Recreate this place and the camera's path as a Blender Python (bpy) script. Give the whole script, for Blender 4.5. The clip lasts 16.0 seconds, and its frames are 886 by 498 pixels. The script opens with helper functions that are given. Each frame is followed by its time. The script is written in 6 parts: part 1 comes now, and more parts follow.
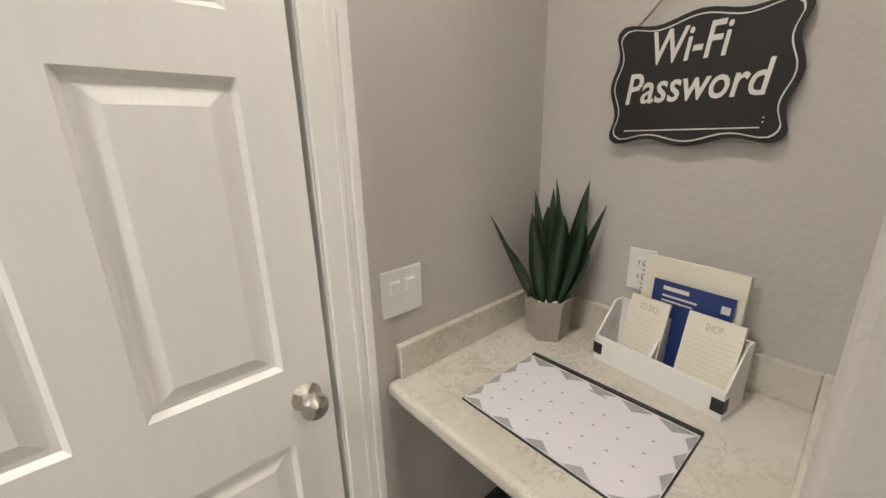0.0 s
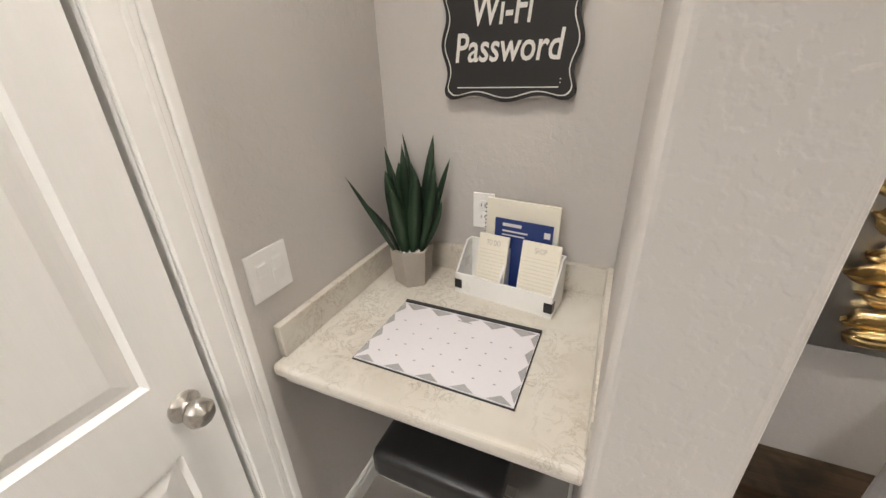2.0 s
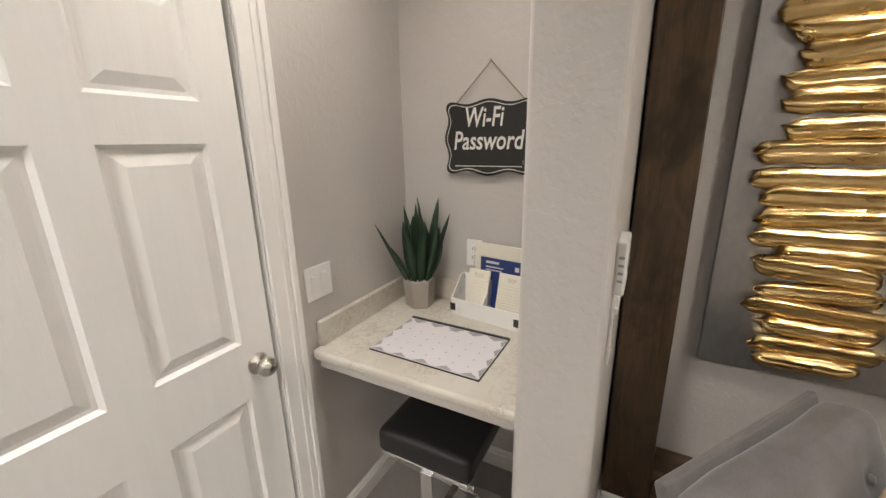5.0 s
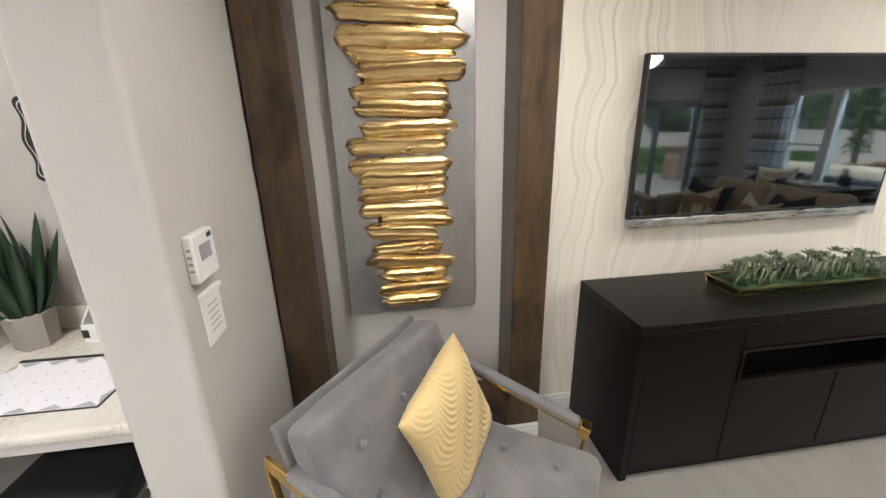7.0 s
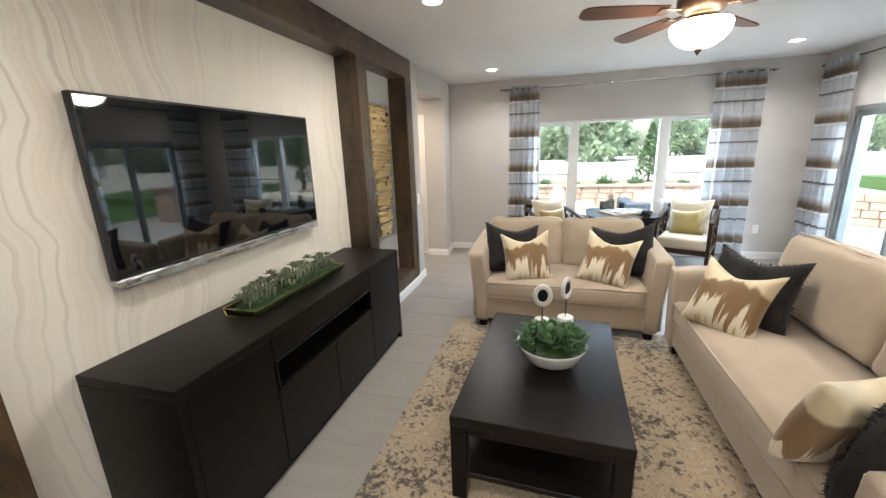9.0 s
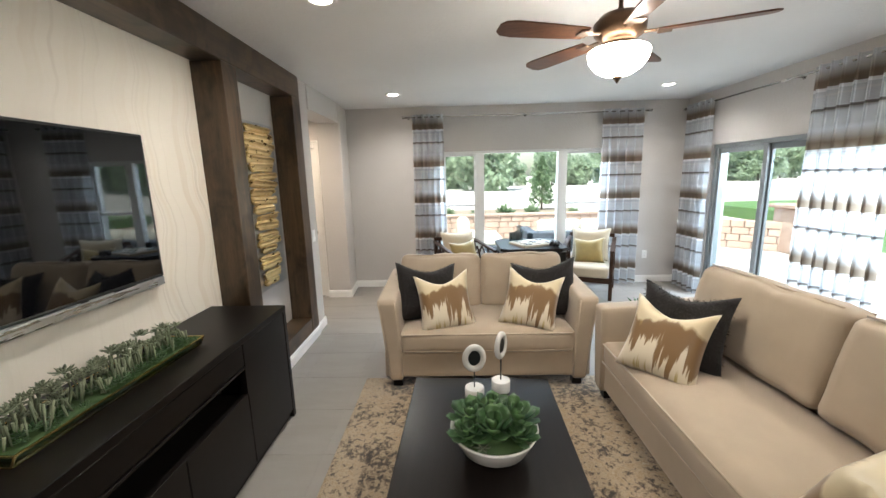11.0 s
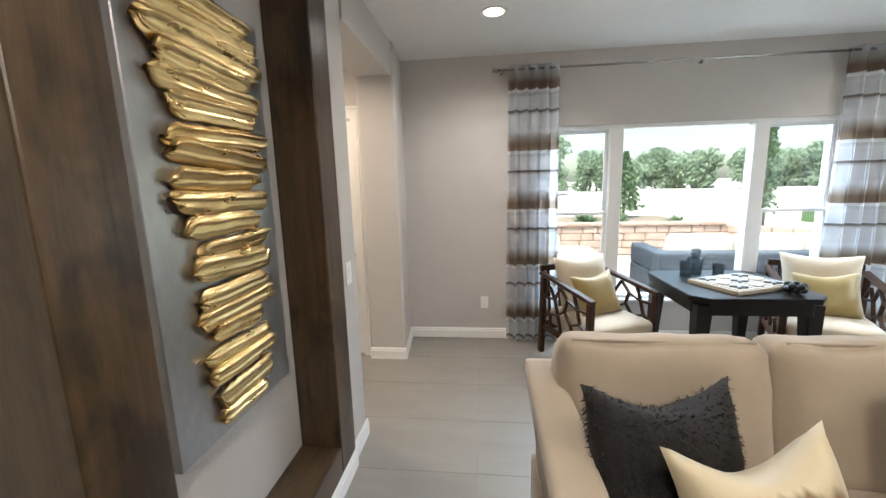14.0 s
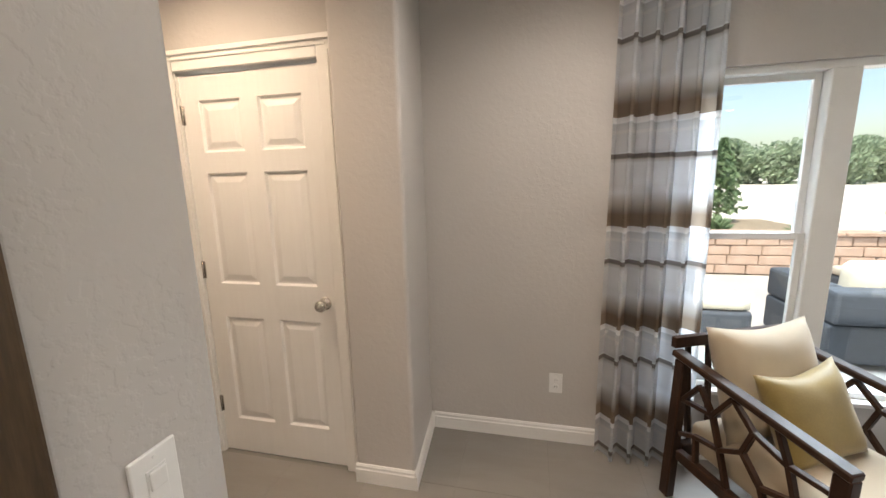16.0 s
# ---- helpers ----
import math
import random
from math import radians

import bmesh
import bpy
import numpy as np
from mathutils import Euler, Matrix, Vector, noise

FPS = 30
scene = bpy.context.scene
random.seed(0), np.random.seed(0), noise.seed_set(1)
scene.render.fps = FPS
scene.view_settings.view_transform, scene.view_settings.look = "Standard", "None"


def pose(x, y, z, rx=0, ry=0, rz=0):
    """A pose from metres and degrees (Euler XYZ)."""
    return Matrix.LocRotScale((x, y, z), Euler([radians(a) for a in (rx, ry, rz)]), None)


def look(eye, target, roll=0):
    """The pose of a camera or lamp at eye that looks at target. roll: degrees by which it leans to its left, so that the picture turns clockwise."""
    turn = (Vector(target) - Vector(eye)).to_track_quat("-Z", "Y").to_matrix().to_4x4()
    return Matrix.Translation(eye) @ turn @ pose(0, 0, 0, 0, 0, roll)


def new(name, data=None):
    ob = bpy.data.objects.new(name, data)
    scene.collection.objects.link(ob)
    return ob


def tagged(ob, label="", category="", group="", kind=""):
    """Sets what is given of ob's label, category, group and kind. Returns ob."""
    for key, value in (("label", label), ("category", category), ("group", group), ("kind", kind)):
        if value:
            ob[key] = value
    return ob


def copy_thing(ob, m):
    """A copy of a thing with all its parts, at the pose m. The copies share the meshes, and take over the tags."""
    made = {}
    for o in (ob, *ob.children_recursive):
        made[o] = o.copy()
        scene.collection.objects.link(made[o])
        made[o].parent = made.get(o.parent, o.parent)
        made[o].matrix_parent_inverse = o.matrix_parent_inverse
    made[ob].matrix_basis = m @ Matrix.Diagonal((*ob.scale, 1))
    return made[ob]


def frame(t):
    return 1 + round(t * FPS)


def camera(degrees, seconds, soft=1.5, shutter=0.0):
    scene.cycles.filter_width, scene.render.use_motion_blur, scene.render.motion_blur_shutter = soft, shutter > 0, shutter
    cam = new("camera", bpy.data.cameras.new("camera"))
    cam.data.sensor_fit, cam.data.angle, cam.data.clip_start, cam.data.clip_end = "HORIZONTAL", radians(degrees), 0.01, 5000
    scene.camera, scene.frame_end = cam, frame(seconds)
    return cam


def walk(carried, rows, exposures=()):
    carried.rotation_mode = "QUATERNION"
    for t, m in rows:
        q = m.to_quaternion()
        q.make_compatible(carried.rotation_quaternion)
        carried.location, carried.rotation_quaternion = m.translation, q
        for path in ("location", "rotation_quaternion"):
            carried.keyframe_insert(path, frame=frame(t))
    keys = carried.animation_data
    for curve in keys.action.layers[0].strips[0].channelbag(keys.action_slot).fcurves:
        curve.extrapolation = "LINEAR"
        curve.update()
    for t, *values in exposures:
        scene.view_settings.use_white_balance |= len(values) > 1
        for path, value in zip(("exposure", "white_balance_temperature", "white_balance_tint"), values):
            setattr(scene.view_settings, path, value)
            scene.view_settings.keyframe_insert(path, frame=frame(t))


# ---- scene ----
cam = camera(98.2, 16.0)
PATH = [
    (0, (0.155, 0.089, 1.461), (1.426, 1.527, 0.898), -1.4),
    (0.5, (0.142, 0.141, 1.476), (1.571, 1.315, 0.716), -1.1),
    (1, (0.103, 0.14, 1.473), (1.657, 1.075, 0.63), -1.4),
    (1.5, (0.091, 0.158, 1.477), (1.718, 0.906, 0.586), -1.2),
    (2, (0.104, 0.114, 1.526), (1.744, 0.861, 0.659), -1.9),
    (2.5, (0.102, 0.095, 1.586), (1.801, 0.81, 0.81), -1.3),
    (3, (0.078, 0.031, 1.608), (1.805, 0.825, 0.987), -1.2),
    (5.5, (-0.338, -0.239, 1.552), (1.36, 0.671, 1.017), -1.0),
    (6, (-0.39, -0.346, 1.56), (1.376, 0.388, 0.977), -1.5),
    (6.5, (-0.374, -0.456, 1.573), (1.513, -0.201, 0.96), -1.2),
    (7, (-0.329, -0.618, 1.583), (1.559, -0.878, 0.976), -1.4),
    (7.5, (-0.299, -0.789, 1.608), (1.447, -1.565, 1.016), -1.1),
    (8, (-0.351, -0.873, 1.613), (1.096, -2.141, 1.065), -1.3),
    (8.5, (-0.349, -0.766, 1.608), (0.639, -2.428, 1.096), -1.5),
    (9, (-0.367, -0.7, 1.603), (0.179, -2.559, 1.11), -2.0),
    (9.2, (-0.369, -0.699, 1.601), (0.047, -2.593, 1.112), -2.1),
    (11.3, (-0.15, -1.373, 1.614), (-0.094, -3.343, 1.273), -1.5),
    (11.5, (-0.073, -1.491, 1.584), (0.035, -3.461, 1.255), -1.8),
    (12, (0.002, -1.852, 1.58), (0.217, -3.813, 1.249), -1.8),
    (12.5, (0.163, -2.169, 1.559), (0.405, -4.127, 1.227), -1.7),
    (13, (0.268, -2.482, 1.52), (0.525, -4.439, 1.195), -1.6),
    (13.5, (0.322, -2.861, 1.511), (0.564, -4.818, 1.177), -1.7),
    (14, (0.519, -3.263, 1.497), (0.74, -5.223, 1.165), -1.5),
    (14.5, (0.56, -3.627, 1.513), (0.787, -5.585, 1.173), -1.6),
    (15, (0.569, -4.041, 1.508), (0.785, -6.002, 1.178), -1.6),
    (15.5, (0.671, -4.412, 1.516), (0.951, -6.362, 1.172), -1.7),
    (16, (0.683, -4.782, 1.501), (1.13, -6.7, 1.149), -1.4),
]
walk(cam, [(t, look(eye, target, roll)) for t, eye, target, roll in PATH], [(0.0, 0.96, 6750, 9.5), (0.5, 1.1, 6550, 9.5), (1.5, 1.32, 6500, 9.5), (3.0, 1.12, 6800, 11), (5.5, 1.02, 6550, 10), (7.0, 1.6, 6150, 8), (8.0, 1.52, 6200, 9), (9.0, 1.38, 6250, 8), (11.5, 1.22, 6350, 8), (12.5, 1.17, 6250, 8.5), (14.5, 1.08, 6350, 9.5), (15.0, 1.02, 6500, 10.5), (15.5, 1.05, 6850, 12), (16.0, 0.8, 6950, 13)])
# ---------------------------------------------------------------- world, sun, lamps
world = bpy.data.worlds.new("sky_world")
world.use_nodes = True
scene.world = world
wn = world.node_tree
sky = wn.nodes.new("ShaderNodeTexSky")
sky.sky_type = "NISHITA"
sky.sun_disc = False
sky.sun_elevation = radians(63)
sky.sun_rotation = radians(28)
sky.air_density, sky.dust_density = 1.2, 2.0
wn.links.new(sky.outputs[0], wn.nodes["Background"].inputs[0])
wn.nodes["Background"].inputs[1].default_value = 0.15

sun = new("sun", bpy.data.lights.new("sun", "SUN"))
sun.data.energy, sun.data.angle, sun.data.color = 5.0, radians(0.6), (1.0, 0.95, 0.87)
sun.matrix_world = look((0, 0, 20), (-0.36, -0.68, 20 - 1.5))

CEIL = 2.595


def sky_panel(name, eye, target, w, h, power):
    """The open sky's light that falls in through a window opening."""
    d = bpy.data.lights.new(name, "AREA")
    d.shape, d.size, d.size_y, d.energy, d.color = "RECTANGLE", w, h, power, (0.72, 0.86, 1.0)
    new(name, d).matrix_world = look(eye, target)


sky_panel("window_daylight", (-1.26, -7.9, 2.85), (-1.26, -5.3, 0.9), 2.6, 1.4, 260)
sky_panel("slider_daylight", (-4.5, -5.1, 2.75), (-2.0, -5.0, 0.8), 2.3, 1.3, 240)


# ---------------------------------------------------------------- materials
def nodes_of(name):
    m = bpy.data.materials.new(name)
    m.use_nodes = True
    return m, m.node_tree.nodes, m.node_tree.links, m.node_tree.nodes["Principled BSDF"]


def ramp(ns, stops):
    r = ns.new("ShaderNodeValToRGB")
    e = r.color_ramp.elements
    while len(e) < len(stops):
        e.new(0.5)
    for k, (p, c) in zip(e, stops):
        k.position, k.color = p, (*c, 1)
    return r


def noise_node(ns, ls, vec, scale, detail=3.0, rough=0.55, dist=0.0):
    n = ns.new("ShaderNodeTexNoise")
    n.inputs["Scale"].default_value = scale
    n.inputs["Detail"].default_value = detail
    n.inputs["Roughness"].default_value = rough
    n.inputs["Distortion"].default_value = dist
    ls.new(vec, n.inputs["Vector"])
    return n


def coords(ns, ls, scale=(1, 1, 1), rot=(0, 0, 0), world_space=False):
    mp = ns.new("ShaderNodeMapping")
    mp.inputs["Scale"].default_value = scale
    mp.inputs["Rotation"].default_value = rot
    if world_space:
        ls.new(ns.new("ShaderNodeNewGeometry").outputs["Position"], mp.inputs[0])
    else:
        ls.new(ns.new("ShaderNodeTexCoord").outputs["Object"], mp.inputs[0])
    return mp.outputs[0]


def add_bump(ns, ls, p, height, strength, dist):
    b = ns.new("ShaderNodeBump")
    b.inputs["Strength"].default_value, b.inputs["Distance"].default_value = strength, dist
    ls.new(height, b.inputs["Height"])
    ls.new(b.outputs[0], p.inputs["Normal"])
    return b


def plain(name, c1, c2=None, rough=0.5, metal=0.0, scale=6.0, fine=120.0, bump=0.15, dist=0.002, stretch=(1, 1, 1), rvar=0.1, coat=0.0, spread=0.25, sheen=0.0):
    """A surface whose colour wanders between two tones at a broad and a fine scale, with fine relief."""
    m, ns, ls, p = nodes_of(name)
    c2 = c2 or tuple(v * 0.86 for v in c1)
    v = coords(ns, ls, stretch)
    broad, grain = noise_node(ns, ls, v, scale), noise_node(ns, ls, v, fine, 4)
    mix = ns.new("ShaderNodeMath")
    mix.operation = "MULTIPLY_ADD"
    ls.new(grain.outputs["Fac"], mix.inputs[0])
    mix.inputs[1].default_value = 0.4
    ls.new(broad.outputs["Fac"], mix.inputs[2])
    r = ramp(ns, [(0.7 - spread, c2), (0.7 + spread, c1)])
    ls.new(mix.outputs[0], r.inputs[0])
    ls.new(r.outputs[0], p.inputs["Base Color"])
    rr = ns.new("ShaderNodeMapRange")
    rr.inputs["To Min"].default_value, rr.inputs["To Max"].default_value = max(0.02, rough - rvar), min(1, rough + rvar)
    ls.new(broad.outputs["Fac"], rr.inputs[0])
    ls.new(rr.outputs[0], p.inputs["Roughness"])
    p.inputs["Metallic"].default_value = metal
    p.inputs["Coat Weight"].default_value = coat
    p.inputs["Sheen Weight"].default_value = sheen
    if bump:
        add_bump(ns, ls, p, grain.outputs["Fac"], bump, dist)
    return m


def wall_paint(name, c, knock=0.35):
    """Painted drywall with a knock-down texture."""
    m, ns, ls, p = nodes_of(name)
    v = coords(ns, ls, world_space=True)
    broad, blot = noise_node(ns, ls, v, 1.3), noise_node(ns, ls, v, 38, 3, 0.5)
    r = ramp(ns, [(0.3, tuple(k * 0.95 for k in c)), (0.7, c)])
    ls.new(broad.outputs["Fac"], r.inputs[0])
    ls.new(r.outputs[0], p.inputs["Base Color"])
    p.inputs["Roughness"].default_value = 0.62
    flat = ramp(ns, [(0.46, (0, 0, 0)), (0.56, (1, 1, 1))])
    ls.new(blot.outputs["Fac"], flat.inputs[0])
    add_bump(ns, ls, p, flat.outputs[0], knock, 0.0016)
    return m


def wood(name, dark, light, along=(1, 1, 1), rough=0.45, ring=9.0, coat=0.0, bump=0.25, knots=True):
    """Stained wood: stretched grain, bands and darker blotches."""
    m, ns, ls, p = nodes_of(name)
    v = coords(ns, ls, along)
    band = noise_node(ns, ls, v, ring, 6, 0.65, 0.8)
    fine = noise_node(ns, ls, v, ring * 9, 4, 0.6)
    mid = tuple((a + b) / 2 for a, b in zip(dark, light))
    r = ramp(ns, [(0.3, dark), (0.52, mid), (0.75, light)])
    mx = ns.new("ShaderNodeMath")
    mx.operation = "MULTIPLY_ADD"
    mx.inputs[1].default_value = 0.3
    ls.new(fine.outputs["Fac"], mx.inputs[0])
    sc = ns.new("ShaderNodeMath")
    sc.operation = "MULTIPLY"
    sc.inputs[1].default_value = 0.75
    ls.new(band.outputs["Fac"], sc.inputs[0])
    ls.new(sc.outputs[0], mx.inputs[2])
    ls.new(mx.outputs[0], r.inputs[0])
    out = r.outputs[0]
    if knots:
        blot = noise_node(ns, ls, coords(ns, ls, (1, 1, 0.6)), 5.0, 3, 0.6, 0.6)
        br = ramp(ns, [(0.38, (0.22, 0.21, 0.20)), (0.53, (1, 1, 1))])
        ls.new(blot.outputs["Fac"], br.inputs[0])
        mm = ns.new("ShaderNodeMix")
        mm.data_type, mm.blend_type = "RGBA", "MULTIPLY"
        mm.inputs["Factor"].default_value = 0.8
        ls.new(out, mm.inputs["A"])
        ls.new(br.outputs[0], mm.inputs["B"])
        out = mm.outputs["Result"]
    ls.new(out, p.inputs["Base Color"])
    p.inputs["Roughness"].default_value = rough
    p.inputs["Specular IOR Level"].default_value = 0.5 if knots else 0.2
    p.inputs["Coat Weight"].default_value = coat
    add_bump(ns, ls, p, mx.outputs[0], bump, 0.002)
    return m


def tile_material():
    m, ns, ls, p = nodes_of("floor_tile_porcelain")
    v = coords(ns, ls, (1, 4, 1), world_space=True)
    a, b = noise_node(ns, ls, v, 2.2, 5, 0.6, 0.4), noise_node(ns, ls, v, 40, 3)
    info = ns.new("ShaderNodeObjectInfo")
    ad = ns.new("ShaderNodeMath")
    ad.operation = "MULTIPLY_ADD"
    ad.inputs[1].default_value = 0.12
    ls.new(info.outputs["Random"], ad.inputs[0])
    ls.new(a.outputs["Fac"], ad.inputs[2])
    r = ramp(ns, [(0.35, (0.235, 0.215, 0.195)), (0.95, (0.285, 0.265, 0.243))])
    ls.new(ad.outputs[0], r.inputs[0])
    ls.new(r.outputs[0], p.inputs["Base Color"])
    p.inputs["Roughness"].default_value = 0.42
    add_bump(ns, ls, p, b.outputs["Fac"], 0.08, 0.001)
    return m


def wallpaper_material():
    """Cream paper with flowing vertical veins in sand and taupe."""
    m, ns, ls, p = nodes_of("wallpaper_flowing_veins")
    v = coords(ns, ls, (1, 1, 1), world_space=True)
    warp = noise_node(ns, ls, coords(ns, ls, (1, 0.9, 1.5), world_space=True), 1.6, 1.5, 0.4)
    sep = ns.new("ShaderNodeSeparateXYZ")
    ls.new(v, sep.inputs[0])
    ma = ns.new("ShaderNodeMath")
    ma.operation = "MULTIPLY_ADD"
    ma.inputs[1].default_value = 0.28
    ls.new(warp.outputs["Fac"], ma.inputs[0])
    ls.new(sep.outputs["Y"], ma.inputs[2])
    small = noise_node(ns, ls, coords(ns, ls, (1, 1.5, 2.2), world_space=True), 3.0, 2, 0.5)
    mb = ns.new("ShaderNodeMath")
    mb.operation = "MULTIPLY_ADD"
    mb.inputs[1].default_value = 0.035
    ls.new(small.outputs["Fac"], mb.inputs[0])
    ls.new(ma.outputs[0], mb.inputs[2])
    comb = ns.new("ShaderNodeCombineXYZ")
    ls.new(mb.outputs[0], comb.inputs[0])
    lines = noise_node(ns, ls, comb.outputs[0], 7.0, 3.0, 0.6)
    cream, sand, taupe = (0.80, 0.74, 0.645), (0.72, 0.635, 0.52), (0.60, 0.53, 0.435)
    r = ramp(ns, [(0.30, cream), (0.43, sand), (0.475, cream), (0.52, cream), (0.545, taupe), (0.57, cream), (0.68, sand), (0.72, cream)])
    ls.new(lines.outputs["Fac"], r.inputs[0])
    fade = noise_node(ns, ls, v, 1.1, 2)
    fr = ramp(ns, [(0.38, (0.12, 0.12, 0.12)), (0.66, (0.85, 0.85, 0.85))])
    ls.new(fade.outputs["Fac"], fr.inputs[0])
    mm = ns.new("ShaderNodeMix")
    mm.data_type = "RGBA"
    ls.new(fr.outputs[0], mm.inputs["Factor"])
    mm.inputs["A"].default_value = (*cream, 1)
    ls.new(r.outputs[0], mm.inputs["B"])
    ls.new(mm.outputs["Result"], p.inputs["Base Color"])
    p.inputs["Roughness"].default_value = 0.55
    add_bump(ns, ls, p, lines.outputs["Fac"], 0.1, 0.001)
    return m


def quartz_material():
    m, ns, ls, p = nodes_of("marbled_quartz")
    v = coords(ns, ls, world_space=True)
    a = noise_node(ns, ls, v, 17, 8, 0.72, 1.2)
    b = noise_node(ns, ls, v, 3.5, 3)
    base = ramp(ns, [(0.3, (0.50, 0.455, 0.385)), (0.7, (0.66, 0.63, 0.57))])
    ls.new(b.outputs["Fac"], base.inputs[0])
    vein = ramp(ns, [(0.475, (1, 1, 1)), (0.5, (0.60, 0.56, 0.51)), (0.525, (1, 1, 1)), (0.66, (1, 1, 1)), (0.72, (0.72, 0.67, 0.6))])
    ls.new(a.outputs["Fac"], vein.inputs[0])
    patch = noise_node(ns, ls, v, 6.0, 2)
    pr = ramp(ns, [(0.42, (0, 0, 0)), (0.62, (1, 1, 1))])
    ls.new(patch.outputs["Fac"], pr.inputs[0])
    mm = ns.new("ShaderNodeMix")
    mm.data_type, mm.blend_type = "RGBA", "MULTIPLY"
    ls.new(pr.outputs[0], mm.inputs["Factor"])
    ls.new(base.outputs[0], mm.inputs["A"])
    ls.new(vein.outputs[0], mm.inputs["B"])
    ls.new(mm.outputs["Result"], p.inputs["Base Color"])
    p.inputs["Roughness"].default_value = 0.3
    return m


def rug_material():
    m, ns, ls, p = nodes_of("rug_distressed_pile")
    v = coords(ns, ls, (1, 1, 1), world_space=True)
    a = noise_node(ns, ls, v, 26, 8, 0.75, 0.4)
    b = noise_node(ns, ls, v, 3.0, 3)
    c = noise_node(ns, ls, v, 170, 2)
    ad = ns.new("ShaderNodeMath")
    ad.operation = "MULTIPLY_ADD"
    ad.inputs[1].default_value = 0.45
    ls.new(b.outputs["Fac"], ad.inputs[0])
    ls.new(a.outputs["Fac"], ad.inputs[2])
    r = ramp(ns, [(0.60, (0.045, 0.036, 0.03)), (0.66, (0.14, 0.105, 0.072)), (0.71, (0.33, 0.25, 0.165)), (0.77, (0.44, 0.355, 0.25)), (0.82, (0.26, 0.165, 0.075)), (0.88, (0.46, 0.385, 0.285))])
    ls.new(ad.outputs[0], r.inputs[0])
    ls.new(r.outputs[0], p.inputs["Base Color"])
    p.inputs["Roughness"].default_value = 0.95
    p.inputs["Sheen Weight"].default_value = 0.2
    add_bump(ns, ls, p, c.outputs["Fac"], 0.6, 0.004)
    return m


def curtain_material():
    """Sheer cloth with broad brown and grey bands and thin woven lines, repeating down its drop."""
    m, ns, ls, p = nodes_of("banded_sheer_curtain")
    g = ns.new("ShaderNodeNewGeometry")
    sep = ns.new("ShaderNodeSeparateXYZ")
    ls.new(g.outputs["Position"], sep.inputs[0])
    dv = ns.new("ShaderNodeMath")
    dv.operation = "MULTIPLY_ADD"
    dv.inputs[1].default_value, dv.inputs[2].default_value = -1 / 0.51, 2.28 / 0.51 + 2
    ls.new(sep.outputs["Z"], dv.inputs[0])
    fr = ns.new("ShaderNodeMath")
    fr.operation = "FRACT"
    ls.new(dv.outputs[0], fr.inputs[0])
    white, sheer, grey, brown, dark = (0.86, 0.87, 0.88), (0.78, 0.81, 0.85), (0.50, 0.47, 0.44), (0.30, 0.235, 0.18), (0.19, 0.17, 0.16)
    stops = [(0.0, white), (0.045, white), (0.055, sheer), (0.11, sheer), (0.12, white), (0.14, white), (0.15, sheer), (0.32, sheer), (0.33, dark), (0.365, dark), (0.375, grey), (0.41, sheer), (0.68, sheer), (0.80, grey), (0.89, brown), (0.99, brown)]
    r = ramp(ns, stops)
    r.color_ramp.interpolation = "LINEAR"
    ls.new(fr.outputs[0], r.inputs[0])
    weave = noise_node(ns, ls, coords(ns, ls, (60, 60, 900), world_space=True), 1.0, 2)
    ls.new(r.outputs[0], p.inputs["Base Color"])
    p.inputs["Roughness"].default_value = 0.8
    add_bump(ns, ls, p, weave.outputs["Fac"], 0.15, 0.001)
    tr = ns.new("ShaderNodeBsdfTranslucent")
    ls.new(r.outputs[0], tr.inputs["Color"])
    mx = ns.new("ShaderNodeMixShader")
    mx.inputs[0].default_value = 0.72
    ls.new(p.outputs[0], mx.inputs[1])
    ls.new(tr.outputs[0], mx.inputs[2])
    tp = ns.new("ShaderNodeBsdfTransparent")
    op = ramp(ns, [(0.0, (0.1, 0.1, 0.1)), (0.05, (0.1, 0.1, 0.1)), (0.06, (0.4, 0.4, 0.4)), (0.31, (0.4, 0.4, 0.4)), (0.33, (0.05, 0.05, 0.05)), (0.40, (0.4, 0.4, 0.4)), (0.62, (0.4, 0.4, 0.4)), (0.80, (0.04, 0.04, 0.04))])
    ls.new(fr.outputs[0], op.inputs[0])
    m2 = ns.new("ShaderNodeMixShader")
    ls.new(op.outputs[0], m2.inputs[0])
    ls.new(mx.outputs[0], m2.inputs[1])
    ls.new(tp.outputs[0], m2.inputs[2])
    ls.new(m2.outputs[0], ns["Material Output"].inputs[0])
    return m


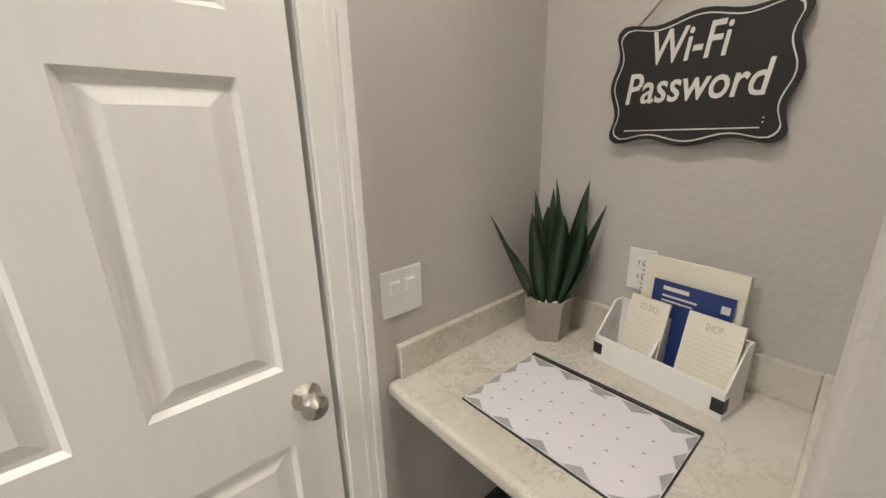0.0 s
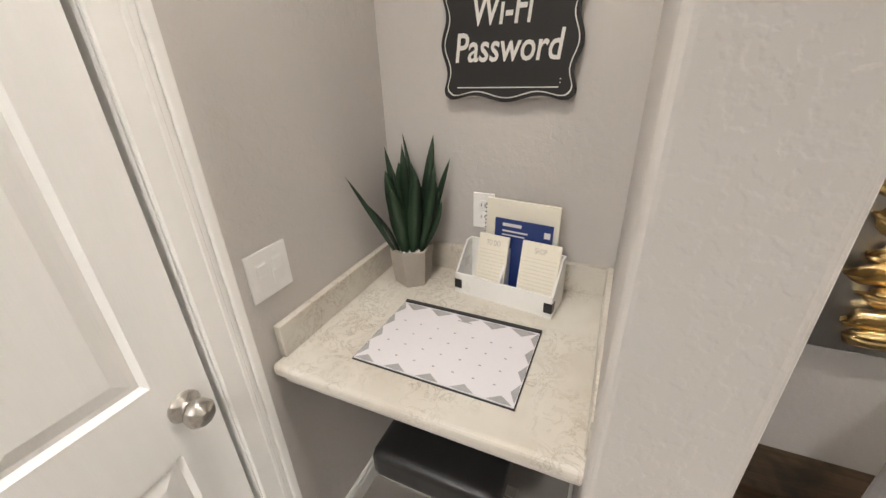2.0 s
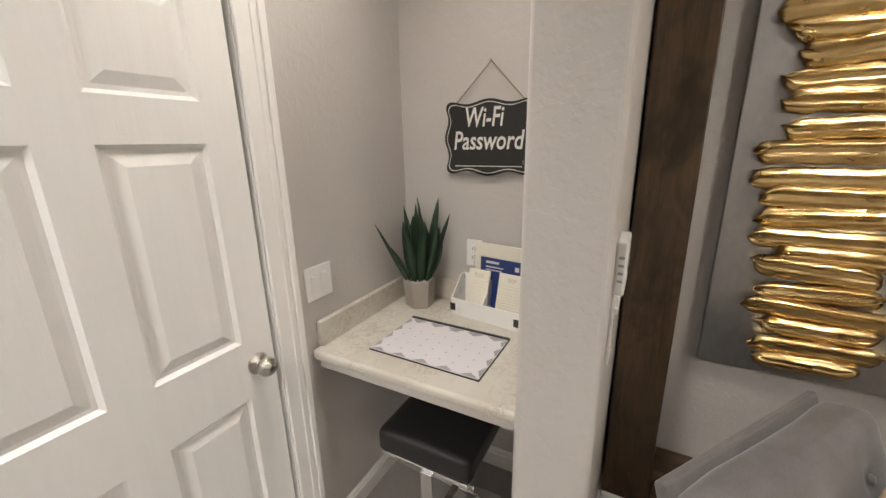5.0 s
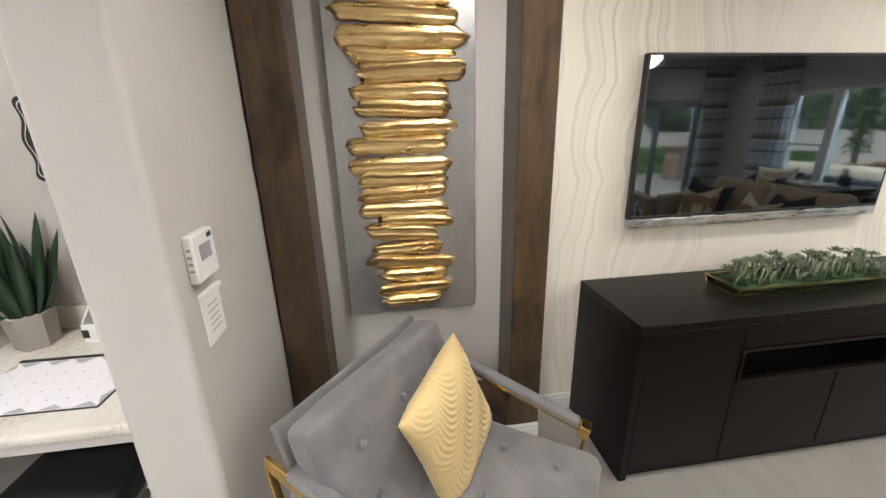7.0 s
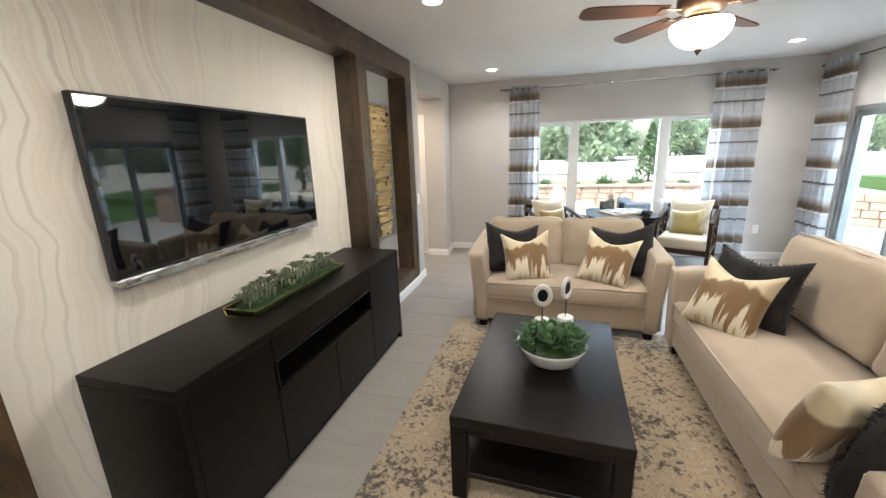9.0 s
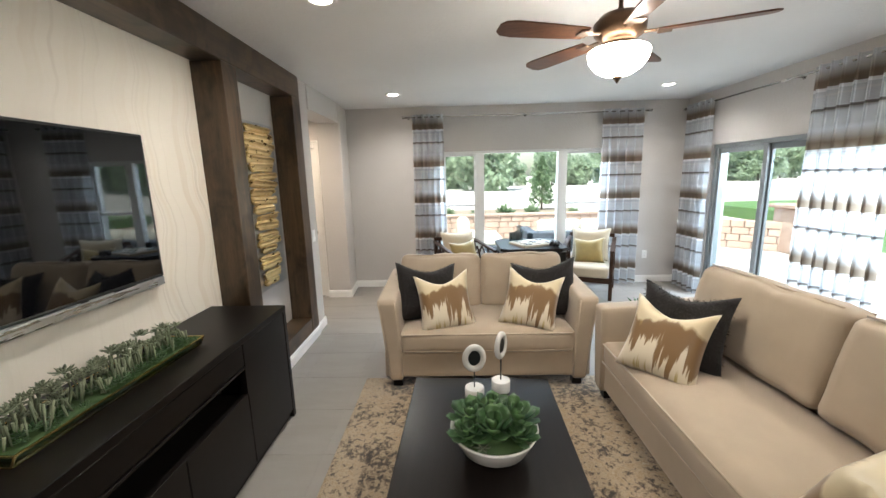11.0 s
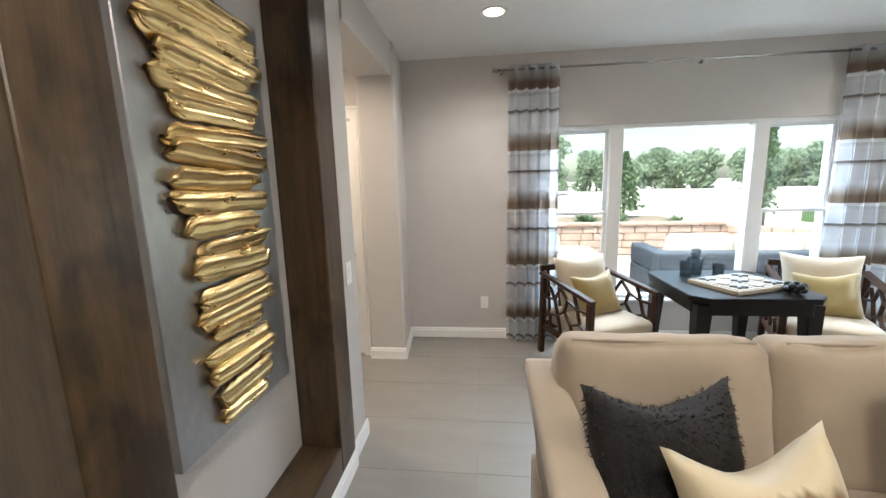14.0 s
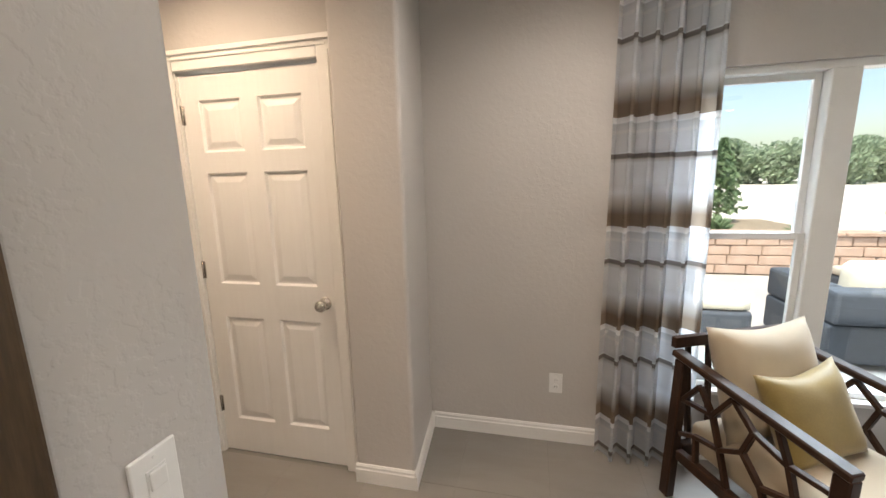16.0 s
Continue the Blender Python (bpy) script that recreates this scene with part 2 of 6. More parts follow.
def ikat_material():
    """Cream satin with a brown ikat band whose lower edge runs down in ragged drips."""
    m, ns, ls, p = nodes_of("ikat_satin")
    sep = ns.new("ShaderNodeSeparateXYZ")
    ls.new(coords(ns, ls), sep.inputs[0])
    drip = noise_node(ns, ls, coords(ns, ls, (19, 1.2, 1.0)), 1.0, 4, 0.62)
    wave = noise_node(ns, ls, coords(ns, ls, (8, 2.0, 1)), 1.0, 2)
    thread = noise_node(ns, ls, coords(ns, ls, (90, 4, 4)), 1.0, 3)

    def offset(src, k, base):
        f = ns.new("ShaderNodeMath")
        f.operation = "MULTIPLY_ADD"
        f.inputs[1].default_value = k
        ls.new(src, f.inputs[0])
        ls.new(base, f.inputs[2])
        return f.outputs[0]

    def blend(fac, c1, c2):
        x = ns.new("ShaderNodeMix")
        x.data_type = "RGBA"
        ls.new(fac, x.inputs["Factor"])
        for k, c in (("A", c1), ("B", c2)):
            if isinstance(c, tuple):
                x.inputs[k].default_value = (*c, 1)
            else:
                ls.new(c, x.inputs[k])
        return x.outputs["Result"]

    def step(value, lo, hi):
        r = ns.new("ShaderNodeMapRange")
        r.inputs["From Min"].default_value, r.inputs["From Max"].default_value = lo, hi
        ls.new(value, r.inputs[0])
        return r.outputs[0]

    low = offset(drip.outputs["Fac"], 0.75, offset(wave.outputs["Fac"], 0.18, sep.outputs["Y"]))
    top = offset(wave.outputs["Fac"], 0.22, offset(drip.outputs["Fac"], 0.06, sep.outputs["Y"]))
    ground_ = blend(step(low, 0.20, 0.25), (0.43, 0.33, 0.13), (0.66, 0.58, 0.44))
    body = blend(step(low, 0.385, 0.405), ground_, (0.20, 0.11, 0.04))
    gold = blend(step(low, 0.60, 0.66), body, (0.36, 0.23, 0.085))
    col = blend(step(top, 0.215, 0.235), gold, (0.60, 0.50, 0.32))
    ls.new(col, p.inputs["Base Color"])
    p.inputs["Roughness"].default_value = 0.40
    p.inputs["Sheen Weight"].default_value = 0.3
    add_bump(ns, ls, p, thread.outputs["Fac"], 0.2, 0.0015)
    return m


def glass_material(name, tint=(1, 1, 1), rough=0.0):
    m, ns, ls, p = nodes_of(name)
    gl, tp, mx = ns.new("ShaderNodeBsdfGlossy"), ns.new("ShaderNodeBsdfTransparent"), ns.new("ShaderNodeMixShader")
    gl.inputs["Roughness"].default_value = rough
    tp.inputs["Color"].default_value = (*tint, 1)
    mx.inputs[0].default_value = 0.05
    ls.new(tp.outputs[0], mx.inputs[1])
    ls.new(gl.outputs[0], mx.inputs[2])
    ls.new(mx.outputs[0], ns["Material Output"].inputs[0])
    return m


def glow(name, color, strength):
    m, ns, ls, p = nodes_of(name)
    p.inputs["Base Color"].default_value = (*color, 1)
    p.inputs["Emission Color"].default_value = (*color, 1)
    p.inputs["Emission Strength"].default_value = strength
    p.inputs["Roughness"].default_value = 0.3
    return m


def leaf_material(name, c1, c2, rough=0.5, trans=0.25):
    m, ns, ls, p = nodes_of(name)
    g = ns.new("ShaderNodeNewGeometry")
    v = coords(ns, ls)
    n = noise_node(ns, ls, v, 25, 3)
    ad = ns.new("ShaderNodeMath")
    ad.operation = "MULTIPLY_ADD"
    ad.inputs[1].default_value = 0.6
    ls.new(g.outputs["Random Per Island"], ad.inputs[0])
    sc = ns.new("ShaderNodeMath")
    sc.operation = "MULTIPLY"
    sc.inputs[1].default_value = 0.5
    ls.new(n.outputs["Fac"], sc.inputs[0])
    ls.new(sc.outputs[0], ad.inputs[2])
    r = ramp(ns, [(0.2, c1), (0.8, c2)])
    ls.new(ad.outputs[0], r.inputs[0])
    ls.new(r.outputs[0], p.inputs["Base Color"])
    p.inputs["Roughness"].default_value = rough
    if trans:
        t, mx = ns.new("ShaderNodeBsdfTranslucent"), ns.new("ShaderNodeMixShader")
        ls.new(r.outputs[0], t.inputs[0])
        mx.inputs[0].default_value = trans
        ls.new(p.outputs[0], mx.inputs[1])
        ls.new(t.outputs[0], mx.inputs[2])
        ls.new(mx.outputs[0], ns["Material Output"].inputs[0])
    return m


M = {}
M["wall"] = wall_paint("greige_wall_paint", (0.53, 0.50, 0.475), 0.3)
M["ceiling"] = wall_paint("ceiling_paint", (0.76, 0.75, 0.74), 0.35)
M["white"] = plain("white_trim_paint", (0.80, 0.785, 0.76), (0.76, 0.745, 0.72), 0.38, bump=0.06, fine=60)
M["door"] = plain("white_door_paint", (0.80, 0.79, 0.77), (0.77, 0.755, 0.735), 0.42, bump=0.25, fine=40, dist=0.0012, stretch=(6, 6, 0.4))
M["plate"] = plain("white_plastic", (0.80, 0.79, 0.77), (0.77, 0.76, 0.74), 0.3, bump=0.0)
M["tile"] = tile_material()
M["grout"] = plain("tile_grout", (0.25, 0.235, 0.215), (0.23, 0.215, 0.195), 0.9)
M["paper"] = wallpaper_material()
M["quartz"] = quartz_material()
M["rug"] = rug_material()
M["timber"] = wood("dark_stained_timber", (0.020, 0.012, 0.006), (0.118, 0.072, 0.036), (9, 9, 0.8), 0.31, 2.2)
M["timber_y"] = wood("dark_stained_timber_beam", (0.020, 0.012, 0.006), (0.118, 0.072, 0.036), (9, 0.8, 9), 0.31, 2.2)
M["espresso"] = wood("espresso_veneer", (0.0032, 0.0025, 0.0022), (0.0065, 0.0048, 0.004), (8, 0.7, 8), 0.36, 2.0, coat=0.0, bump=0.05, knots=False)
M["espresso_t"] = wood("espresso_table_wood", (0.006, 0.0045, 0.004), (0.012, 0.009, 0.0075), (8, 0.7, 8), 0.30, 2.0, coat=0.0, bump=0.05, knots=False)
M["walnut"] = wood("dark_walnut", (0.020, 0.010, 0.006), (0.058, 0.027, 0.015), (3, 3, 0.8), 0.35, 3.0, bump=0.1, knots=False)
M["black"] = plain("black_plastic", (0.012, 0.012, 0.013), (0.008, 0.008, 0.009), 0.38, bump=0.0)
M["slot"] = plain("black_slot_glass", (0.006, 0.007, 0.010), (0.005, 0.005, 0.008), 0.12, bump=0.0, rvar=0.02)
M["screen"] = plain("tv_glass", (0.004, 0.0045, 0.006), (0.0035, 0.004, 0.005), 0.03, bump=0.0, rvar=0.01)
M["screen"].node_tree.nodes["Principled BSDF"].inputs["Specular IOR Level"].default_value = 0.8
M["silver"] = plain("brushed_silver", (0.62, 0.63, 0.64), (0.5, 0.51, 0.52), 0.28, 1.0, stretch=(1, 0.2, 8), bump=0.05)
M["nickel"] = plain("satin_nickel", (0.55, 0.52, 0.48), (0.45, 0.43, 0.40), 0.25, 1.0, bump=0.0)
M["chrome"] = plain("polished_chrome", (0.72, 0.72, 0.72), (0.66, 0.66, 0.66), 0.1, 1.0, bump=0.0, rvar=0.03)
M["brass"] = plain("polished_brass", (0.80, 0.57, 0.20), (0.68, 0.45, 0.14), 0.2, 1.0, bump=0.05)
M["goldleaf"] = plain("antique_gold_leaf", (0.83, 0.64, 0.33), (0.62, 0.42, 0.17), 0.30, 1.0, scale=9, fine=60, bump=0.10, dist=0.003, stretch=(1, 0.35, 2.5), spread=0.3)
M["canvas"] = plain("brushed_silver_canvas", (0.47, 0.465, 0.46), (0.33, 0.325, 0.32), 0.36, 0.9, scale=3, fine=50, bump=0.1, stretch=(1, 1, 0.5))
M["velvet"] = plain("grey_velvet", (0.185, 0.172, 0.172), (0.105, 0.097, 0.097), 0.8, sheen=0.3, scale=7, fine=200)
M["yellow"] = plain("yellow_embossed_cotton", (0.60, 0.45, 0.21), (0.52, 0.38, 0.17), 0.75, sheen=0.2, fine=220, bump=0.3)
M["linen"] = plain("beige_linen", (0.43, 0.345, 0.255), (0.375, 0.30, 0.22), 0.9, sheen=0.3, scale=5, fine=350, bump=0.35, dist=0.001)
M["cream"] = plain("cream_cushion_cotton", (0.48, 0.40, 0.29), (0.42, 0.35, 0.25), 0.85, sheen=0.3, fine=300, bump=0.3)
M["olive"] = plain("olive_gold_satin", (0.30, 0.215, 0.065), (0.22, 0.155, 0.045), 0.5, sheen=0.3, scale=8, fine=150)
M["fur"] = plain("dark_brown_fur", (0.014, 0.010, 0.009), (0.007, 0.0055, 0.005), 0.8, sheen=0.04, scale=18, fine=160, bump=0.8, dist=0.006)
M["ikat"] = ikat_material()
M["curtain"] = curtain_material()
M["leather"] = plain("black_leatherette", (0.016, 0.015, 0.016), (0.010, 0.010, 0.010), 0.42, scale=30, fine=260, bump=0.2, dist=0.001)
M["concrete"] = plain("grey_concrete_pot", (0.36, 0.325, 0.285), (0.30, 0.27, 0.235), 0.85, fine=140, bump=0.4)
M["sans"] = leaf_material("sansevieria_leaf", (0.010, 0.028, 0.013), (0.028, 0.06, 0.03), 0.45, 0.0)
M["succ"] = leaf_material("succulent_leaf", (0.018, 0.058, 0.02), (0.085, 0.17, 0.055), 0.38, 0.08)
M["succ_grey"] = leaf_material("grey_green_leaf", (0.095, 0.12, 0.065), (0.28, 0.31, 0.20), 0.6, 0.1)
M["moss"] = leaf_material("moss_green", (0.02, 0.05, 0.015), (0.06, 0.11, 0.03), 0.8, 0.0)
M["ceramic"] = plain("white_ceramic", (0.74, 0.72, 0.68), (0.68, 0.66, 0.62), 0.22, bump=0.0)
M["sign"] = plain("black_sign_board", (0.012, 0.011, 0.010), (0.008, 0.007, 0.007), 0.6, bump=0.1)
M["print"] = plain("white_print", (0.72, 0.70, 0.66), (0.62, 0.6, 0.57), 0.7, fine=300)
M["twine"] = plain("jute_twine", (0.34, 0.27, 0.19), (0.25, 0.19, 0.13), 0.9, fine=400)
M["sheet"] = plain("planner_sheet", (0.70, 0.675, 0.70), (0.68, 0.655, 0.68), 0.7, bump=0.0)
M["greyink"] = plain("grey_print", (0.40, 0.39, 0.40), (0.30, 0.29, 0.30), 0.7, bump=0.0, scale=20)
M["pad"] = plain("cream_notepad", (0.74, 0.70, 0.60), (0.71, 0.67, 0.57), 0.75, bump=0.0)
M["ink"] = plain("pale_grey_ink", (0.50, 0.47, 0.42), (0.46, 0.43, 0.38), 0.75, bump=0.0)
M["blue"] = plain("navy_card", (0.012, 0.035, 0.16), (0.010, 0.028, 0.13), 0.4, bump=0.0)
M["vinyl"] = plain("white_vinyl_frame", (0.78, 0.78, 0.77), (0.74, 0.74, 0.73), 0.4, bump=0.0)
M["alu"] = plain("grey_aluminium", (0.30, 0.32, 0.33), (0.24, 0.26, 0.27), 0.4, 0.4, bump=0.0)
M["glass"] = glass_material("window_glass", (0.93, 0.97, 0.97))
M["jar"] = glass_material("smoked_glass", (0.55, 0.60, 0.62))
M["lamp"] = glow("lamp_diffuser", (1.0, 0.90, 0.76), 9.0)
M["bowl"] = glow("frosted_lamp_bowl", (1.0, 0.91, 0.79), 30.0)
M["bronze"] = plain("dark_bronze", (0.10, 0.055, 0.03), (0.06, 0.035, 0.02), 0.35, 0.8, bump=0.05)
M["blade"] = wood("fan_blade_walnut", (0.05, 0.018, 0.008), (0.14, 0.06, 0.03), (2, 8, 8), 0.35, 3.0, knots=False, bump=0.1)
M["wicker"] = plain("grey_wicker", (0.06, 0.066, 0.08), (0.035, 0.039, 0.046), 0.7, scale=20, fine=90, bump=0.8, dist=0.006, stretch=(1, 1, 5))
M["outcush"] = plain("beige_outdoor_cushion", (0.58, 0.51, 0.40), (0.52, 0.45, 0.35), 0.9, fine=200)
M["stone"] = plain("retaining_block", (0.50, 0.36, 0.28), (0.34, 0.22, 0.16), 0.9, scale=5, fine=45, bump=0.7, dist=0.01)
M["paver"] = plain("patio_paver", (0.46, 0.42, 0.38), (0.36, 0.33, 0.30), 0.85, scale=2.5, fine=60, bump=0.4)
M["sand"] = plain("pale_sandy_ground", (0.62, 0.58, 0.51), (0.50, 0.46, 0.39), 0.95, scale=0.3, fine=8, bump=0.5, dist=0.02)
M["grass"] = leaf_material("lawn_grass", (0.06, 0.13, 0.03), (0.12, 0.22, 0.06), 0.7, 0.2)
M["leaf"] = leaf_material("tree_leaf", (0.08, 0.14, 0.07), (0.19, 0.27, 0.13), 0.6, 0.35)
# Distance haze is put into this colour: paler than the near leaves.
M["leaf_far_hazed"] = leaf_material("hazed_far_leaf", (0.26, 0.34, 0.23), (0.40, 0.48, 0.33), 0.7, 0.5)
M["bark"] = plain("tree_bark", (0.16, 0.12, 0.09), (0.09, 0.07, 0.05), 0.9, fine=40, bump=0.8, dist=0.01)
M["mulch"] = plain("bed_mulch", (0.34, 0.27, 0.19), (0.20, 0.15, 0.10), 0.95, fine=50, bump=1.0, dist=0.02)


# ---------------------------------------------------------------- mesh helpers
def xform(m, p):
    return m @ Vector(p) if m else Vector(p)


def bx(bm, lo, hi, bevel=0.0, seg=1, m=None):
    """A box between two corners, its edges bevelled."""
    t = bmesh.new()
    bmesh.ops.create_cube(t, size=1)
    lo, hi = [min(a, b) for a, b in zip(lo, hi)], [max(a, b) for a, b in zip(lo, hi)]
    for v in t.verts:
        v.co = Vector([(a + b) / 2 + c * (b - a) for a, b, c in zip(lo, hi, v.co)])
    if bevel:
        bmesh.ops.bevel(t, geom=t.edges[:], offset=bevel, segments=seg, affect="EDGES", profile=0.5)
    return merge(bm, t, m)


def merge(bm, t, m=None):
    base = {v: bm.verts.new(xform(m, v.co)) for v in t.verts}
    for f in t.faces:
        try:
            g = bm.faces.new([base[v] for v in f.verts])
            g.smooth = f.smooth
        except ValueError:
            pass
    t.free()
    return bm


def lathe(bm, profile, n=24, m=None, smooth=True):
    """Turns (radius, z) pairs about z."""
    rings = []
    for r, z in profile:
        rings.append([bm.verts.new(xform(m, (r * math.cos(a), r * math.sin(a), z))) for a in [2 * math.pi * i / n for i in range(n)]])
    for a, b in zip(rings, rings[1:]):
        for i in range(n):
            f = bm.faces.new((a[i], a[(i + 1) % n], b[(i + 1) % n], b[i]))
            f.smooth = smooth
    for ring, flip in ((rings[0], True), (rings[-1], False)):
        bm.faces.new(ring[::-1] if flip else ring)
    return bm


def tube(bm, a, b, r, n=10, r2=None, m=None):
    """A round bar from a to b."""
    a, b = Vector(a), Vector(b)
    q = (b - a).to_track_quat("Z", "Y").to_matrix().to_4x4()
    mm = Matrix.Translation(a) @ q
    return lathe(bm, [(r, 0), (r2 if r2 is not None else r, (b - a).length)], n, (m @ mm) if m else mm)


def bar(bm, a, b, w, d, up=(0, 0, 1), bevel=0.002, m=None):
    """A square bar from a to b, w wide and d deep along up."""
    a, b = Vector(a), Vector(b)
    z = (b - a).normalized()
    y = (Vector(up) - z * Vector(up).dot(z)).normalized()
    x = y.cross(z)
    mm = Matrix.Translation(a) @ Matrix((x, y, z)).transposed().to_4x4()
    return bx(bm, (-w / 2, -d / 2, 0), (w / 2, d / 2, (b - a).length), bevel, 1, (m @ mm) if m else mm)


def soft(bm, lo, hi, r, puff=(0, 0, 0), n=10, m=None, wob=0.0, seed=0):
    """A stuffed box: rounded edges and faces that swell by puff along x, y and z."""
    c = [(a + b) / 2 for a, b in zip(lo, hi)]
    h = [abs(b - a) / 2 for a, b in zip(lo, hi)]
    t = bmesh.new()
    bmesh.ops.create_cube(t, size=2)
    bmesh.ops.subdivide_edges(t, edges=t.edges[:], cuts=n, use_grid_fill=True)
    for v in t.verts:
        u = Vector(v.co)
        e = Vector([math.copysign(1 - (1 - abs(k)) ** 1.35, k) for k in u])
        p = Vector([k * s for k, s in zip(e, h)])
        q = Vector([max(-(s - r), min(s - r, k)) for k, s in zip(p, h)])
        d = p - q
        if d.length > 1e-9:
            d = d.normalized() * r
        p = q + d
        for i in range(3):
            j, k = (i + 1) % 3, (i + 2) % 3
            p[i] += u[i] * puff[i] * max(0, 1 - u[j] ** 2) * max(0, 1 - u[k] ** 2)
        if wob:
            p += noise.noise_vector(p * 7 + Vector((seed * 3.7, seed, 0))) * wob
        v.co = Vector(c) + p
    for f in t.faces:
        f.smooth = True
    return merge(bm, t, m)


def pillow(bm, w, h, t, m=None, n=18, wob=0.006, seed=0, chop=0.0):
    """A throw pillow in the xy plane, plump in the middle, with drawn-in sides and pointed corners; chop: a dent in the top edge."""
    for side in (1, -1):
        grid = []
        for i in range(n + 1):
            row = []
            for j in range(n + 1):
                u, v = 2 * i / n - 1, 2 * j / n - 1
                x = w / 2 * u * (1 - 0.07 * (1 - u * u) - 0.11 * (1 - v * v) * abs(u))
                y = h / 2 * v * (1 - 0.06 * (1 - u * u) * abs(v))
                if v > 0:
                    y -= chop * v * v * max(0, 1 - abs(u / 0.95) ** 1.6)
                z = side * t / 2 * (max(0, 1 - u ** 4) ** 0.6) * (max(0, 1 - v ** 4) ** 0.6)
                p = Vector((x, y, z))
                p += noise.noise_vector(Vector((x * 9, y * 9, seed * 5.0 + side))) * wob * (1 - max(abs(u), abs(v)) ** 6)
                row.append(bm.verts.new(xform(m, p)))
            grid.append(row)
        for i in range(n):
            for j in range(n):
                q = (grid[i][j], grid[i + 1][j], grid[i + 1][j + 1], grid[i][j + 1])
                f = bm.faces.new(q if side > 0 else q[::-1])
                f.smooth = True
    bmesh.ops.remove_doubles(bm, verts=bm.verts[:], dist=0.0004)
    return bm


def link(name, bm, mat, parent=None):
    me = bpy.data.meshes.new(name)
    bm.normal_update()
    bm.to_mesh(me)
    bm.free()
    for k in (mat if isinstance(mat, (list, tuple)) else [mat]):
        me.materials.append(k)
    ob = new(name, me)
    if parent:
        ob.parent = parent
    return ob


def part(name, bm, mat, parent, label=""):
    return tagged(link(name, bm, mat, parent), label)


def thing(name, label, category, group="", at=None):
    ob = new(name)
    ob.empty_display_size = 0.1
    if at:
        ob.matrix_basis = at
    return tagged(ob, label, category, group)


def solid(name, bm, mat, label="", category="", group="", kind="", at=None):
    ob = link(name, bm, mat)
    if at:
        ob.matrix_basis = at
    return tagged(ob, label, category, group, kind)


def boxes(*items, bevel=0.0, seg=1):
    bm = bmesh.new()
    for lo, hi in items:
        bx(bm, lo, hi, bevel, seg)
    return bm


def structure(name, mat, *items, bevel=0.0, seg=1, label="", category=""):
    return solid(name, boxes(*items, bevel=bevel, seg=seg), mat, label, category, kind="structure")


def words(text, size, depth=0.0008, shear=0.0, align="CENTER"):
    """A bmesh of lettering in the built-in face, lying in xy."""
    cu = bpy.data.curves.new("lettering", "FONT")
    cu.body, cu.size, cu.extrude, cu.shear, cu.align_x, cu.resolution_u = text, size, depth, shear, align, 3
    cu.offset = size * 0.012
    ob = bpy.data.objects.new("lettering", cu)
    scene.collection.objects.link(ob)
    me = bpy.data.meshes.new_from_object(ob.evaluated_get(bpy.context.evaluated_depsgraph_get()))
    bm = bmesh.new()
    bm.from_mesh(me)
    bpy.data.objects.remove(ob)
    bpy.data.meshes.remove(me)
    return bm


# ---------------------------------------------------------------- large structure
WF, BACK, FAR, WEST, NORTH = 1.25, 1.43, -6.87, -3.52, 0.834
ALC, PX = 1.25, 0.565            # back of the alcove, end of the partition
PIN, POUT = 0.080, -0.115       # faces of the partition
PIER, HEAD, WEND, HALL = -6.365, 2.345, -5.327, -6.42
WX0, WX1, WZ0, WZ1 = -2.45, -0.07, 0.40, 1.975
SY0, SY1, SZ1 = -6.27, -3.95, 1.93
D1X0, D1X1, DH = -0.297, 0.474, 2.04

structure("wall_door", M["wall"], ((WEST - 0.2, NORTH, 0), (D1X0 - 0.02, NORTH + 0.12, CEIL)), ((D1X1 + 0.02, NORTH, 0), (ALC + 0.12, NORTH + 0.12, CEIL)), ((D1X0 - 0.02, NORTH, DH + 0.02), (D1X1 + 0.02, NORTH + 0.12, CEIL)), label="greige painted drywall beside the white panel door")
structure("wall_alcove_back", M["wall"], ((ALC, PIN - 0.045, 0), (ALC + 0.12, NORTH, CEIL)), label="greige painted wall at the back of the desk alcove")
part_wall = structure("wall_partition", M["wall"], ((PX, POUT, 0), (BACK + 0.1, PIN, CEIL)), bevel=0.018, seg=4, label="short greige partition with rounded drywall corners")
for v in part_wall.data.vertices:
    if v.co.x > 1.0 and v.co.y > 0.0:
        v.co.y -= 0.022          # the partition is a little out of square
structure("wall_tv_back", M["wall"], ((BACK, -1.31, 0), (BACK + 0.15, POUT, CEIL)), ((BACK, -5.07, 0), (BACK + 0.15, -3.79, CEIL)), label="pale grey wall behind the timber niches")
structure("wall_tv_paper", M["paper"], ((BACK - 0.003, -3.79, 0), (BACK + 0.15, -1.31, CEIL)), label="cream wallpaper with flowing taupe veins behind the television")
structure("wall_passage_end", M["wall"], ((WF, WEND, 0), (1.58, -5.069, CEIL)), ((1.58, WEND, 0), (3.4, -5.15, CEIL)), bevel=0.012, seg=3, label="greige wall between the timber frame and the hallway opening")
structure("wall_header", M["wall"], ((WF - 0.012, PIER - 0.002, HEAD), (1.53, WEND + 0.002, CEIL)), bevel=0.008, seg=2, label="greige header over the hallway opening")
pier = structure("wall_pier", M["wall"], ((WF + 0.012, FAR, 0), (1.53, PIER, CEIL)), bevel=0.018, seg=4, label="greige pier with rounded corners beside the hallway")
for v in pier.data.vertices:
    if v.co.x < 1.4 and v.co.y > -6.6:
        v.co.x -= 0.042          # the pier is a little out of square
D2X0, D2X1 = 1.612, 2.374
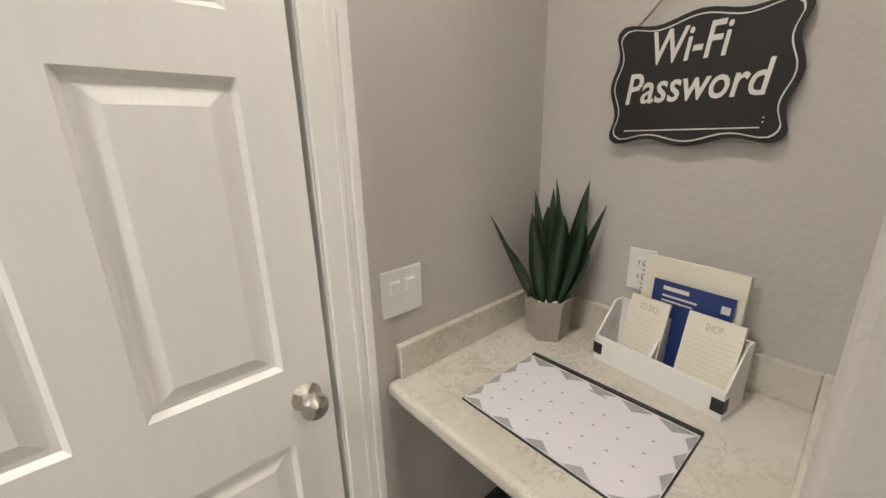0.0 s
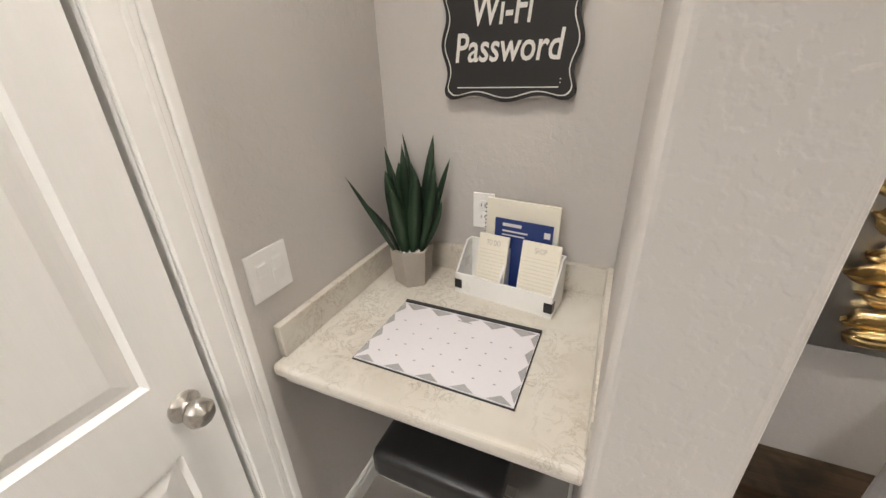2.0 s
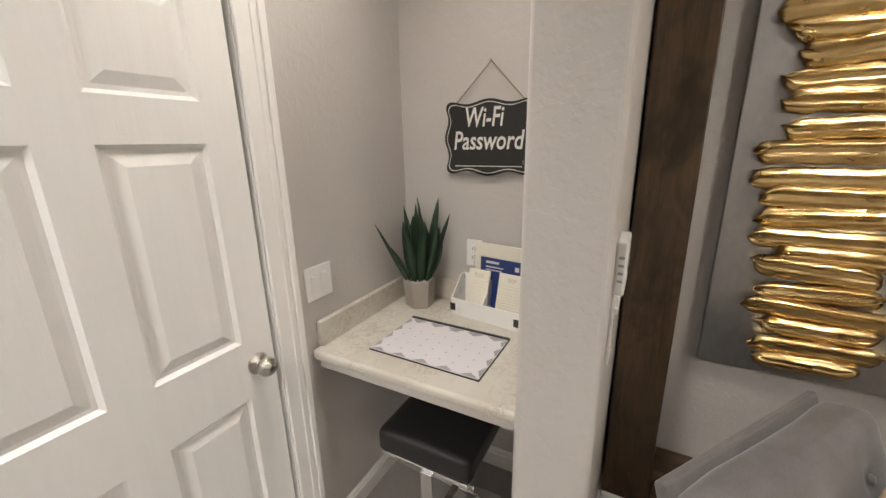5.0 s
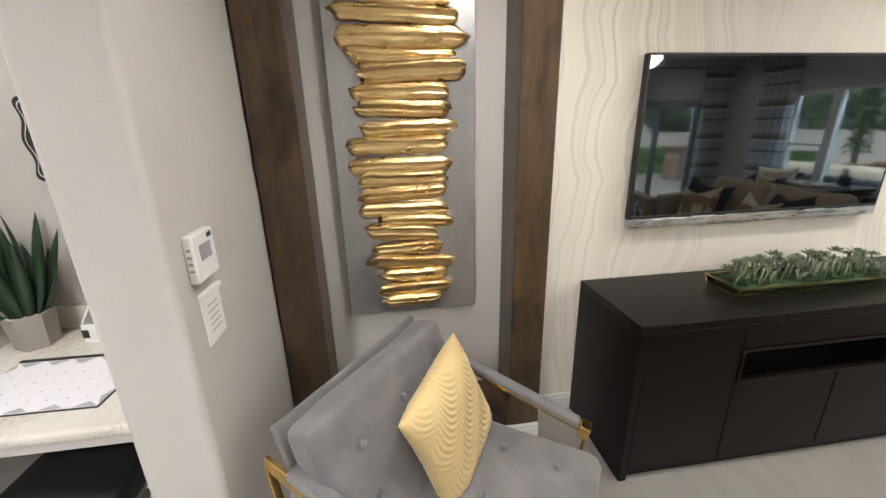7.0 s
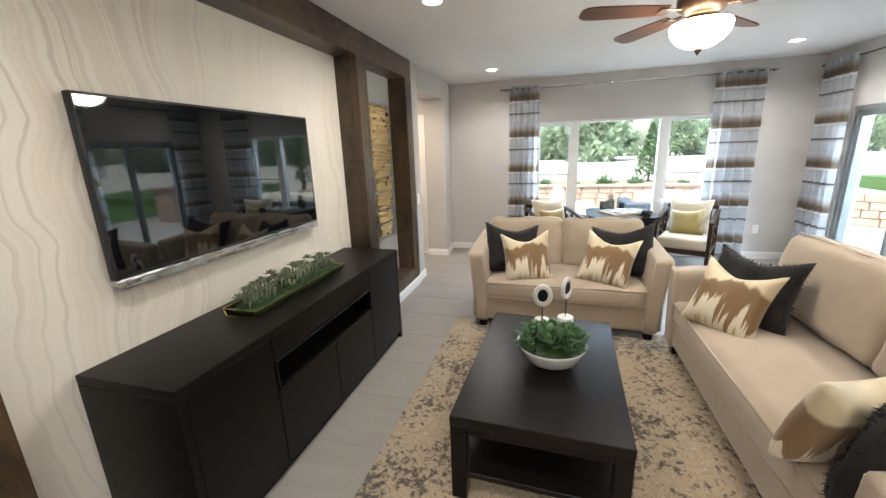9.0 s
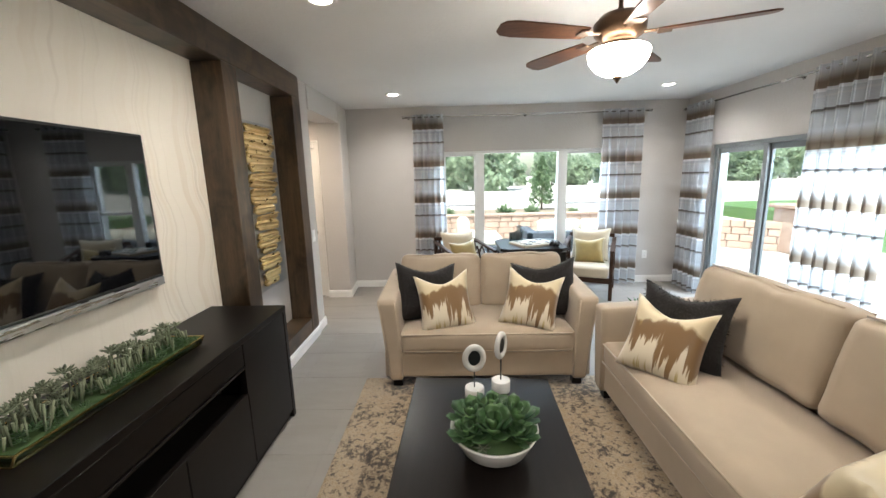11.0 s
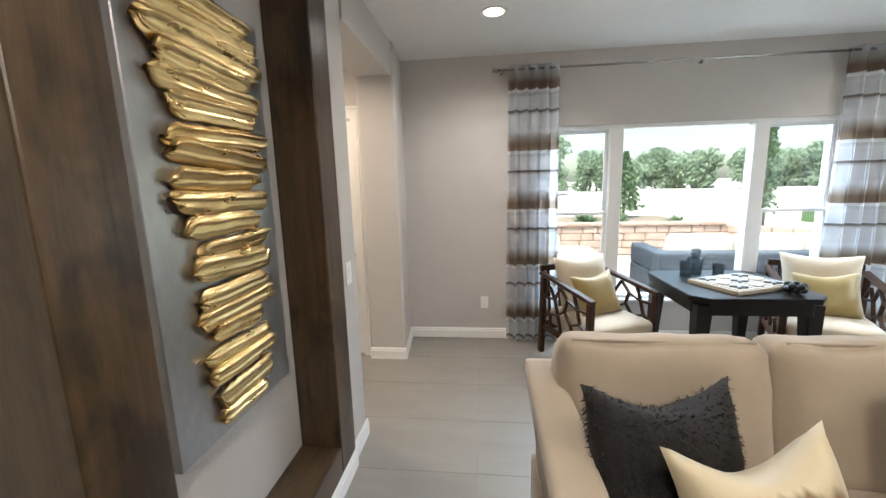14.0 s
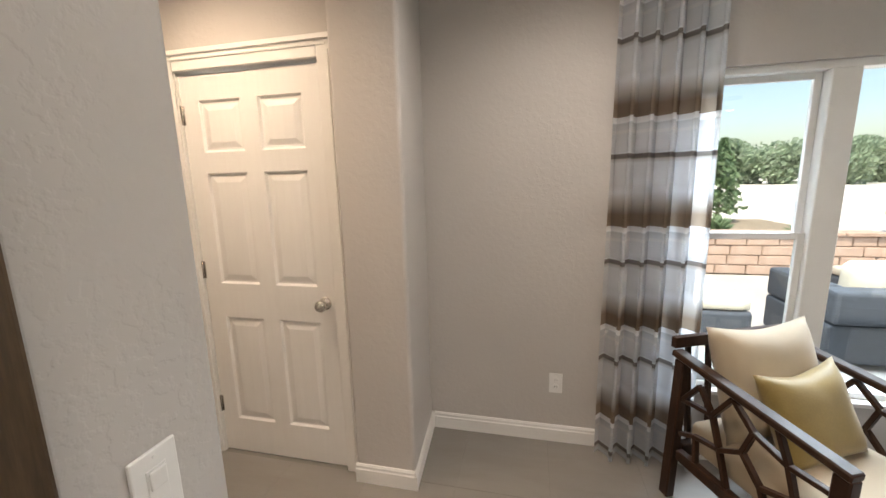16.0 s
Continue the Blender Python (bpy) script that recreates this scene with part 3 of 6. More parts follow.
structure("wall_hall", M["wall"], ((1.50, HALL - 0.125, 0), (D2X0 - 0.02, HALL, CEIL)), ((D2X1 + 0.02, HALL - 0.125, 0), (3.4, HALL, CEIL)), ((D2X0 - 0.02, HALL - 0.125, DH + 0.02), (D2X1 + 0.02, HALL, CEIL)), label="greige hallway wall around the closet door")
structure("wall_hall_end", M["wall"], ((3.3, HALL, 0), (3.4, WEND, CEIL)), label="plain greige wall closing the hallway")
structure("wall_closet_back", M["wall"], ((1.6, HALL - 0.9, 0), (2.6, HALL - 0.85, CEIL)), label="plain wall inside the closet")
structure("wall_far", M["wall"], ((WEST - 0.2, FAR - 0.22, 0), (WX0, FAR, CEIL)), ((WX1, FAR - 0.22, 0), (1.53, FAR, CEIL)), ((WX0, FAR - 0.22, 0), (WX1, FAR, WZ0)), ((WX0, FAR - 0.22, WZ1), (WX1, FAR, CEIL)), label="greige painted wall around the triple window")
structure("wall_west", M["wall"], ((WEST - 0.2, FAR, 0), (WEST, SY0, CEIL)), ((WEST - 0.2, SY1, 0), (WEST, NORTH, CEIL)), ((WEST - 0.2, SY0, SZ1), (WEST, SY1, CEIL)), label="greige painted wall around the sliding glass door")
structure("wall_behind_door", M["wall"], ((-0.6, NORTH + 0.5, 0), (0.8, NORTH + 0.55, CEIL)), label="plain wall behind the closed door")
structure("ceiling", M["ceiling"], ((WEST - 0.2, FAR - 0.25, CEIL), (3.4, NORTH + 0.55, CEIL + 0.1)), label="pale flat ceiling with knock-down texture")
floor = structure("floor", M["grout"], ((WEST - 0.2, FAR - 0.22, -0.1), (3.4, NORTH + 0.55, -0.0014)), label="light grey porcelain tile floor", category="floor")

BH, BT = 0.10, 0.014
FX = WF - 0.025


def baseboard(a, b, n):
    """A moulded skirting from a to b that stands out along n."""
    a, b, n = Vector((*a, 0)), Vector((*b, 0)), Vector((*n, 0)).normalized()
    bm = bmesh.new()
    prof = [(0, 0), (BT, 0), (BT, BH * 0.72), (BT * 0.7, BH * 0.78), (BT * 0.7, BH * 0.9), (BT * 0.25, BH), (0, BH)]
    ends = [[bm.verts.new(p + n * o + Vector((0, 0, z))) for o, z in prof] for p in (a, b)]
    k = len(prof)
    for i in range(k):
        bm.faces.new((ends[0][i], ends[1][i], ends[1][(i + 1) % k], ends[0][(i + 1) % k]))
    bm.faces.new(ends[0][::-1])
    bm.faces.new(ends[1])
    bmesh.ops.recalc_face_normals(bm, faces=bm.faces[:])
    return solid("baseboard", bm, M["white"], "white moulded baseboard along the wall", "baseboard", kind="structure")


baseboard((D1X1 + 0.101, NORTH), (ALC, NORTH), (0, -1))
baseboard((ALC, NORTH - BT), (ALC, PIN + BT), (-1, 0))
baseboard((PX + 0.012, PIN), (ALC, PIN - 0.012), (0, 1))
baseboard((PX, POUT - BT), (PX, PIN + BT), (-1, 0))
baseboard((PX, POUT), (FX, POUT), (0, -1))
baseboard((BACK - 0.003, -3.79), (BACK - 0.003, -1.31), (-1, 0))
baseboard((WF, WEND - BT), (WF, -5.069), (-1, 0))
baseboard((FX + 0.004, -5.069), (FX + 0.004, -3.79), (-1, 0))
baseboard((FX + 0.004, -1.31), (FX + 0.004, POUT - BT), (-1, 0))
baseboard((WF + 0.012, WEND), (3.3, WEND), (0, -1))
baseboard((WF + 0.012, FAR), (WF - 0.030, PIER + BT), (-1, -0.083))
baseboard((WF - 0.030, PIER), (1.53, PIER), (0, 1))
baseboard((WEST, FAR), (WF + 0.012 - BT, FAR), (0, 1))
baseboard((WEST, SY1), (WEST, NORTH), (1, 0))
baseboard((WEST, FAR), (WEST, SY0 - 0.05), (1, 0))
baseboard((WEST, NORTH), (D1X0 - 0.10, NORTH), (0, -1))

# ---------------------------------------------------------------- doors


def nested_panel(bm, x0, z0, x1, z1, y, out=-1):
    """A raised panel sunk into a door face at depth y; out is the side that it shows on."""
    loops = []
    for inset, depth in ((0, 0), (0.010, 0.011), (0.020, 0.011), (0.048, 0.003)):
        loops.append([bm.verts.new((x, y - out * depth, z)) for x, z in ((x0 + inset, z0 + inset), (x1 - inset, z0 + inset), (x1 - inset, z1 - inset), (x0 + inset, z1 - inset))])
    for a, b in zip(loops, loops[1:]):
        for i in range(4):
            bm.faces.new((a[i], a[(i + 1) % 4], b[(i + 1) % 4], b[i]))
    bm.faces.new(loops[-1])
    bmesh.ops.recalc_face_normals(bm, faces=bm.faces[:])
    return bm


def knob_mesh(m):
    bm = bmesh.new()
    lathe(bm, [(0.033, 0), (0.034, 0.004), (0.030, 0.009), (0.014, 0.011), (0.012, 0.026), (0.020, 0.032), (0.029, 0.040), (0.030, 0.052), (0.024, 0.062), (0.010, 0.066), (0.009, 0.069)], 26, m)
    return bm


def panel_door(name, width, label, knob_side, m, hinge_side):
    """A six-panel moulded door, local x across, y through (front at -y), z up."""
    d = tagged(new(name), label, "door", kind="structure")
    d.matrix_basis = m
    sx, mid = 0.098, 0.095
    pw = (width - 2 * sx - mid) / 2
    cols = [(sx, sx + pw), (sx + pw + mid, width - sx)]
    rows = [(0.21, 0.81), (0.995, 1.565), (1.665, 1.91)]
    bm = bmesh.new()
    t = 0.036
    bx(bm, (0, 0, 0.008), (sx, t, 2.03))
    bx(bm, (width - sx, 0, 0.008), (width, t, 2.03))
    bx(bm, (cols[0][1], 0, 0.008), (cols[1][0], t, 2.03))
    for x0, x1 in cols:
        z = 0.008
        for a, b in rows + [(2.03, 2.03)]:
            bx(bm, (x0, 0, z), (x1, t, a))
            z = b
        for a, b in rows:
            bx(bm, (x0, 0.014, a), (x1, t, b))
    part("slab", bm, M["door"], d)
    for x0, x1 in cols:
        for a, b in rows:
            q = bmesh.new()
            nested_panel(q, x0, a, x1, b, 0.0)
            part("panel", q, M["door"], d)
    kx = width - 0.06 if knob_side == "r" else 0.06
    part("knob", knob_mesh(Matrix.Translation((kx, 0, 0.913)) @ Matrix.Rotation(radians(90), 4, "X")), M["nickel"], d, "satin nickel round door knob")
    hx = 0 if hinge_side == "l" else width
    for z in (0.25, 1.02, 1.80):
        h = bmesh.new()
        tube(h, (hx, -0.006, z), (hx, -0.006, z + 0.09), 0.006)
        bx(h, (hx - 0.012, -0.004, z), (hx + 0.012, 0.0, z + 0.09))
        part("hinge", h, M["nickel"], d, "nickel hinge")
    return d


def casing(name, x0, x1, y, h, out):
    """Moulded door casing round an opening in a wall that faces out along y."""
    bm = bmesh.new()
    w = 0.098
    for a, b in (((x0 - w, 0), (x0 - 0.004, h + w)), ((x1 + 0.004, 0), (x1 + w, h + w)), ((x0 - 0.004, h + 0.004), (x1 + 0.004, h + w))):
        bx(bm, (a[0], y, a[1]), (b[0], y + out * 0.012, b[1]), 0.003)
    for xa, xb, za, zb in ((x0 - w, x0 - w + 0.024, 0, h + w), (x1 + w - 0.024, x1 + w, 0, h + w), (x0 - w + 0.024, x1 + w - 0.024, h + w - 0.024, h + w)):
        bx(bm, (xa, y + out * 0.012, za), (xb, y + out * 0.022, zb), 0.004, 2)
    for xa, xb, za, zb in ((x0 - w + 0.036, x0 - w + 0.048, 0, h + 0.03), (x1 + w - 0.048, x1 + w - 0.036, 0, h + 0.03), (x0 - w + 0.048, x1 + w - 0.048, h + w - 0.048, h + w - 0.036)):
        bx(bm, (xa, y + out * 0.012, za), (xb, y + out * 0.017, zb), 0.002)
    for a, b in ((x0 - 0.018, x0 - 0.003), (x1 + 0.003, x1 + 0.018)):
        bx(bm, (a, y - out * 0.115, 0), (b, y - out * 0.001, h + 0.018))
    bx(bm, (x0 - 0.003, y - out * 0.115, h + 0.003), (x1 + 0.003, y - out * 0.001, h + 0.018))
    return solid(name, bm, M["white"], "white moulded door casing on the wall", "trim", kind="structure")


panel_door("door_1", D1X1 - D1X0 - 0.016, "closed white six-panel door with a nickel knob", "r", pose(D1X0 + 0.006, NORTH + 0.010, 0), "l")
casing("trim_door_1", D1X0, D1X1, NORTH, DH, -1)
panel_door("door_2", D2X1 - D2X0 - 0.004, "closed white six-panel closet door off the hallway", "r", pose(D2X1 - 0.002, HALL - 0.014, 0, 0, 0, 180), "l")
casing("trim_door_2", D2X0, D2X1, HALL, DH, 1)

# ---------------------------------------------------------------- timber frame round the television
frame_thing = thing("timber_frame", "dark-stained rustic timber frame with two art niches", "wall frame", at=pose(FX, -2.5, 0))


def timber(name, y0, y1, z0, z1, mat):
    bm = bmesh.new()
    bx(bm, (0, y0 + 2.5, z0), (BACK - FX, y1 + 2.5, z1), 0.006, 2)
    return part(name, bm, mat, frame_thing)


POSTS = [(-0.30, -0.125), (-1.31, -1.15), (-3.97, -3.79), (-5.068, -4.885)]
for y0, y1 in POSTS:
    timber("post", y0, y1, BH, 2.388, M["timber"])
timber("top_beam", -5.068, -0.125, 2.39, 2.593, M["timber_y"])
timber("bottom_beam", -1.148, -0.302, BH, 0.245, M["timber_y"])
timber("bottom_beam", -4.883, -3.972, BH, 0.245, M["timber_y"])
structure("niche_plinth", M["wall"], ((FX + 0.006, -1.31, 0), (BACK, POUT, BH - 0.001)), ((FX + 0.006, -5.068, 0), (BACK, -3.79, BH - 0.001)), label="low painted plinth under the timber niches", category="plinth")


def gold_art(y, z0, seed):
    """A tall brushed-silver panel with a column of thick gold brush strokes standing off it."""
    rnd = random.Random(seed)
    art = thing("wall_art", "tall silver wall panel with stacked gold brush strokes", "wall art", "pair of gold brush-stroke panels", pose(BACK, y, z0, 0, 0, -90))
    part("panel", bx(bmesh.new(), (-0.303, -0.050, 0), (0.303, -0.022, 1.40), 0.003), M["canvas"], art, "brushed silver canvas panel")
    part("mount", bx(bmesh.new(), (-0.2, -0.022, 0.2), (0.2, 0.0, 1.2)), M["black"], art)
    n, top = 20, 1.340
    z = 0.068
    gaps = [rnd.uniform(0.75, 1.25) for _ in range(n - 1)]
    step = (top - z) / sum(gaps)
    for i in range(n):
        grow = min(1.0, i / 12)
        wl, wr = (0.125 + 0.085 * grow + rnd.uniform(-0.04, 0.05) for _ in range(2))
        if i == 0 or i > n - 2:
            wl, wr = wl * 0.82, wr * 0.82
        hh = rnd.uniform(0.030, 0.043)
        tilt = rnd.uniform(-0.06, 0.04)
        out = rnd.uniform(0.012, 0.020)
        lean = rnd.uniform(-0.006, 0.012)
        lip = rnd.uniform(0.30, 0.65)
        blunt = [rnd.uniform(0.015, 0.045) for _ in range(2)]
        skew = [rnd.uniform(-0.6, 0.6) for _ in range(2)]
        bm = bmesh.new()
        nx, nz = 44, 18
        grid = []
        for a in range(nx + 1):
            u = 2 * a / nx - 1
            col = []
            side = 1 if u > 0 else 0
            w = wr if side else wl
            near = (1 - abs(u)) * w / blunt[side]          # 0 at the tip, 1 where the full width is reached
            full = math.sqrt(max(0.0, 1 - (1 - min(1, near)) ** 2))
            drift = 0.004 * noise.noise(Vector((u * 1.5, i * 1.7, seed)))
            for b in range(nz + 1):
                v = 2 * b / nz - 1
                rag = 0.045 * noise.noise(Vector((v * 3.4 + i * 1.3, seed * 2.0, 3.0 * side + i)))
                x = u * (w + rag)
                edge = 1 + 0.14 * noise.noise(Vector((u * 5.0, i * 2.3 + (v > 0) * 9, seed)))
                zz = z + v * hh * edge * (0.16 + 0.84 * full) + skew[side] * hh * (1 - full) + drift + tilt * u * w
                body = 0.40 * max(0.0, 1 - abs(v) ** 8) + 0.35 * (v + 1) / 2 * max(0.0, 1 - abs(v) ** 10) + 0.55 * math.exp(-((v - lip) / 0.20) ** 2) + 0.22 * math.exp(-((v + 0.35) / 0.13) ** 2)
                ridge = 0.0013 * math.sin(v * 15 + i + 1.2 * noise.noise(Vector((u * 1.1, v, i)))) + 0.002 * noise.noise(Vector((u * 3.0, v * 9, i * 3.0 + seed)))
                lump = 0.005 * max(0.0, noise.noise(Vector((u * 3.4, v * 1.5, i * 1.9 + seed))))
                y_ = -0.068 - (out * (0.35 + 0.65 * full)) * body - (ridge + lump) * body * full - lean * v
                col.append(bm.verts.new((x, y_, zz)))
            grid.append(col)
        for a in range(nx):
            for b in range(nz):
                f = bm.faces.new((grid[a][b], grid[a + 1][b], grid[a + 1][b + 1], grid[a][b + 1]))
                f.smooth = True
        rim = [grid[a][0] for a in range(nx + 1)] + [grid[nx][b] for b in range(1, nz + 1)] + [grid[a][nz] for a in range(nx - 1, -1, -1)] + [grid[0][b] for b in range(nz - 1, 0, -1)]
        low = [bm.verts.new((v.co.x * 0.95, -0.0503, z + (v.co.z - z) * 0.75)) for v in rim]
        for k in range(len(rim)):
            bm.faces.new((rim[k], low[k], low[(k + 1) % len(rim)], rim[(k + 1) % len(rim)]))
        bm.faces.new(low)
        bmesh.ops.recalc_face_normals(bm, faces=bm.faces[:])
        part("brush_stroke", bm, M["goldleaf"], art, "raised gold-leaf brush stroke")
        if i < n - 1:
            z += gaps[i] * step
    return art


gold_art(-0.705, 0.73, 3)
gold_art(-4.448, 0.70, 8)

# ---------------------------------------------------------------- windows, sliding door
win = tagged(new("window_1"), "triple white-framed window looking onto the patio", "window", kind="structure")
GY = -6.935


def frame_rect(bm, x0, z0, x1, z1, w, y0, y1, bev=0.003):
    bx(bm, (x0, y0, z0), (x0 + w, y1, z1), bev)
    bx(bm, (x1 - w, y0, z0), (x1, y1, z1), bev)
    bx(bm, (x0 + w, y0, z0), (x1 - w, y1, z0 + w), bev)
    bx(bm, (x0 + w, y0, z1 - w), (x1 - w, y1, z1), bev)


bm = bmesh.new()
frame_rect(bm, WX0, WZ0, WX1, WZ1, 0.035, GY - 0.04, GY + 0.04)
for xa, xb in ((-0.69, -0.578), (-1.865, -1.75)):
    bx(bm, (xa, GY - 0.05, WZ0 + 0.035), (xb, GY + 0.05, WZ1 - 0.035), 0.004)
part("window_frame", bm, M["vinyl"], win)
for xa, xb in ((WX0 + 0.036, -1.866), (-0.577, WX1 - 0.036)):
    for z0, z1, y in ((WZ0 + 0.036, 1.215, GY + 0.012), (1.185, WZ1 - 0.036, GY - 0.018)):
        bm = bmesh.new()
        frame_rect(bm, xa, z0, xb, z1, 0.03, y - 0.012, y + 0.012, 0.002)
        sash = part("sash", bm, M["vinyl"], win)
        p = part("pane", bx(bmesh.new(), (xa + 0.03, y - 0.003, z0 + 0.03), (xb - 0.03, y + 0.003, z1 - 0.03)), M["glass"], sash)
        p.visible_shadow = False
p = part("pane", bx(bmesh.new(), (-1.749, GY - 0.003, WZ0 + 0.036), (-0.691, GY + 0.003, WZ1 - 0.036)), M["glass"], win)
p.visible_shadow = False
part("window_sill", bx(bmesh.new(), (WX0, FAR - 0.12, WZ0 - 0.02), (WX1, FAR + 0.02, WZ0 + 0.004), 0.004), M["white"], win, "white marble window sill")

sld = tagged(new("door_3"), "grey aluminium sliding glass door to the patio", "sliding door", kind="structure")
bm = bmesh.new()
for a, b in (((WEST - 0.14, SY0, 0.0), (WEST - 0.02, SY0 + 0.05, SZ1)), ((WEST - 0.14, SY1 - 0.05, 0.0), (WEST - 0.02, SY1, SZ1)), ((WEST - 0.14, SY0 + 0.05, SZ1 - 0.05), (WEST - 0.02, SY1 - 0.05, SZ1)), ((WEST - 0.14, SY0 + 0.05, 0.0), (WEST - 0.02, SY1 - 0.05, 0.03))):
    bx(bm, a, b, 0.003)
part("track_frame", bm, M["alu"], sld)
lw = (SY1 - SY0 - 0.1) / 3
for i in range(3):
    y0, y1, xx = SY0 + 0.05 + i * lw - 0.02, SY0 + 0.05 + (i + 1) * lw + 0.02, WEST - 0.055 - 0.035 * (i % 2)
    bm = bmesh.new()
    for a, b in (((xx - 0.015, y0, 0.03), (xx + 0.015, y0 + 0.06, SZ1 - 0.05)), ((xx - 0.015, y1 - 0.06, 0.03), (xx + 0.015, y1, SZ1 - 0.05)), ((xx - 0.015, y0 + 0.06, 0.03), (xx + 0.015, y1 - 0.06, 0.11)), ((xx - 0.015, y0 + 0.06, SZ1 - 0.11), (xx + 0.015, y1 - 0.06, SZ1 - 0.05))):
        bx(bm, a, b, 0.003)
    leafp = part("door_panel", bm, M["alu"], sld)
    p = part("pane", bx(bmesh.new(), (xx - 0.003, y0 + 0.06, 0.11), (xx + 0.003, y1 - 0.06, SZ1 - 0.11)), M["glass"], leafp)
    p.visible_shadow = False


def curtain(length, m, label, folds, seed):
    """A pleated drape along local x, hung from z 2.5 to the floor."""
    bm = bmesh.new()
    nx, nz = folds * 10, 26
    grid = []
    for i in range(nx + 1):
        s = i / nx
        col = []
        for j in range(nz + 1):
            z = 0.015 + (2.48 - 0.015) * j / nz
            loose = 1 - j / nz
            amp = 0.052 + 0.012 * loose + 0.014 * noise.noise(Vector((s * 4, z * 0.8, seed)))
            ph = s * folds * 2 * math.pi + 0.5 * noise.noise(Vector((s * 3, z * 0.7, seed + 5))) * loose
            x = length * s + 0.02 * math.sin(ph * 2) + 0.03 * (s - 0.5) * loose
            col.append(bm.verts.new((x, amp * math.sin(ph), z)))
        grid.append(col)
    for i in range(nx):
        for j in range(nz):
            f = bm.faces.new((grid[i][j], grid[i + 1][j], grid[i + 1][j + 1], grid[i][j + 1]))
            f.smooth = True
    return solid("curtain", bm, M["curtain"], label, "curtain", "banded sheer curtains", at=m)


curtain(0.43, pose(-0.115, FAR + 0.085, 0), "sheer curtain panel with brown and grey bands", 5, 1)
curtain(0.56, pose(-2.88, FAR + 0.085, 0), "sheer curtain panel with brown and grey bands", 5, 2)
curtain(0.55, pose(WEST + 0.085, -6.74, 0, 0, 0, 90), "sheer banded curtain panel beside the sliding door", 5, 3)
curtain(0.75, pose(WEST + 0.085, -4.88, 0, 0, 0, 90), "sheer banded curtain panel beside the sliding door", 7, 4)


def rod(a, b, n):
    t = thing("curtain_rod", "thin brushed nickel curtain rod on the wall", "curtain rod", at=pose(*a))
    e = Vector(b) - Vector(a)
    part("rod", tube(bmesh.new(), (0, 0, 0), e, 0.010), M["nickel"], t)
    for f in (0.01, 0.5, 0.99):
        q = bmesh.new()
        tube(q, e * f, e * f + Vector(n) * 0.085, 0.007)
        tube(q, e * f + Vector(n) * 0.080, e * f + Vector(n) * 0.085, 0.022)
        part("bracket", q, M["nickel"], t)
    for p0, s in ((Vector((0, 0, 0)), -1), (e, 1)):
        q = bmesh.new()
        tube(q, p0, p0 + e.normalized() * s * 0.05, 0.016, r2=0.020)
        part("finial", q, M["nickel"], t)
    return t


rod((0.40, FAR + 0.085, 2.445), (-2.93, FAR + 0.085, 2.445), (0, -1, 0))
rod((WEST + 0.085, -6.78, 2.445), (WEST + 0.085, -3.4, 2.445), (-1, 0, 0))

# ---------------------------------------------------------------- ceiling lamps and fan


def downlight(x, y, power, color=(1.0, 0.935, 0.865)):
    t = thing("ceiling_light", "round white recessed ceiling light, lit, some added unseen", "ceiling light", "recessed ceiling lights", pose(x, y, CEIL))
    q = bmesh.new()
    lathe(q, [(0.062, -0.001), (0.066, -0.006), (0.088, -0.006), (0.092, -0.001)], 28)
    part("trim_ring", q, M["white"], t)
    part("diffuser", lathe(bmesh.new(), [(0.061, -0.0005), (0.061, -0.004)], 24), M["lamp"], t, "glowing lamp disc")
    d = bpy.data.lights.new("downlight", "SPOT")
    d.energy, d.color, d.spot_size, d.spot_blend, d.shadow_soft_size = power, color, radians(160), 0.9, 0.06
    ob = new("downlight", d)
    ob.matrix_world = pose(x, y, CEIL - 0.02)
    return t


# The last two are unseen, assumed to continue the ceiling grid.
for x, y in ((0.455, -6.0), (-2.72, -5.92), (0.475, -3.52), (-2.68, -3.5), (-2.68, -1.1)):
    downlight(x, y, 40)
# Unseen lamps added to brighten the niche wall, the alcove and the partition.
downlight(0.50, -1.1, 36)
downlight(0.50, 0.40, 20)
downlight(-1.30, 0.52, 110, (1.0, 0.98, 0.95))
# Unseen lamp added to give the hallway its warm light.
downlight(2.1, -5.85, 50, (1.0, 0.80, 0.60))

fan = thing("ceiling_fan", "bronze ceiling fan with walnut blades and a lit glass bowl", "ceiling fan", at=pose(-1.14, -3.465, CEIL))
part("canopy", lathe(bmesh.new(), [(0.075, 0), (0.07, -0.02), (0.04, -0.055), (0.014, -0.06)]), M["bronze"], fan)
DROP = Matrix.Translation((0, 0, -0.07))
part("down_rod", tube(bmesh.new(), (0, 0, -0.05), (0, 0, -0.13), 0.012), M["bronze"], fan)
part("motor", lathe(bmesh.new(), [(0.014, -0.05), (0.02, -0.075), (0.10, -0.09), (0.135, -0.13), (0.13, -0.18), (0.085, -0.215), (0.07, -0.235), (0.10, -0.25), (0.125, -0.262)], 24, DROP), M["bronze"], fan)
part("light_bowl", lathe(bmesh.new(), [(0.152, -0.262), (0.158, -0.275), (0.150, -0.315), (0.12, -0.355), (0.07, -0.385), (0.015, -0.395)], 32, DROP), M["bowl"], fan, "frosted glass lamp bowl, lit")
part("finial", lathe(bmesh.new(), [(0.02, -0.393), (0.026, -0.40), (0.012, -0.415), (0.004, -0.43)], 16, DROP), M["bronze"], fan)
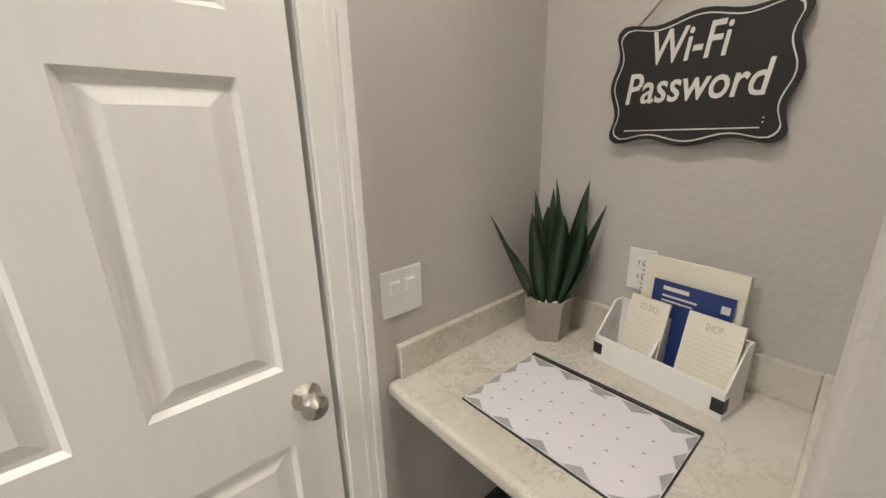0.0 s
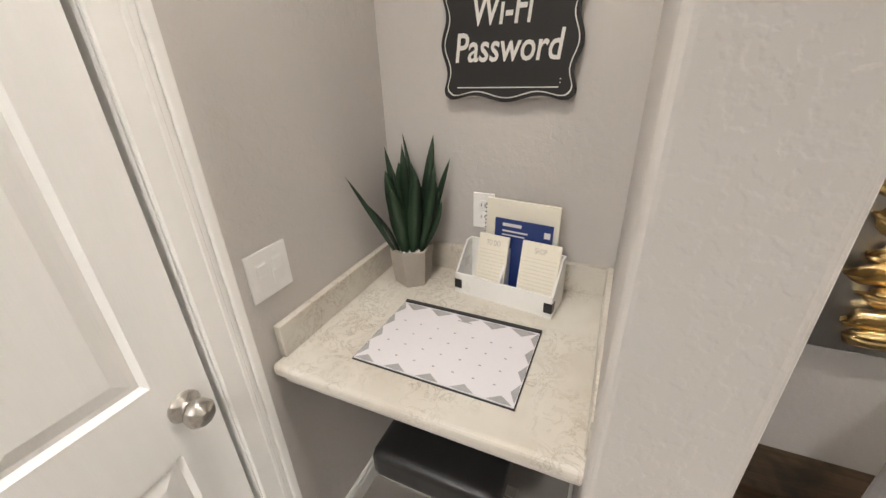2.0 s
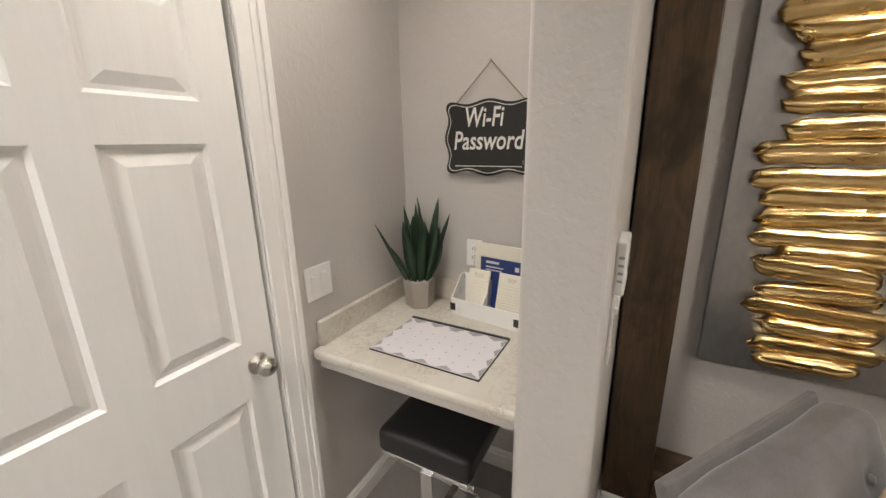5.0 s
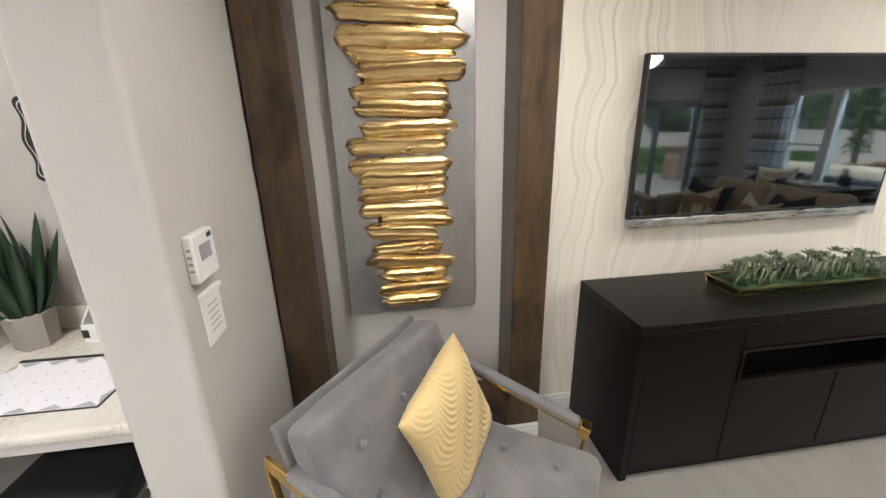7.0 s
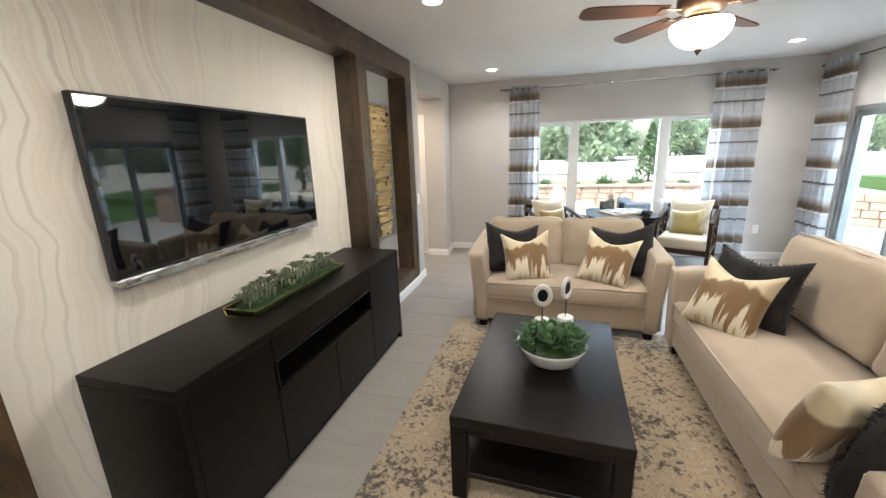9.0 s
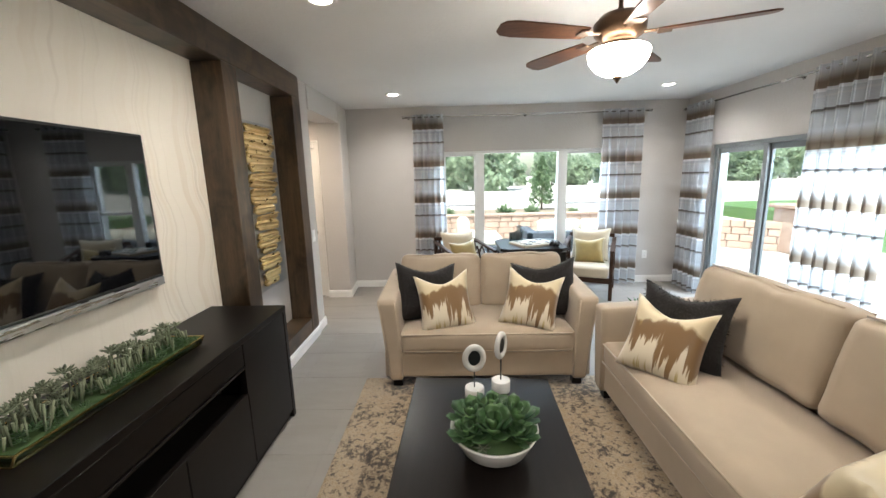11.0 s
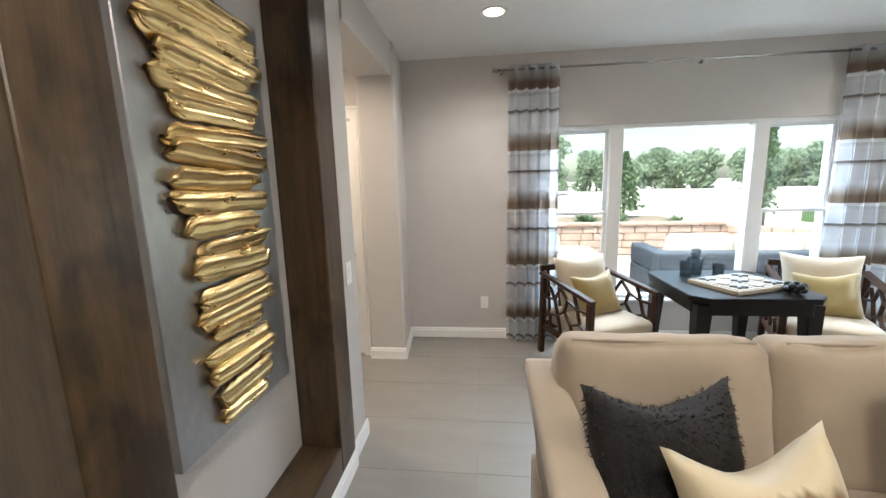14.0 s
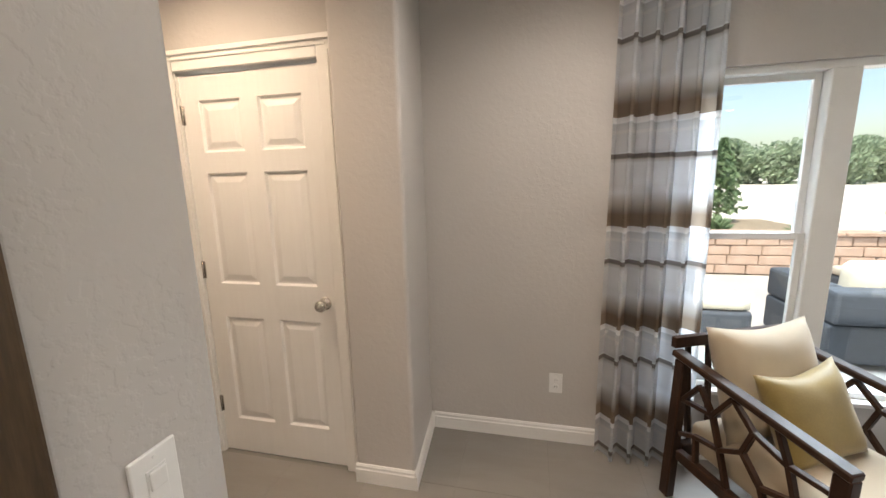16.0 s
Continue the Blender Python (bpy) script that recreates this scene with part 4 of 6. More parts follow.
for i in range(5):
    r = DROP @ Matrix.Rotation(radians(72 * i + 14), 4, "Z")
    q = bmesh.new()
    bar(q, (0.10, 0, -0.185), (0.21, 0, -0.19), 0.03, 0.008, m=r)
    bx(q, (0.18, -0.045, -0.196), (0.25, 0.045, -0.190), 0.003, 1, r)
    arm = part("blade_iron", q, M["bronze"], fan)
    q = bmesh.new()
    tilt = r @ Matrix.Translation((0, 0, -0.187)) @ Matrix.Rotation(radians(11), 4, "X")
    out = [(0.20, 0.05), (0.40, 0.062), (0.60, 0.068), (0.66, 0.058), (0.685, 0.03)]
    ring = out + [(x, -y) for x, y in reversed(out)]
    up = [q.verts.new(tilt @ Vector((x, y, 0.004))) for x, y in ring]
    dn = [q.verts.new(tilt @ Vector((x, y, -0.004))) for x, y in ring]
    q.faces.new(up)
    q.faces.new(dn[::-1])
    for k in range(len(ring)):
        q.faces.new((up[k], dn[k], dn[(k + 1) % len(ring)], up[(k + 1) % len(ring)]))
    bmesh.ops.recalc_face_normals(q, faces=q.faces[:])
    part("blade", q, M["blade"], arm, "walnut fan blade")


# ---------------------------------------------------------------- television wall
tv = thing("television", "large black flat television with a silver lower bar", "television", at=pose(BACK - 0.004, -2.503, 1.078, 0, 0, -90))
q = bmesh.new()
bx(q, (-0.724, -0.050, 0.045), (0.724, -0.020, 0.792), 0.004, 2)
bx(q, (-0.45, -0.020, 0.12), (0.45, -0.003, 0.66), 0.004)
part("body", q, M["black"], tv)
q = bmesh.new()
frame_rect(q, -0.724, 0.047, 0.724, 0.792, 0.012, -0.057, -0.050, 0.002)
part("bezel", q, M["black"], tv)
part("screen", bx(bmesh.new(), (-0.712, -0.0555, 0.060), (0.712, -0.0505, 0.780)), M["screen"], tv, "glossy dark screen glass")
part("sound_bar", bx(bmesh.new(), (-0.724, -0.060, 0.0), (0.724, -0.022, 0.045), 0.006, 2), M["silver"], tv, "brushed silver speaker bar")

con = thing("media_console", "long espresso wood media console with an open slot", "console", at=pose(BACK - 0.004 - BT, -2.612, 0, 0, 0, -90))
W2, DP = 1.033, 0.505
part("top", bx(bmesh.new(), (-W2, -DP, 0.765), (W2, 0, 0.803), 0.004, 2), M["espresso"], con)
for s in (-1, 1):
    part("side_panel", bx(bmesh.new(), (s * W2, -DP + 0.002, 0.0), (s * (W2 - 0.038), -0.001, 0.764), 0.003), M["espresso"], con)
part("back_panel", bx(bmesh.new(), (-W2 + 0.039, -0.014, 0.05), (W2 - 0.039, -0.002, 0.764)), M["espresso"], con)
part("plinth", bx(bmesh.new(), (-W2 + 0.039, -DP + 0.03, 0.0), (W2 - 0.039, -0.015, 0.05)), M["espresso"], con)
SL0, SL1, SB0, SB1 = -0.535, 0.494, 0.474, 0.640
part("shelf", boxes(((SL0 + 0.001, -DP + 0.03, SB0 - 0.022), (SL1 - 0.001, -0.015, SB0 - 0.002)), ((SL0 + 0.001, -DP + 0.03, SB1 + 0.002), (SL1 - 0.001, -0.015, SB1 + 0.02))), M["espresso"], con)
for x0, x1, z0, z1 in ((-W2 + 0.04, SL0 - 0.004, 0.052, 0.762), (SL1 + 0.004, W2 - 0.04, 0.052, 0.762), (SL0, -0.006, 0.052, SB0 - 0.004), (-0.002, SL1, 0.052, SB0 - 0.004), (SL0, SL1, SB1 + 0.004, 0.762)):
    part("door", bx(bmesh.new(), (x0, -DP + 0.004, z0), (x1, -DP + 0.026, z1), 0.003), M["espresso"], con)
q = bmesh.new()
frame_rect(q, SL0, SB0 - 0.002, SL1, SB1 + 0.002, 0.014, -DP - 0.004, -DP + 0.03, 0.002)
part("slot_frame", q, M["espresso"], con)
part("slot_panel", bx(bmesh.new(), (SL0 + 0.014, -DP + 0.20, SB0), (SL1 - 0.014, -DP + 0.21, SB1)), M["slot"], con, "dark recessed slot")


def leaf_blade(bm, base, tip, width, bend, normal, thick=0.004, n=6):
    """A pointed fleshy leaf from base to tip."""
    base, tip, normal = Vector(base), Vector(tip), Vector(normal).normalized()
    ax = tip - base
    side = ax.cross(normal).normalized()
    rows = []
    for i in range(n + 1):
        s = i / n
        w = width * (0.55 + 1.3 * s) * (1 - s ** 2.2) if i < n else 0.0
        c = base + ax * s + normal * bend * math.sin(math.pi * s * 0.8)
        if i == n:
            rows.append([bm.verts.new(c)])
        else:
            rows.append([bm.verts.new(c - side * w / 2), bm.verts.new(c + normal * (-thick)), bm.verts.new(c + side * w / 2), bm.verts.new(c + normal * thick * 0.3)])
    for a, b in zip(rows, rows[1:]):
        for k in range(4):
            f = bm.faces.new((a[k], a[(k + 1) % 4], b[(k + 1) % 4], b[k])) if len(b) == 4 else bm.faces.new((a[k], a[(k + 1) % 4], b[0]))
            f.smooth = True
    return bm


def rosette(bm, c, r, rnd, rings=3, n=7):
    """A succulent rosette of fleshy pointed leaves."""
    c = Vector(c)
    for k in range(rings):
        el = radians(18 + 26 * k)
        rr = r * (1 - 0.22 * k)
        for i in range(n - k):
            a = 2 * math.pi * (i + 0.5 * k) / (n - k) + rnd.uniform(-0.2, 0.2)
            d = Vector((math.cos(a) * math.cos(el), math.sin(a) * math.cos(el), math.sin(el)))
            up = Vector((-math.cos(a) * math.sin(el), -math.sin(a) * math.sin(el), math.cos(el)))
            leaf_blade(bm, c + d * r * 0.06, c + d * rr * rnd.uniform(0.9, 1.1), rr * 0.42, -rr * 0.12, up, rr * 0.07, 5)


rnd = random.Random(5)
tray = thing("succulent_planter", "long mirrored tray of grey-green artificial succulents", "planter", at=pose(1.165, -2.60, 0.803, 0, 0, -90))
q = bmesh.new()
bx(q, (-0.43, -0.085, 0.0), (0.43, 0.085, 0.008), 0.002)
for s in (-1, 1):
    bar(q, (-0.43, s * 0.085, 0.004), (-0.43, s * 0.105, 0.045), 0.008, 0.008, up=(1, 0, 0))
    bar(q, (0.43, s * 0.085, 0.004), (0.43, s * 0.105, 0.045), 0.008, 0.008, up=(1, 0, 0))
    bx(q, (-0.435, s * 0.105 - 0.003, 0.042), (0.435, s * 0.105 + 0.003, 0.047))
    bx(q, (s * 0.432 - 0.003, -0.105, 0.042), (s * 0.432 + 0.003, 0.105, 0.047))
part("tray_frame", q, M["brass"], tray, "thin brass tray rim")
q = bmesh.new()
for s in (-1, 1):
    bar(q, (-0.43, s * 0.094, 0.024), (0.43, s * 0.094, 0.024), 0.036, 0.003, up=(0, 1, 0), bevel=0)
    bar(q, (s * 0.43, -0.09, 0.024), (s * 0.43, 0.09, 0.024), 0.036, 0.003, up=(1, 0, 0), bevel=0)
part("tray_side", q, M["jar"], tray, "mirrored glass tray side")
q = bmesh.new()
soft(q, (-0.415, -0.078, 0.008), (0.415, 0.078, 0.040), 0.012, n=8, wob=0.008)
part("moss", q, M["moss"], tray, "dark green moss")
q = bmesh.new()
for i in range(62):
    rosette(q, (rnd.uniform(-0.40, 0.40), rnd.uniform(-0.03, 0.09), rnd.uniform(0.085, 0.14)), rnd.uniform(0.024, 0.044), rnd, 3, 6)
for i in range(150):
    x, y = rnd.uniform(-0.4, 0.4), rnd.uniform(-0.07, 0.07)
    tube(q, (x, y, 0.03), (x + rnd.uniform(-0.02, 0.02), y + rnd.uniform(-0.02, 0.02), rnd.uniform(0.08, 0.14)), 0.0028, 5, 0.0045)
low = bmesh.new()
for i in range(60):
    rosette(low, (rnd.uniform(-0.40, 0.40), rnd.uniform(-0.085, 0.03), rnd.uniform(0.04, 0.062)), rnd.uniform(0.022, 0.036), rnd, 3, 6)
tagged(part("low_foliage", low, M["succ"], tray, "low dark green succulents"), kind="stuff")
tagged(part("foliage", q, M["succ_grey"], tray, "pale grey-green succulents"), kind="stuff")

# ---------------------------------------------------------------- seating


def couch(name, width, label, category, at, depth=0.94, rise=0.475, tall=0.70):
    """An upholstered two-seat-back sofa, front at local -y."""
    c = thing(name, label, category, at=at)
    w, f, b = width / 2, -depth / 2, depth / 2
    aw = 0.135
    part("base", soft(bmesh.new(), (-w + 0.02, f + 0.03, 0.07), (w - 0.02, b, 0.29), 0.025, n=8), M["linen"], c)
    q = bmesh.new()
    soft(q, (-w + aw + 0.004, f + 0.005, 0.275), (w - aw - 0.004, b - 0.24, 0.455), 0.05, (0, 0.012, 0.028), n=12, wob=0.004, seed=width)
    seat = part("seat_cushion", q, M["linen"], c)
    q = bmesh.new()
    for z in (0.30, 0.432):
        tube(q, (-w + aw + 0.04, f + 0.004, z), (w - aw - 0.04, f + 0.004, z), 0.006, 6)
    part("piping", q, M["linen"], seat)
    for s in (-1, 1):
        q = bmesh.new()
        soft(q, (-aw / 2, f, 0.06), (aw / 2, b - 0.03, tall), 0.022, (0.006, 0, 0.006), n=10)
        for v in q.verts:
            k = max(0, (v.co.z - 0.06) / 0.64)
            v.co.x = v.co.x * (0.75 + 0.35 * k) + s * (w - aw / 2 - 0.045 + 0.05 * k * k)
            v.co.z += (0.02 - 0.05 * (b - v.co.y) / depth) * k
        arm = part("arm", q, M["linen"], c)
        q = bmesh.new()
        for o in (-0.058, 0.058):
            x0, x1 = s * (w - aw / 2 - 0.045) + o * 0.8, s * (w - aw / 2 + 0.003) + o * 1.04
            tube(q, (x0, f + 0.004, 0.09), (x1, f + 0.004, tall - 0.05), 0.005, 6)
        part("piping", q, M["linen"], arm)
    part("backrest", soft(bmesh.new(), (-w + 0.04, b - 0.20, 0.2), (w - 0.04, b, rise + 0.33), 0.05, n=8), M["linen"], c)
    n = 2
    cw = (2 * w - 2 * aw) / n
    for i in range(n):
        x0 = -w + aw - 0.045 + i * (cw + 0.045)
        q = bmesh.new()
        m = Matrix.Translation((0, b - 0.245, rise)) @ Matrix.Rotation(radians(-13), 4, "X")
        soft(q, (x0 + 0.004, -0.115, 0), (x0 + cw + 0.041, 0.085, 0.50), 0.055, (0.006, 0.045, 0.012), n=14, m=m, wob=0.016, seed=i + width)
        cushion = part("back_cushion", q, M["linen"], c)
        q = bmesh.new()
        for yy in (-0.088, 0.060):
            tube(q, (x0 + 0.05, yy, 0.497), (x0 + cw - 0.005, yy, 0.497), 0.006, 6, m=m)
        part("piping", q, M["linen"], cushion)
    for sx in (-1, 1):
        for y in (f + 0.07, b - 0.08):
            part("foot", bx(bmesh.new(), (sx * (w - 0.12) - 0.035, y - 0.035, 0), (sx * (w - 0.12) + 0.035, y + 0.035, 0.075), 0.004), M["espresso_t"], c, "dark wood block foot")
    return c


couch("loveseat", 1.63, "beige linen loveseat with two loose back cushions", "sofa", pose(-0.468, -4.40, 0.011, 0, 0, 180), depth=0.92, rise=0.405, tall=0.735)
couch("sofa", 2.15, "long beige linen sofa with loose back cushions", "sofa", pose(-1.725, -2.85, 0.011, 0, 0, 90))


def ikat_pillow(m):
    p = solid("throw_pillow", pillow(bmesh.new(), 0.44, 0.46, 0.17, chop=0.085, seed=2), M["ikat"], "cream satin pillow with a golden-brown ikat band", "pillow", "ikat throw pillows", at=m)
    return p


def fur_pillow(m, seed):
    bm = bmesh.new()
    pillow(bm, 0.53, 0.48, 0.20, chop=0.07, seed=seed, wob=0.024)
    rr = random.Random(seed)
    base = [(v.co.copy(), v.normal.copy()) for v in bm.verts]
    bm.normal_update()
    faces = [(f.calc_center_median(), f.normal.copy()) for f in bm.faces]
    for c, nrm in faces:
        for _ in range(9):
            d = (nrm + Vector((rr.uniform(-1, 1), rr.uniform(-1.4, 0.2), rr.uniform(-1, 1))) * 0.8).normalized()
            o = c + Vector((rr.uniform(-0.012, 0.012), rr.uniform(-0.012, 0.012), 0)) - nrm * 0.003
            s = d.cross(Vector((rr.random(), rr.random(), rr.random()))).normalized() * 0.0024
            bm.faces.new((bm.verts.new(o - s), bm.verts.new(o + s), bm.verts.new(o + d * rr.uniform(0.010, 0.020))))
    return solid("fur_pillow", bm, M["fur"], "dark brown faux-fur throw pillow", "pillow", "fur throw pillows", at=m)


fur_pillow(pose(0.005, -4.30, 0.685, 70, 6, 200), 1)
ikat_pillow(pose(-0.15, -4.12, 0.655, 66, -4, 192))
fur_pillow(pose(-0.98, -4.33, 0.685, 70, -8, 165), 2)
ikat_pillow(pose(-0.83, -4.12, 0.655, 62, 8, 162))
fur_pillow(pose(-1.60, -3.46, 0.69, 70, 0, 126), 3)
ikat_pillow(pose(-1.44, -3.33, 0.655, 62, 4, 131))
fur_pillow(pose(-1.50, -2.03, 0.68, 74, 0, 24), 4)
ikat_pillow(pose(-1.40, -2.19, 0.655, 68, 3, 18))

rug = solid("area_rug", soft(bmesh.new(), (-2.05, -4.105, 0.0), (0.505, -1.42, 0.011), 0.005, n=4), M["rug"], "beige area rug with distressed brown flecks", "rug")

ct = thing("coffee_table", "espresso wood coffee table with a lower shelf", "coffee table", at=pose(-0.352, -2.695, 0.011, 0, 0, -2.0))
cw, cl = 0.382, 0.59
part("tabletop", bx(bmesh.new(), (-cw, -cl, 0.395), (cw, cl, 0.445), 0.005, 2), M["espresso_t"], ct)
part("apron", boxes(((-cw + 0.02, -cl + 0.02, 0.345), (cw - 0.02, -cl + 0.045, 0.394)), ((-cw + 0.02, cl - 0.045, 0.345), (cw - 0.02, cl - 0.02, 0.394)), ((-cw + 0.02, -cl + 0.046, 0.345), (-cw + 0.045, cl - 0.046, 0.394)), ((cw - 0.045, -cl + 0.046, 0.345), (cw - 0.02, cl - 0.046, 0.394))), M["espresso_t"], ct)
part("shelf", bx(bmesh.new(), (-cw + 0.03, -cl + 0.03, 0.10), (cw - 0.03, cl - 0.03, 0.13), 0.003), M["espresso_t"], ct)
for sx in (-1, 1):
    for sy in (-1, 1):
        part("leg", bx(bmesh.new(), (sx * (cw - 0.002), sy * (cl - 0.002), 0), (sx * (cw - 0.075), sy * (cl - 0.075), 0.394), 0.004, 2), M["espresso_t"], ct)

bowl = thing("succulent_bowl", "white ceramic bowl of green artificial succulents", "plant", at=pose(-0.383, -2.665, 0.456))
part("bowl", lathe(bmesh.new(), [(0.055, 0), (0.075, 0.005), (0.140, 0.045), (0.178, 0.115), (0.184, 0.128), (0.176, 0.128), (0.13, 0.055), (0.05, 0.02)], 36), M["ceramic"], bowl)
part("moss", lathe(bmesh.new(), [(0.155, 0.085), (0.15, 0.10), (0.09, 0.125), (0.01, 0.135)], 20), M["moss"], bowl)
def broad_leaf(bm, base, tip, width, normal, n=6):
    """A broad cupped succulent leaf, widest past its middle, with a small point."""
    base, tip, normal = Vector(base), Vector(tip), Vector(normal).normalized()
    ax = tip - base
    across = ax.cross(normal).normalized()
    ln = ax.length
    rows = []
    for i in range(n + 1):
        s = i / n
        w = width * (0.30 + 0.95 * s ** 0.8) * math.sqrt(max(0.0, 1 - s ** 4)) if i < n else 0.0
        c = base + ax * s + normal * ln * (0.16 * s * s - 0.10 * math.sin(math.pi * s))
        row = [c - across * w / 2 + normal * w * 0.16, c - normal * ln * 0.05, c + across * w / 2 + normal * w * 0.16, c + normal * ln * 0.015]
        rows.append([bm.verts.new(p) for p in row] if i < n else [bm.verts.new(c)])
    for a, b in zip(rows, rows[1:]):
        for k in range(4):
            f = bm.faces.new((a[k], a[(k + 1) % 4], b[(k + 1) % 4], b[k])) if len(b) == 4 else bm.faces.new((a[k], a[(k + 1) % 4], b[0]))
            f.smooth = True


def broad_rosette(bm, c, r, rnd, axis):
    c, axis = Vector(c), Vector(axis).normalized()
    q = Vector((0, 0, 1)).rotation_difference(axis)
    for k, (count, el, size) in enumerate(((7, 12, 1.0), (6, 34, 0.86), (5, 56, 0.66), (4, 74, 0.45))):
        for i in range(count):
            a, e = 2 * math.pi * (i + 0.5 * k) / count + rnd.uniform(-0.18, 0.18), radians(el + rnd.uniform(-6, 6))
            d = q @ Vector((math.cos(a) * math.cos(e), math.sin(a) * math.cos(e), math.sin(e)))
            up = q @ Vector((-math.cos(a) * math.sin(e), -math.sin(a) * math.sin(e), math.cos(e)))
            broad_leaf(bm, c + d * r * 0.05, c + d * r * size * rnd.uniform(0.92, 1.08), r * size * 0.62, up)


heads = [(0.01, 0.075, 0.135, 0.125), (-0.095, -0.01, 0.13, 0.115), (0.095, -0.02, 0.13, 0.115), (0.0, -0.085, 0.125, 0.11), (-0.10, 0.095, 0.12, 0.085), (0.115, 0.085, 0.12, 0.09), (-0.085, -0.105, 0.115, 0.08), (0.095, -0.115, 0.115, 0.075)]
for x, y, z, r in heads:
    q = bmesh.new()
    broad_rosette(q, (x * 0.92, y * 0.92, z + 0.022), r, rnd, (x * 1.6, y * 1.6, 1))
    part("rosette", q, M["succ"], bowl, "broad-leaved green succulent rosette")
for i in range(10):
    a = rnd.uniform(0, 6.28)
    q = bmesh.new()
    rosette(q, (0.145 * math.cos(a), 0.145 * math.sin(a), rnd.uniform(0.11, 0.14)), rnd.uniform(0.025, 0.04), rnd, 3, 6)
    part("rosette", q, M["succ_grey"], bowl, "pale grey-green rosette")


def ring_sculpture(x, y, yaw, h):
    t = thing("ring_sculpture", "white ring on a dark rod with a round white base", "sculpture", "pair of ring sculptures", pose(x, y, 0.456, 0, 0, yaw))
    part("base", lathe(bmesh.new(), [(0.048, 0.03), (0.050, 0.034), (0.050, 0.088), (0.046, 0.092)], 28), M["ceramic"], t, "white round base")
    part("foot", lathe(bmesh.new(), [(0.046, 0), (0.046, 0.03)], 24), M["black"], t)
    part("rod", tube(bmesh.new(), (0, 0, 0.09), (0, 0, h - 0.05), 0.004), M["black"], t)
    q = bmesh.new()
    m = Matrix.Translation((0, 0, h)) @ Matrix.Rotation(radians(90), 4, "X")
    n, k = 36, 10
    rings = []
    for i in range(n):
        a = 2 * math.pi * i / n
        rings.append([q.verts.new(m @ Vector(((0.046 + 0.016 * math.cos(b)) * math.cos(a), (0.058 + 0.018 * math.cos(b)) * math.sin(a), 0.014 * math.sin(b)))) for b in [2 * math.pi * j / k for j in range(k)]])
    for i in range(n):
        for j in range(k):
            f = q.faces.new((rings[i][j], rings[(i + 1) % n][j], rings[(i + 1) % n][(j + 1) % k], rings[i][(j + 1) % k]))
            f.smooth = True
    part("ring", q, M["ceramic"], t, "white oval ring")
    q = bmesh.new()
    lathe(q, [(0.030, -0.006), (0.034, 0), (0.030, 0.006)], 24, m @ Matrix.Diagonal((1, 1.25, 1, 1)))
    part("inset", q, M["black"], t, "dark stone inset")


ring_sculpture(-0.322, -3.035, 8, 0.25)
ring_sculpture(-0.466, -3.105, 58, 0.285)

end = thing("end_table", "small chrome and glass corner end table", "end table", at=pose(-1.88, -4.50, 0))
part("tabletop", bx(bmesh.new(), (-0.2, -0.2, 0.30), (0.2, 0.2, 0.312), 0.002), M["jar"], end, "glass top")
for sx in (-1, 1):
    for sy in (-1, 1):
        part("leg", tube(bmesh.new(), (sx * 0.17, sy * 0.17, 0), (sx * 0.17, sy * 0.17, 0.30), 0.012), M["chrome"], end)
ag = thing("agave_plant", "small spiky green plant in a dark pot", "plant", at=pose(-1.88, -4.46, 0.312))
part("pot", lathe(bmesh.new(), [(0.05, 0), (0.065, 0.07), (0.06, 0.075), (0.05, 0.065)], 20), M["black"], ag)
q = bmesh.new()
for i in range(16):
    a, el = 2.4 * i, radians(30 + 50 * (i / 16))
    d = Vector((math.cos(a) * math.cos(el), math.sin(a) * math.cos(el), math.sin(el)))
    leaf_blade(q, (0, 0, 0.06), Vector((0, 0, 0.06)) + d * rnd.uniform(0.15, 0.21), 0.028, -0.02, d.orthogonal(), 0.004)
part("leaves", q, M["succ"], ag)

# ---------------------------------------------------------------- grey accent chair
ac = thing("accent_chair", "grey tufted velvet lounge chair with a brass frame", "chair", at=pose(0.655, -0.790, 0, 0, 0, -35.6))
HW = 0.36
tilt = Matrix.Translation((0, 0.14, 0.36)) @ Matrix.Rotation(radians(-20), 4, "X")


def dimple(q, spots, depth, axis):
    """Draw the cloth in round each button."""
    for v in q.verts:
        for s in spots:
            d = (v.co - s).length
            v.co += axis * depth * math.exp(-(d / 0.045) ** 2)


TUFTS = [(-0.22 + 0.22 * i, j) for i in range(3) for j in (0, 1)]
spots = [Vector((x, -0.06, 0.17 + 0.18 * j)) for x, j in TUFTS]
q = soft(bmesh.new(), (-HW, -0.05, -0.02), (HW, 0.075, 0.49), 0.035, (0, 0.022, 0.0), n=26, wob=0.006)
dimple(q, spots, 0.024, Vector((0, 1, 0)))
bmesh.ops.transform(q, matrix=tilt, verts=q.verts[:])
back = part("backrest", q, M["velvet"], ac)
for s in spots:
    part("button", lathe(bmesh.new(), [(0.014, -0.004), (0.013, 0.004), (0.006, 0.008)], 12, tilt @ Matrix.Translation(s + Vector((0, 0.004, 0))) @ Matrix.Rotation(radians(90), 4, "X")), M["velvet"], back)
part("back_shell", bx(bmesh.new(), (-HW - 0.004, 0.078, -0.03), (HW + 0.004, 0.105, 0.505), 0.008, 2, m=tilt), M["velvet"], ac, "flat upholstered back panel")
spots = [Vector((x, -0.28 + 0.2 * j, 0.435)) for x, j in TUFTS]
q = soft(bmesh.new(), (-HW, -0.42, 0.29), (HW, 0.20, 0.42), 0.045, (0, 0, 0.02), n=26, wob=0.005)
dimple(q, spots, 0.022, Vector((0, 0, -1)))
seat = part("seat", q, M["velvet"], ac)
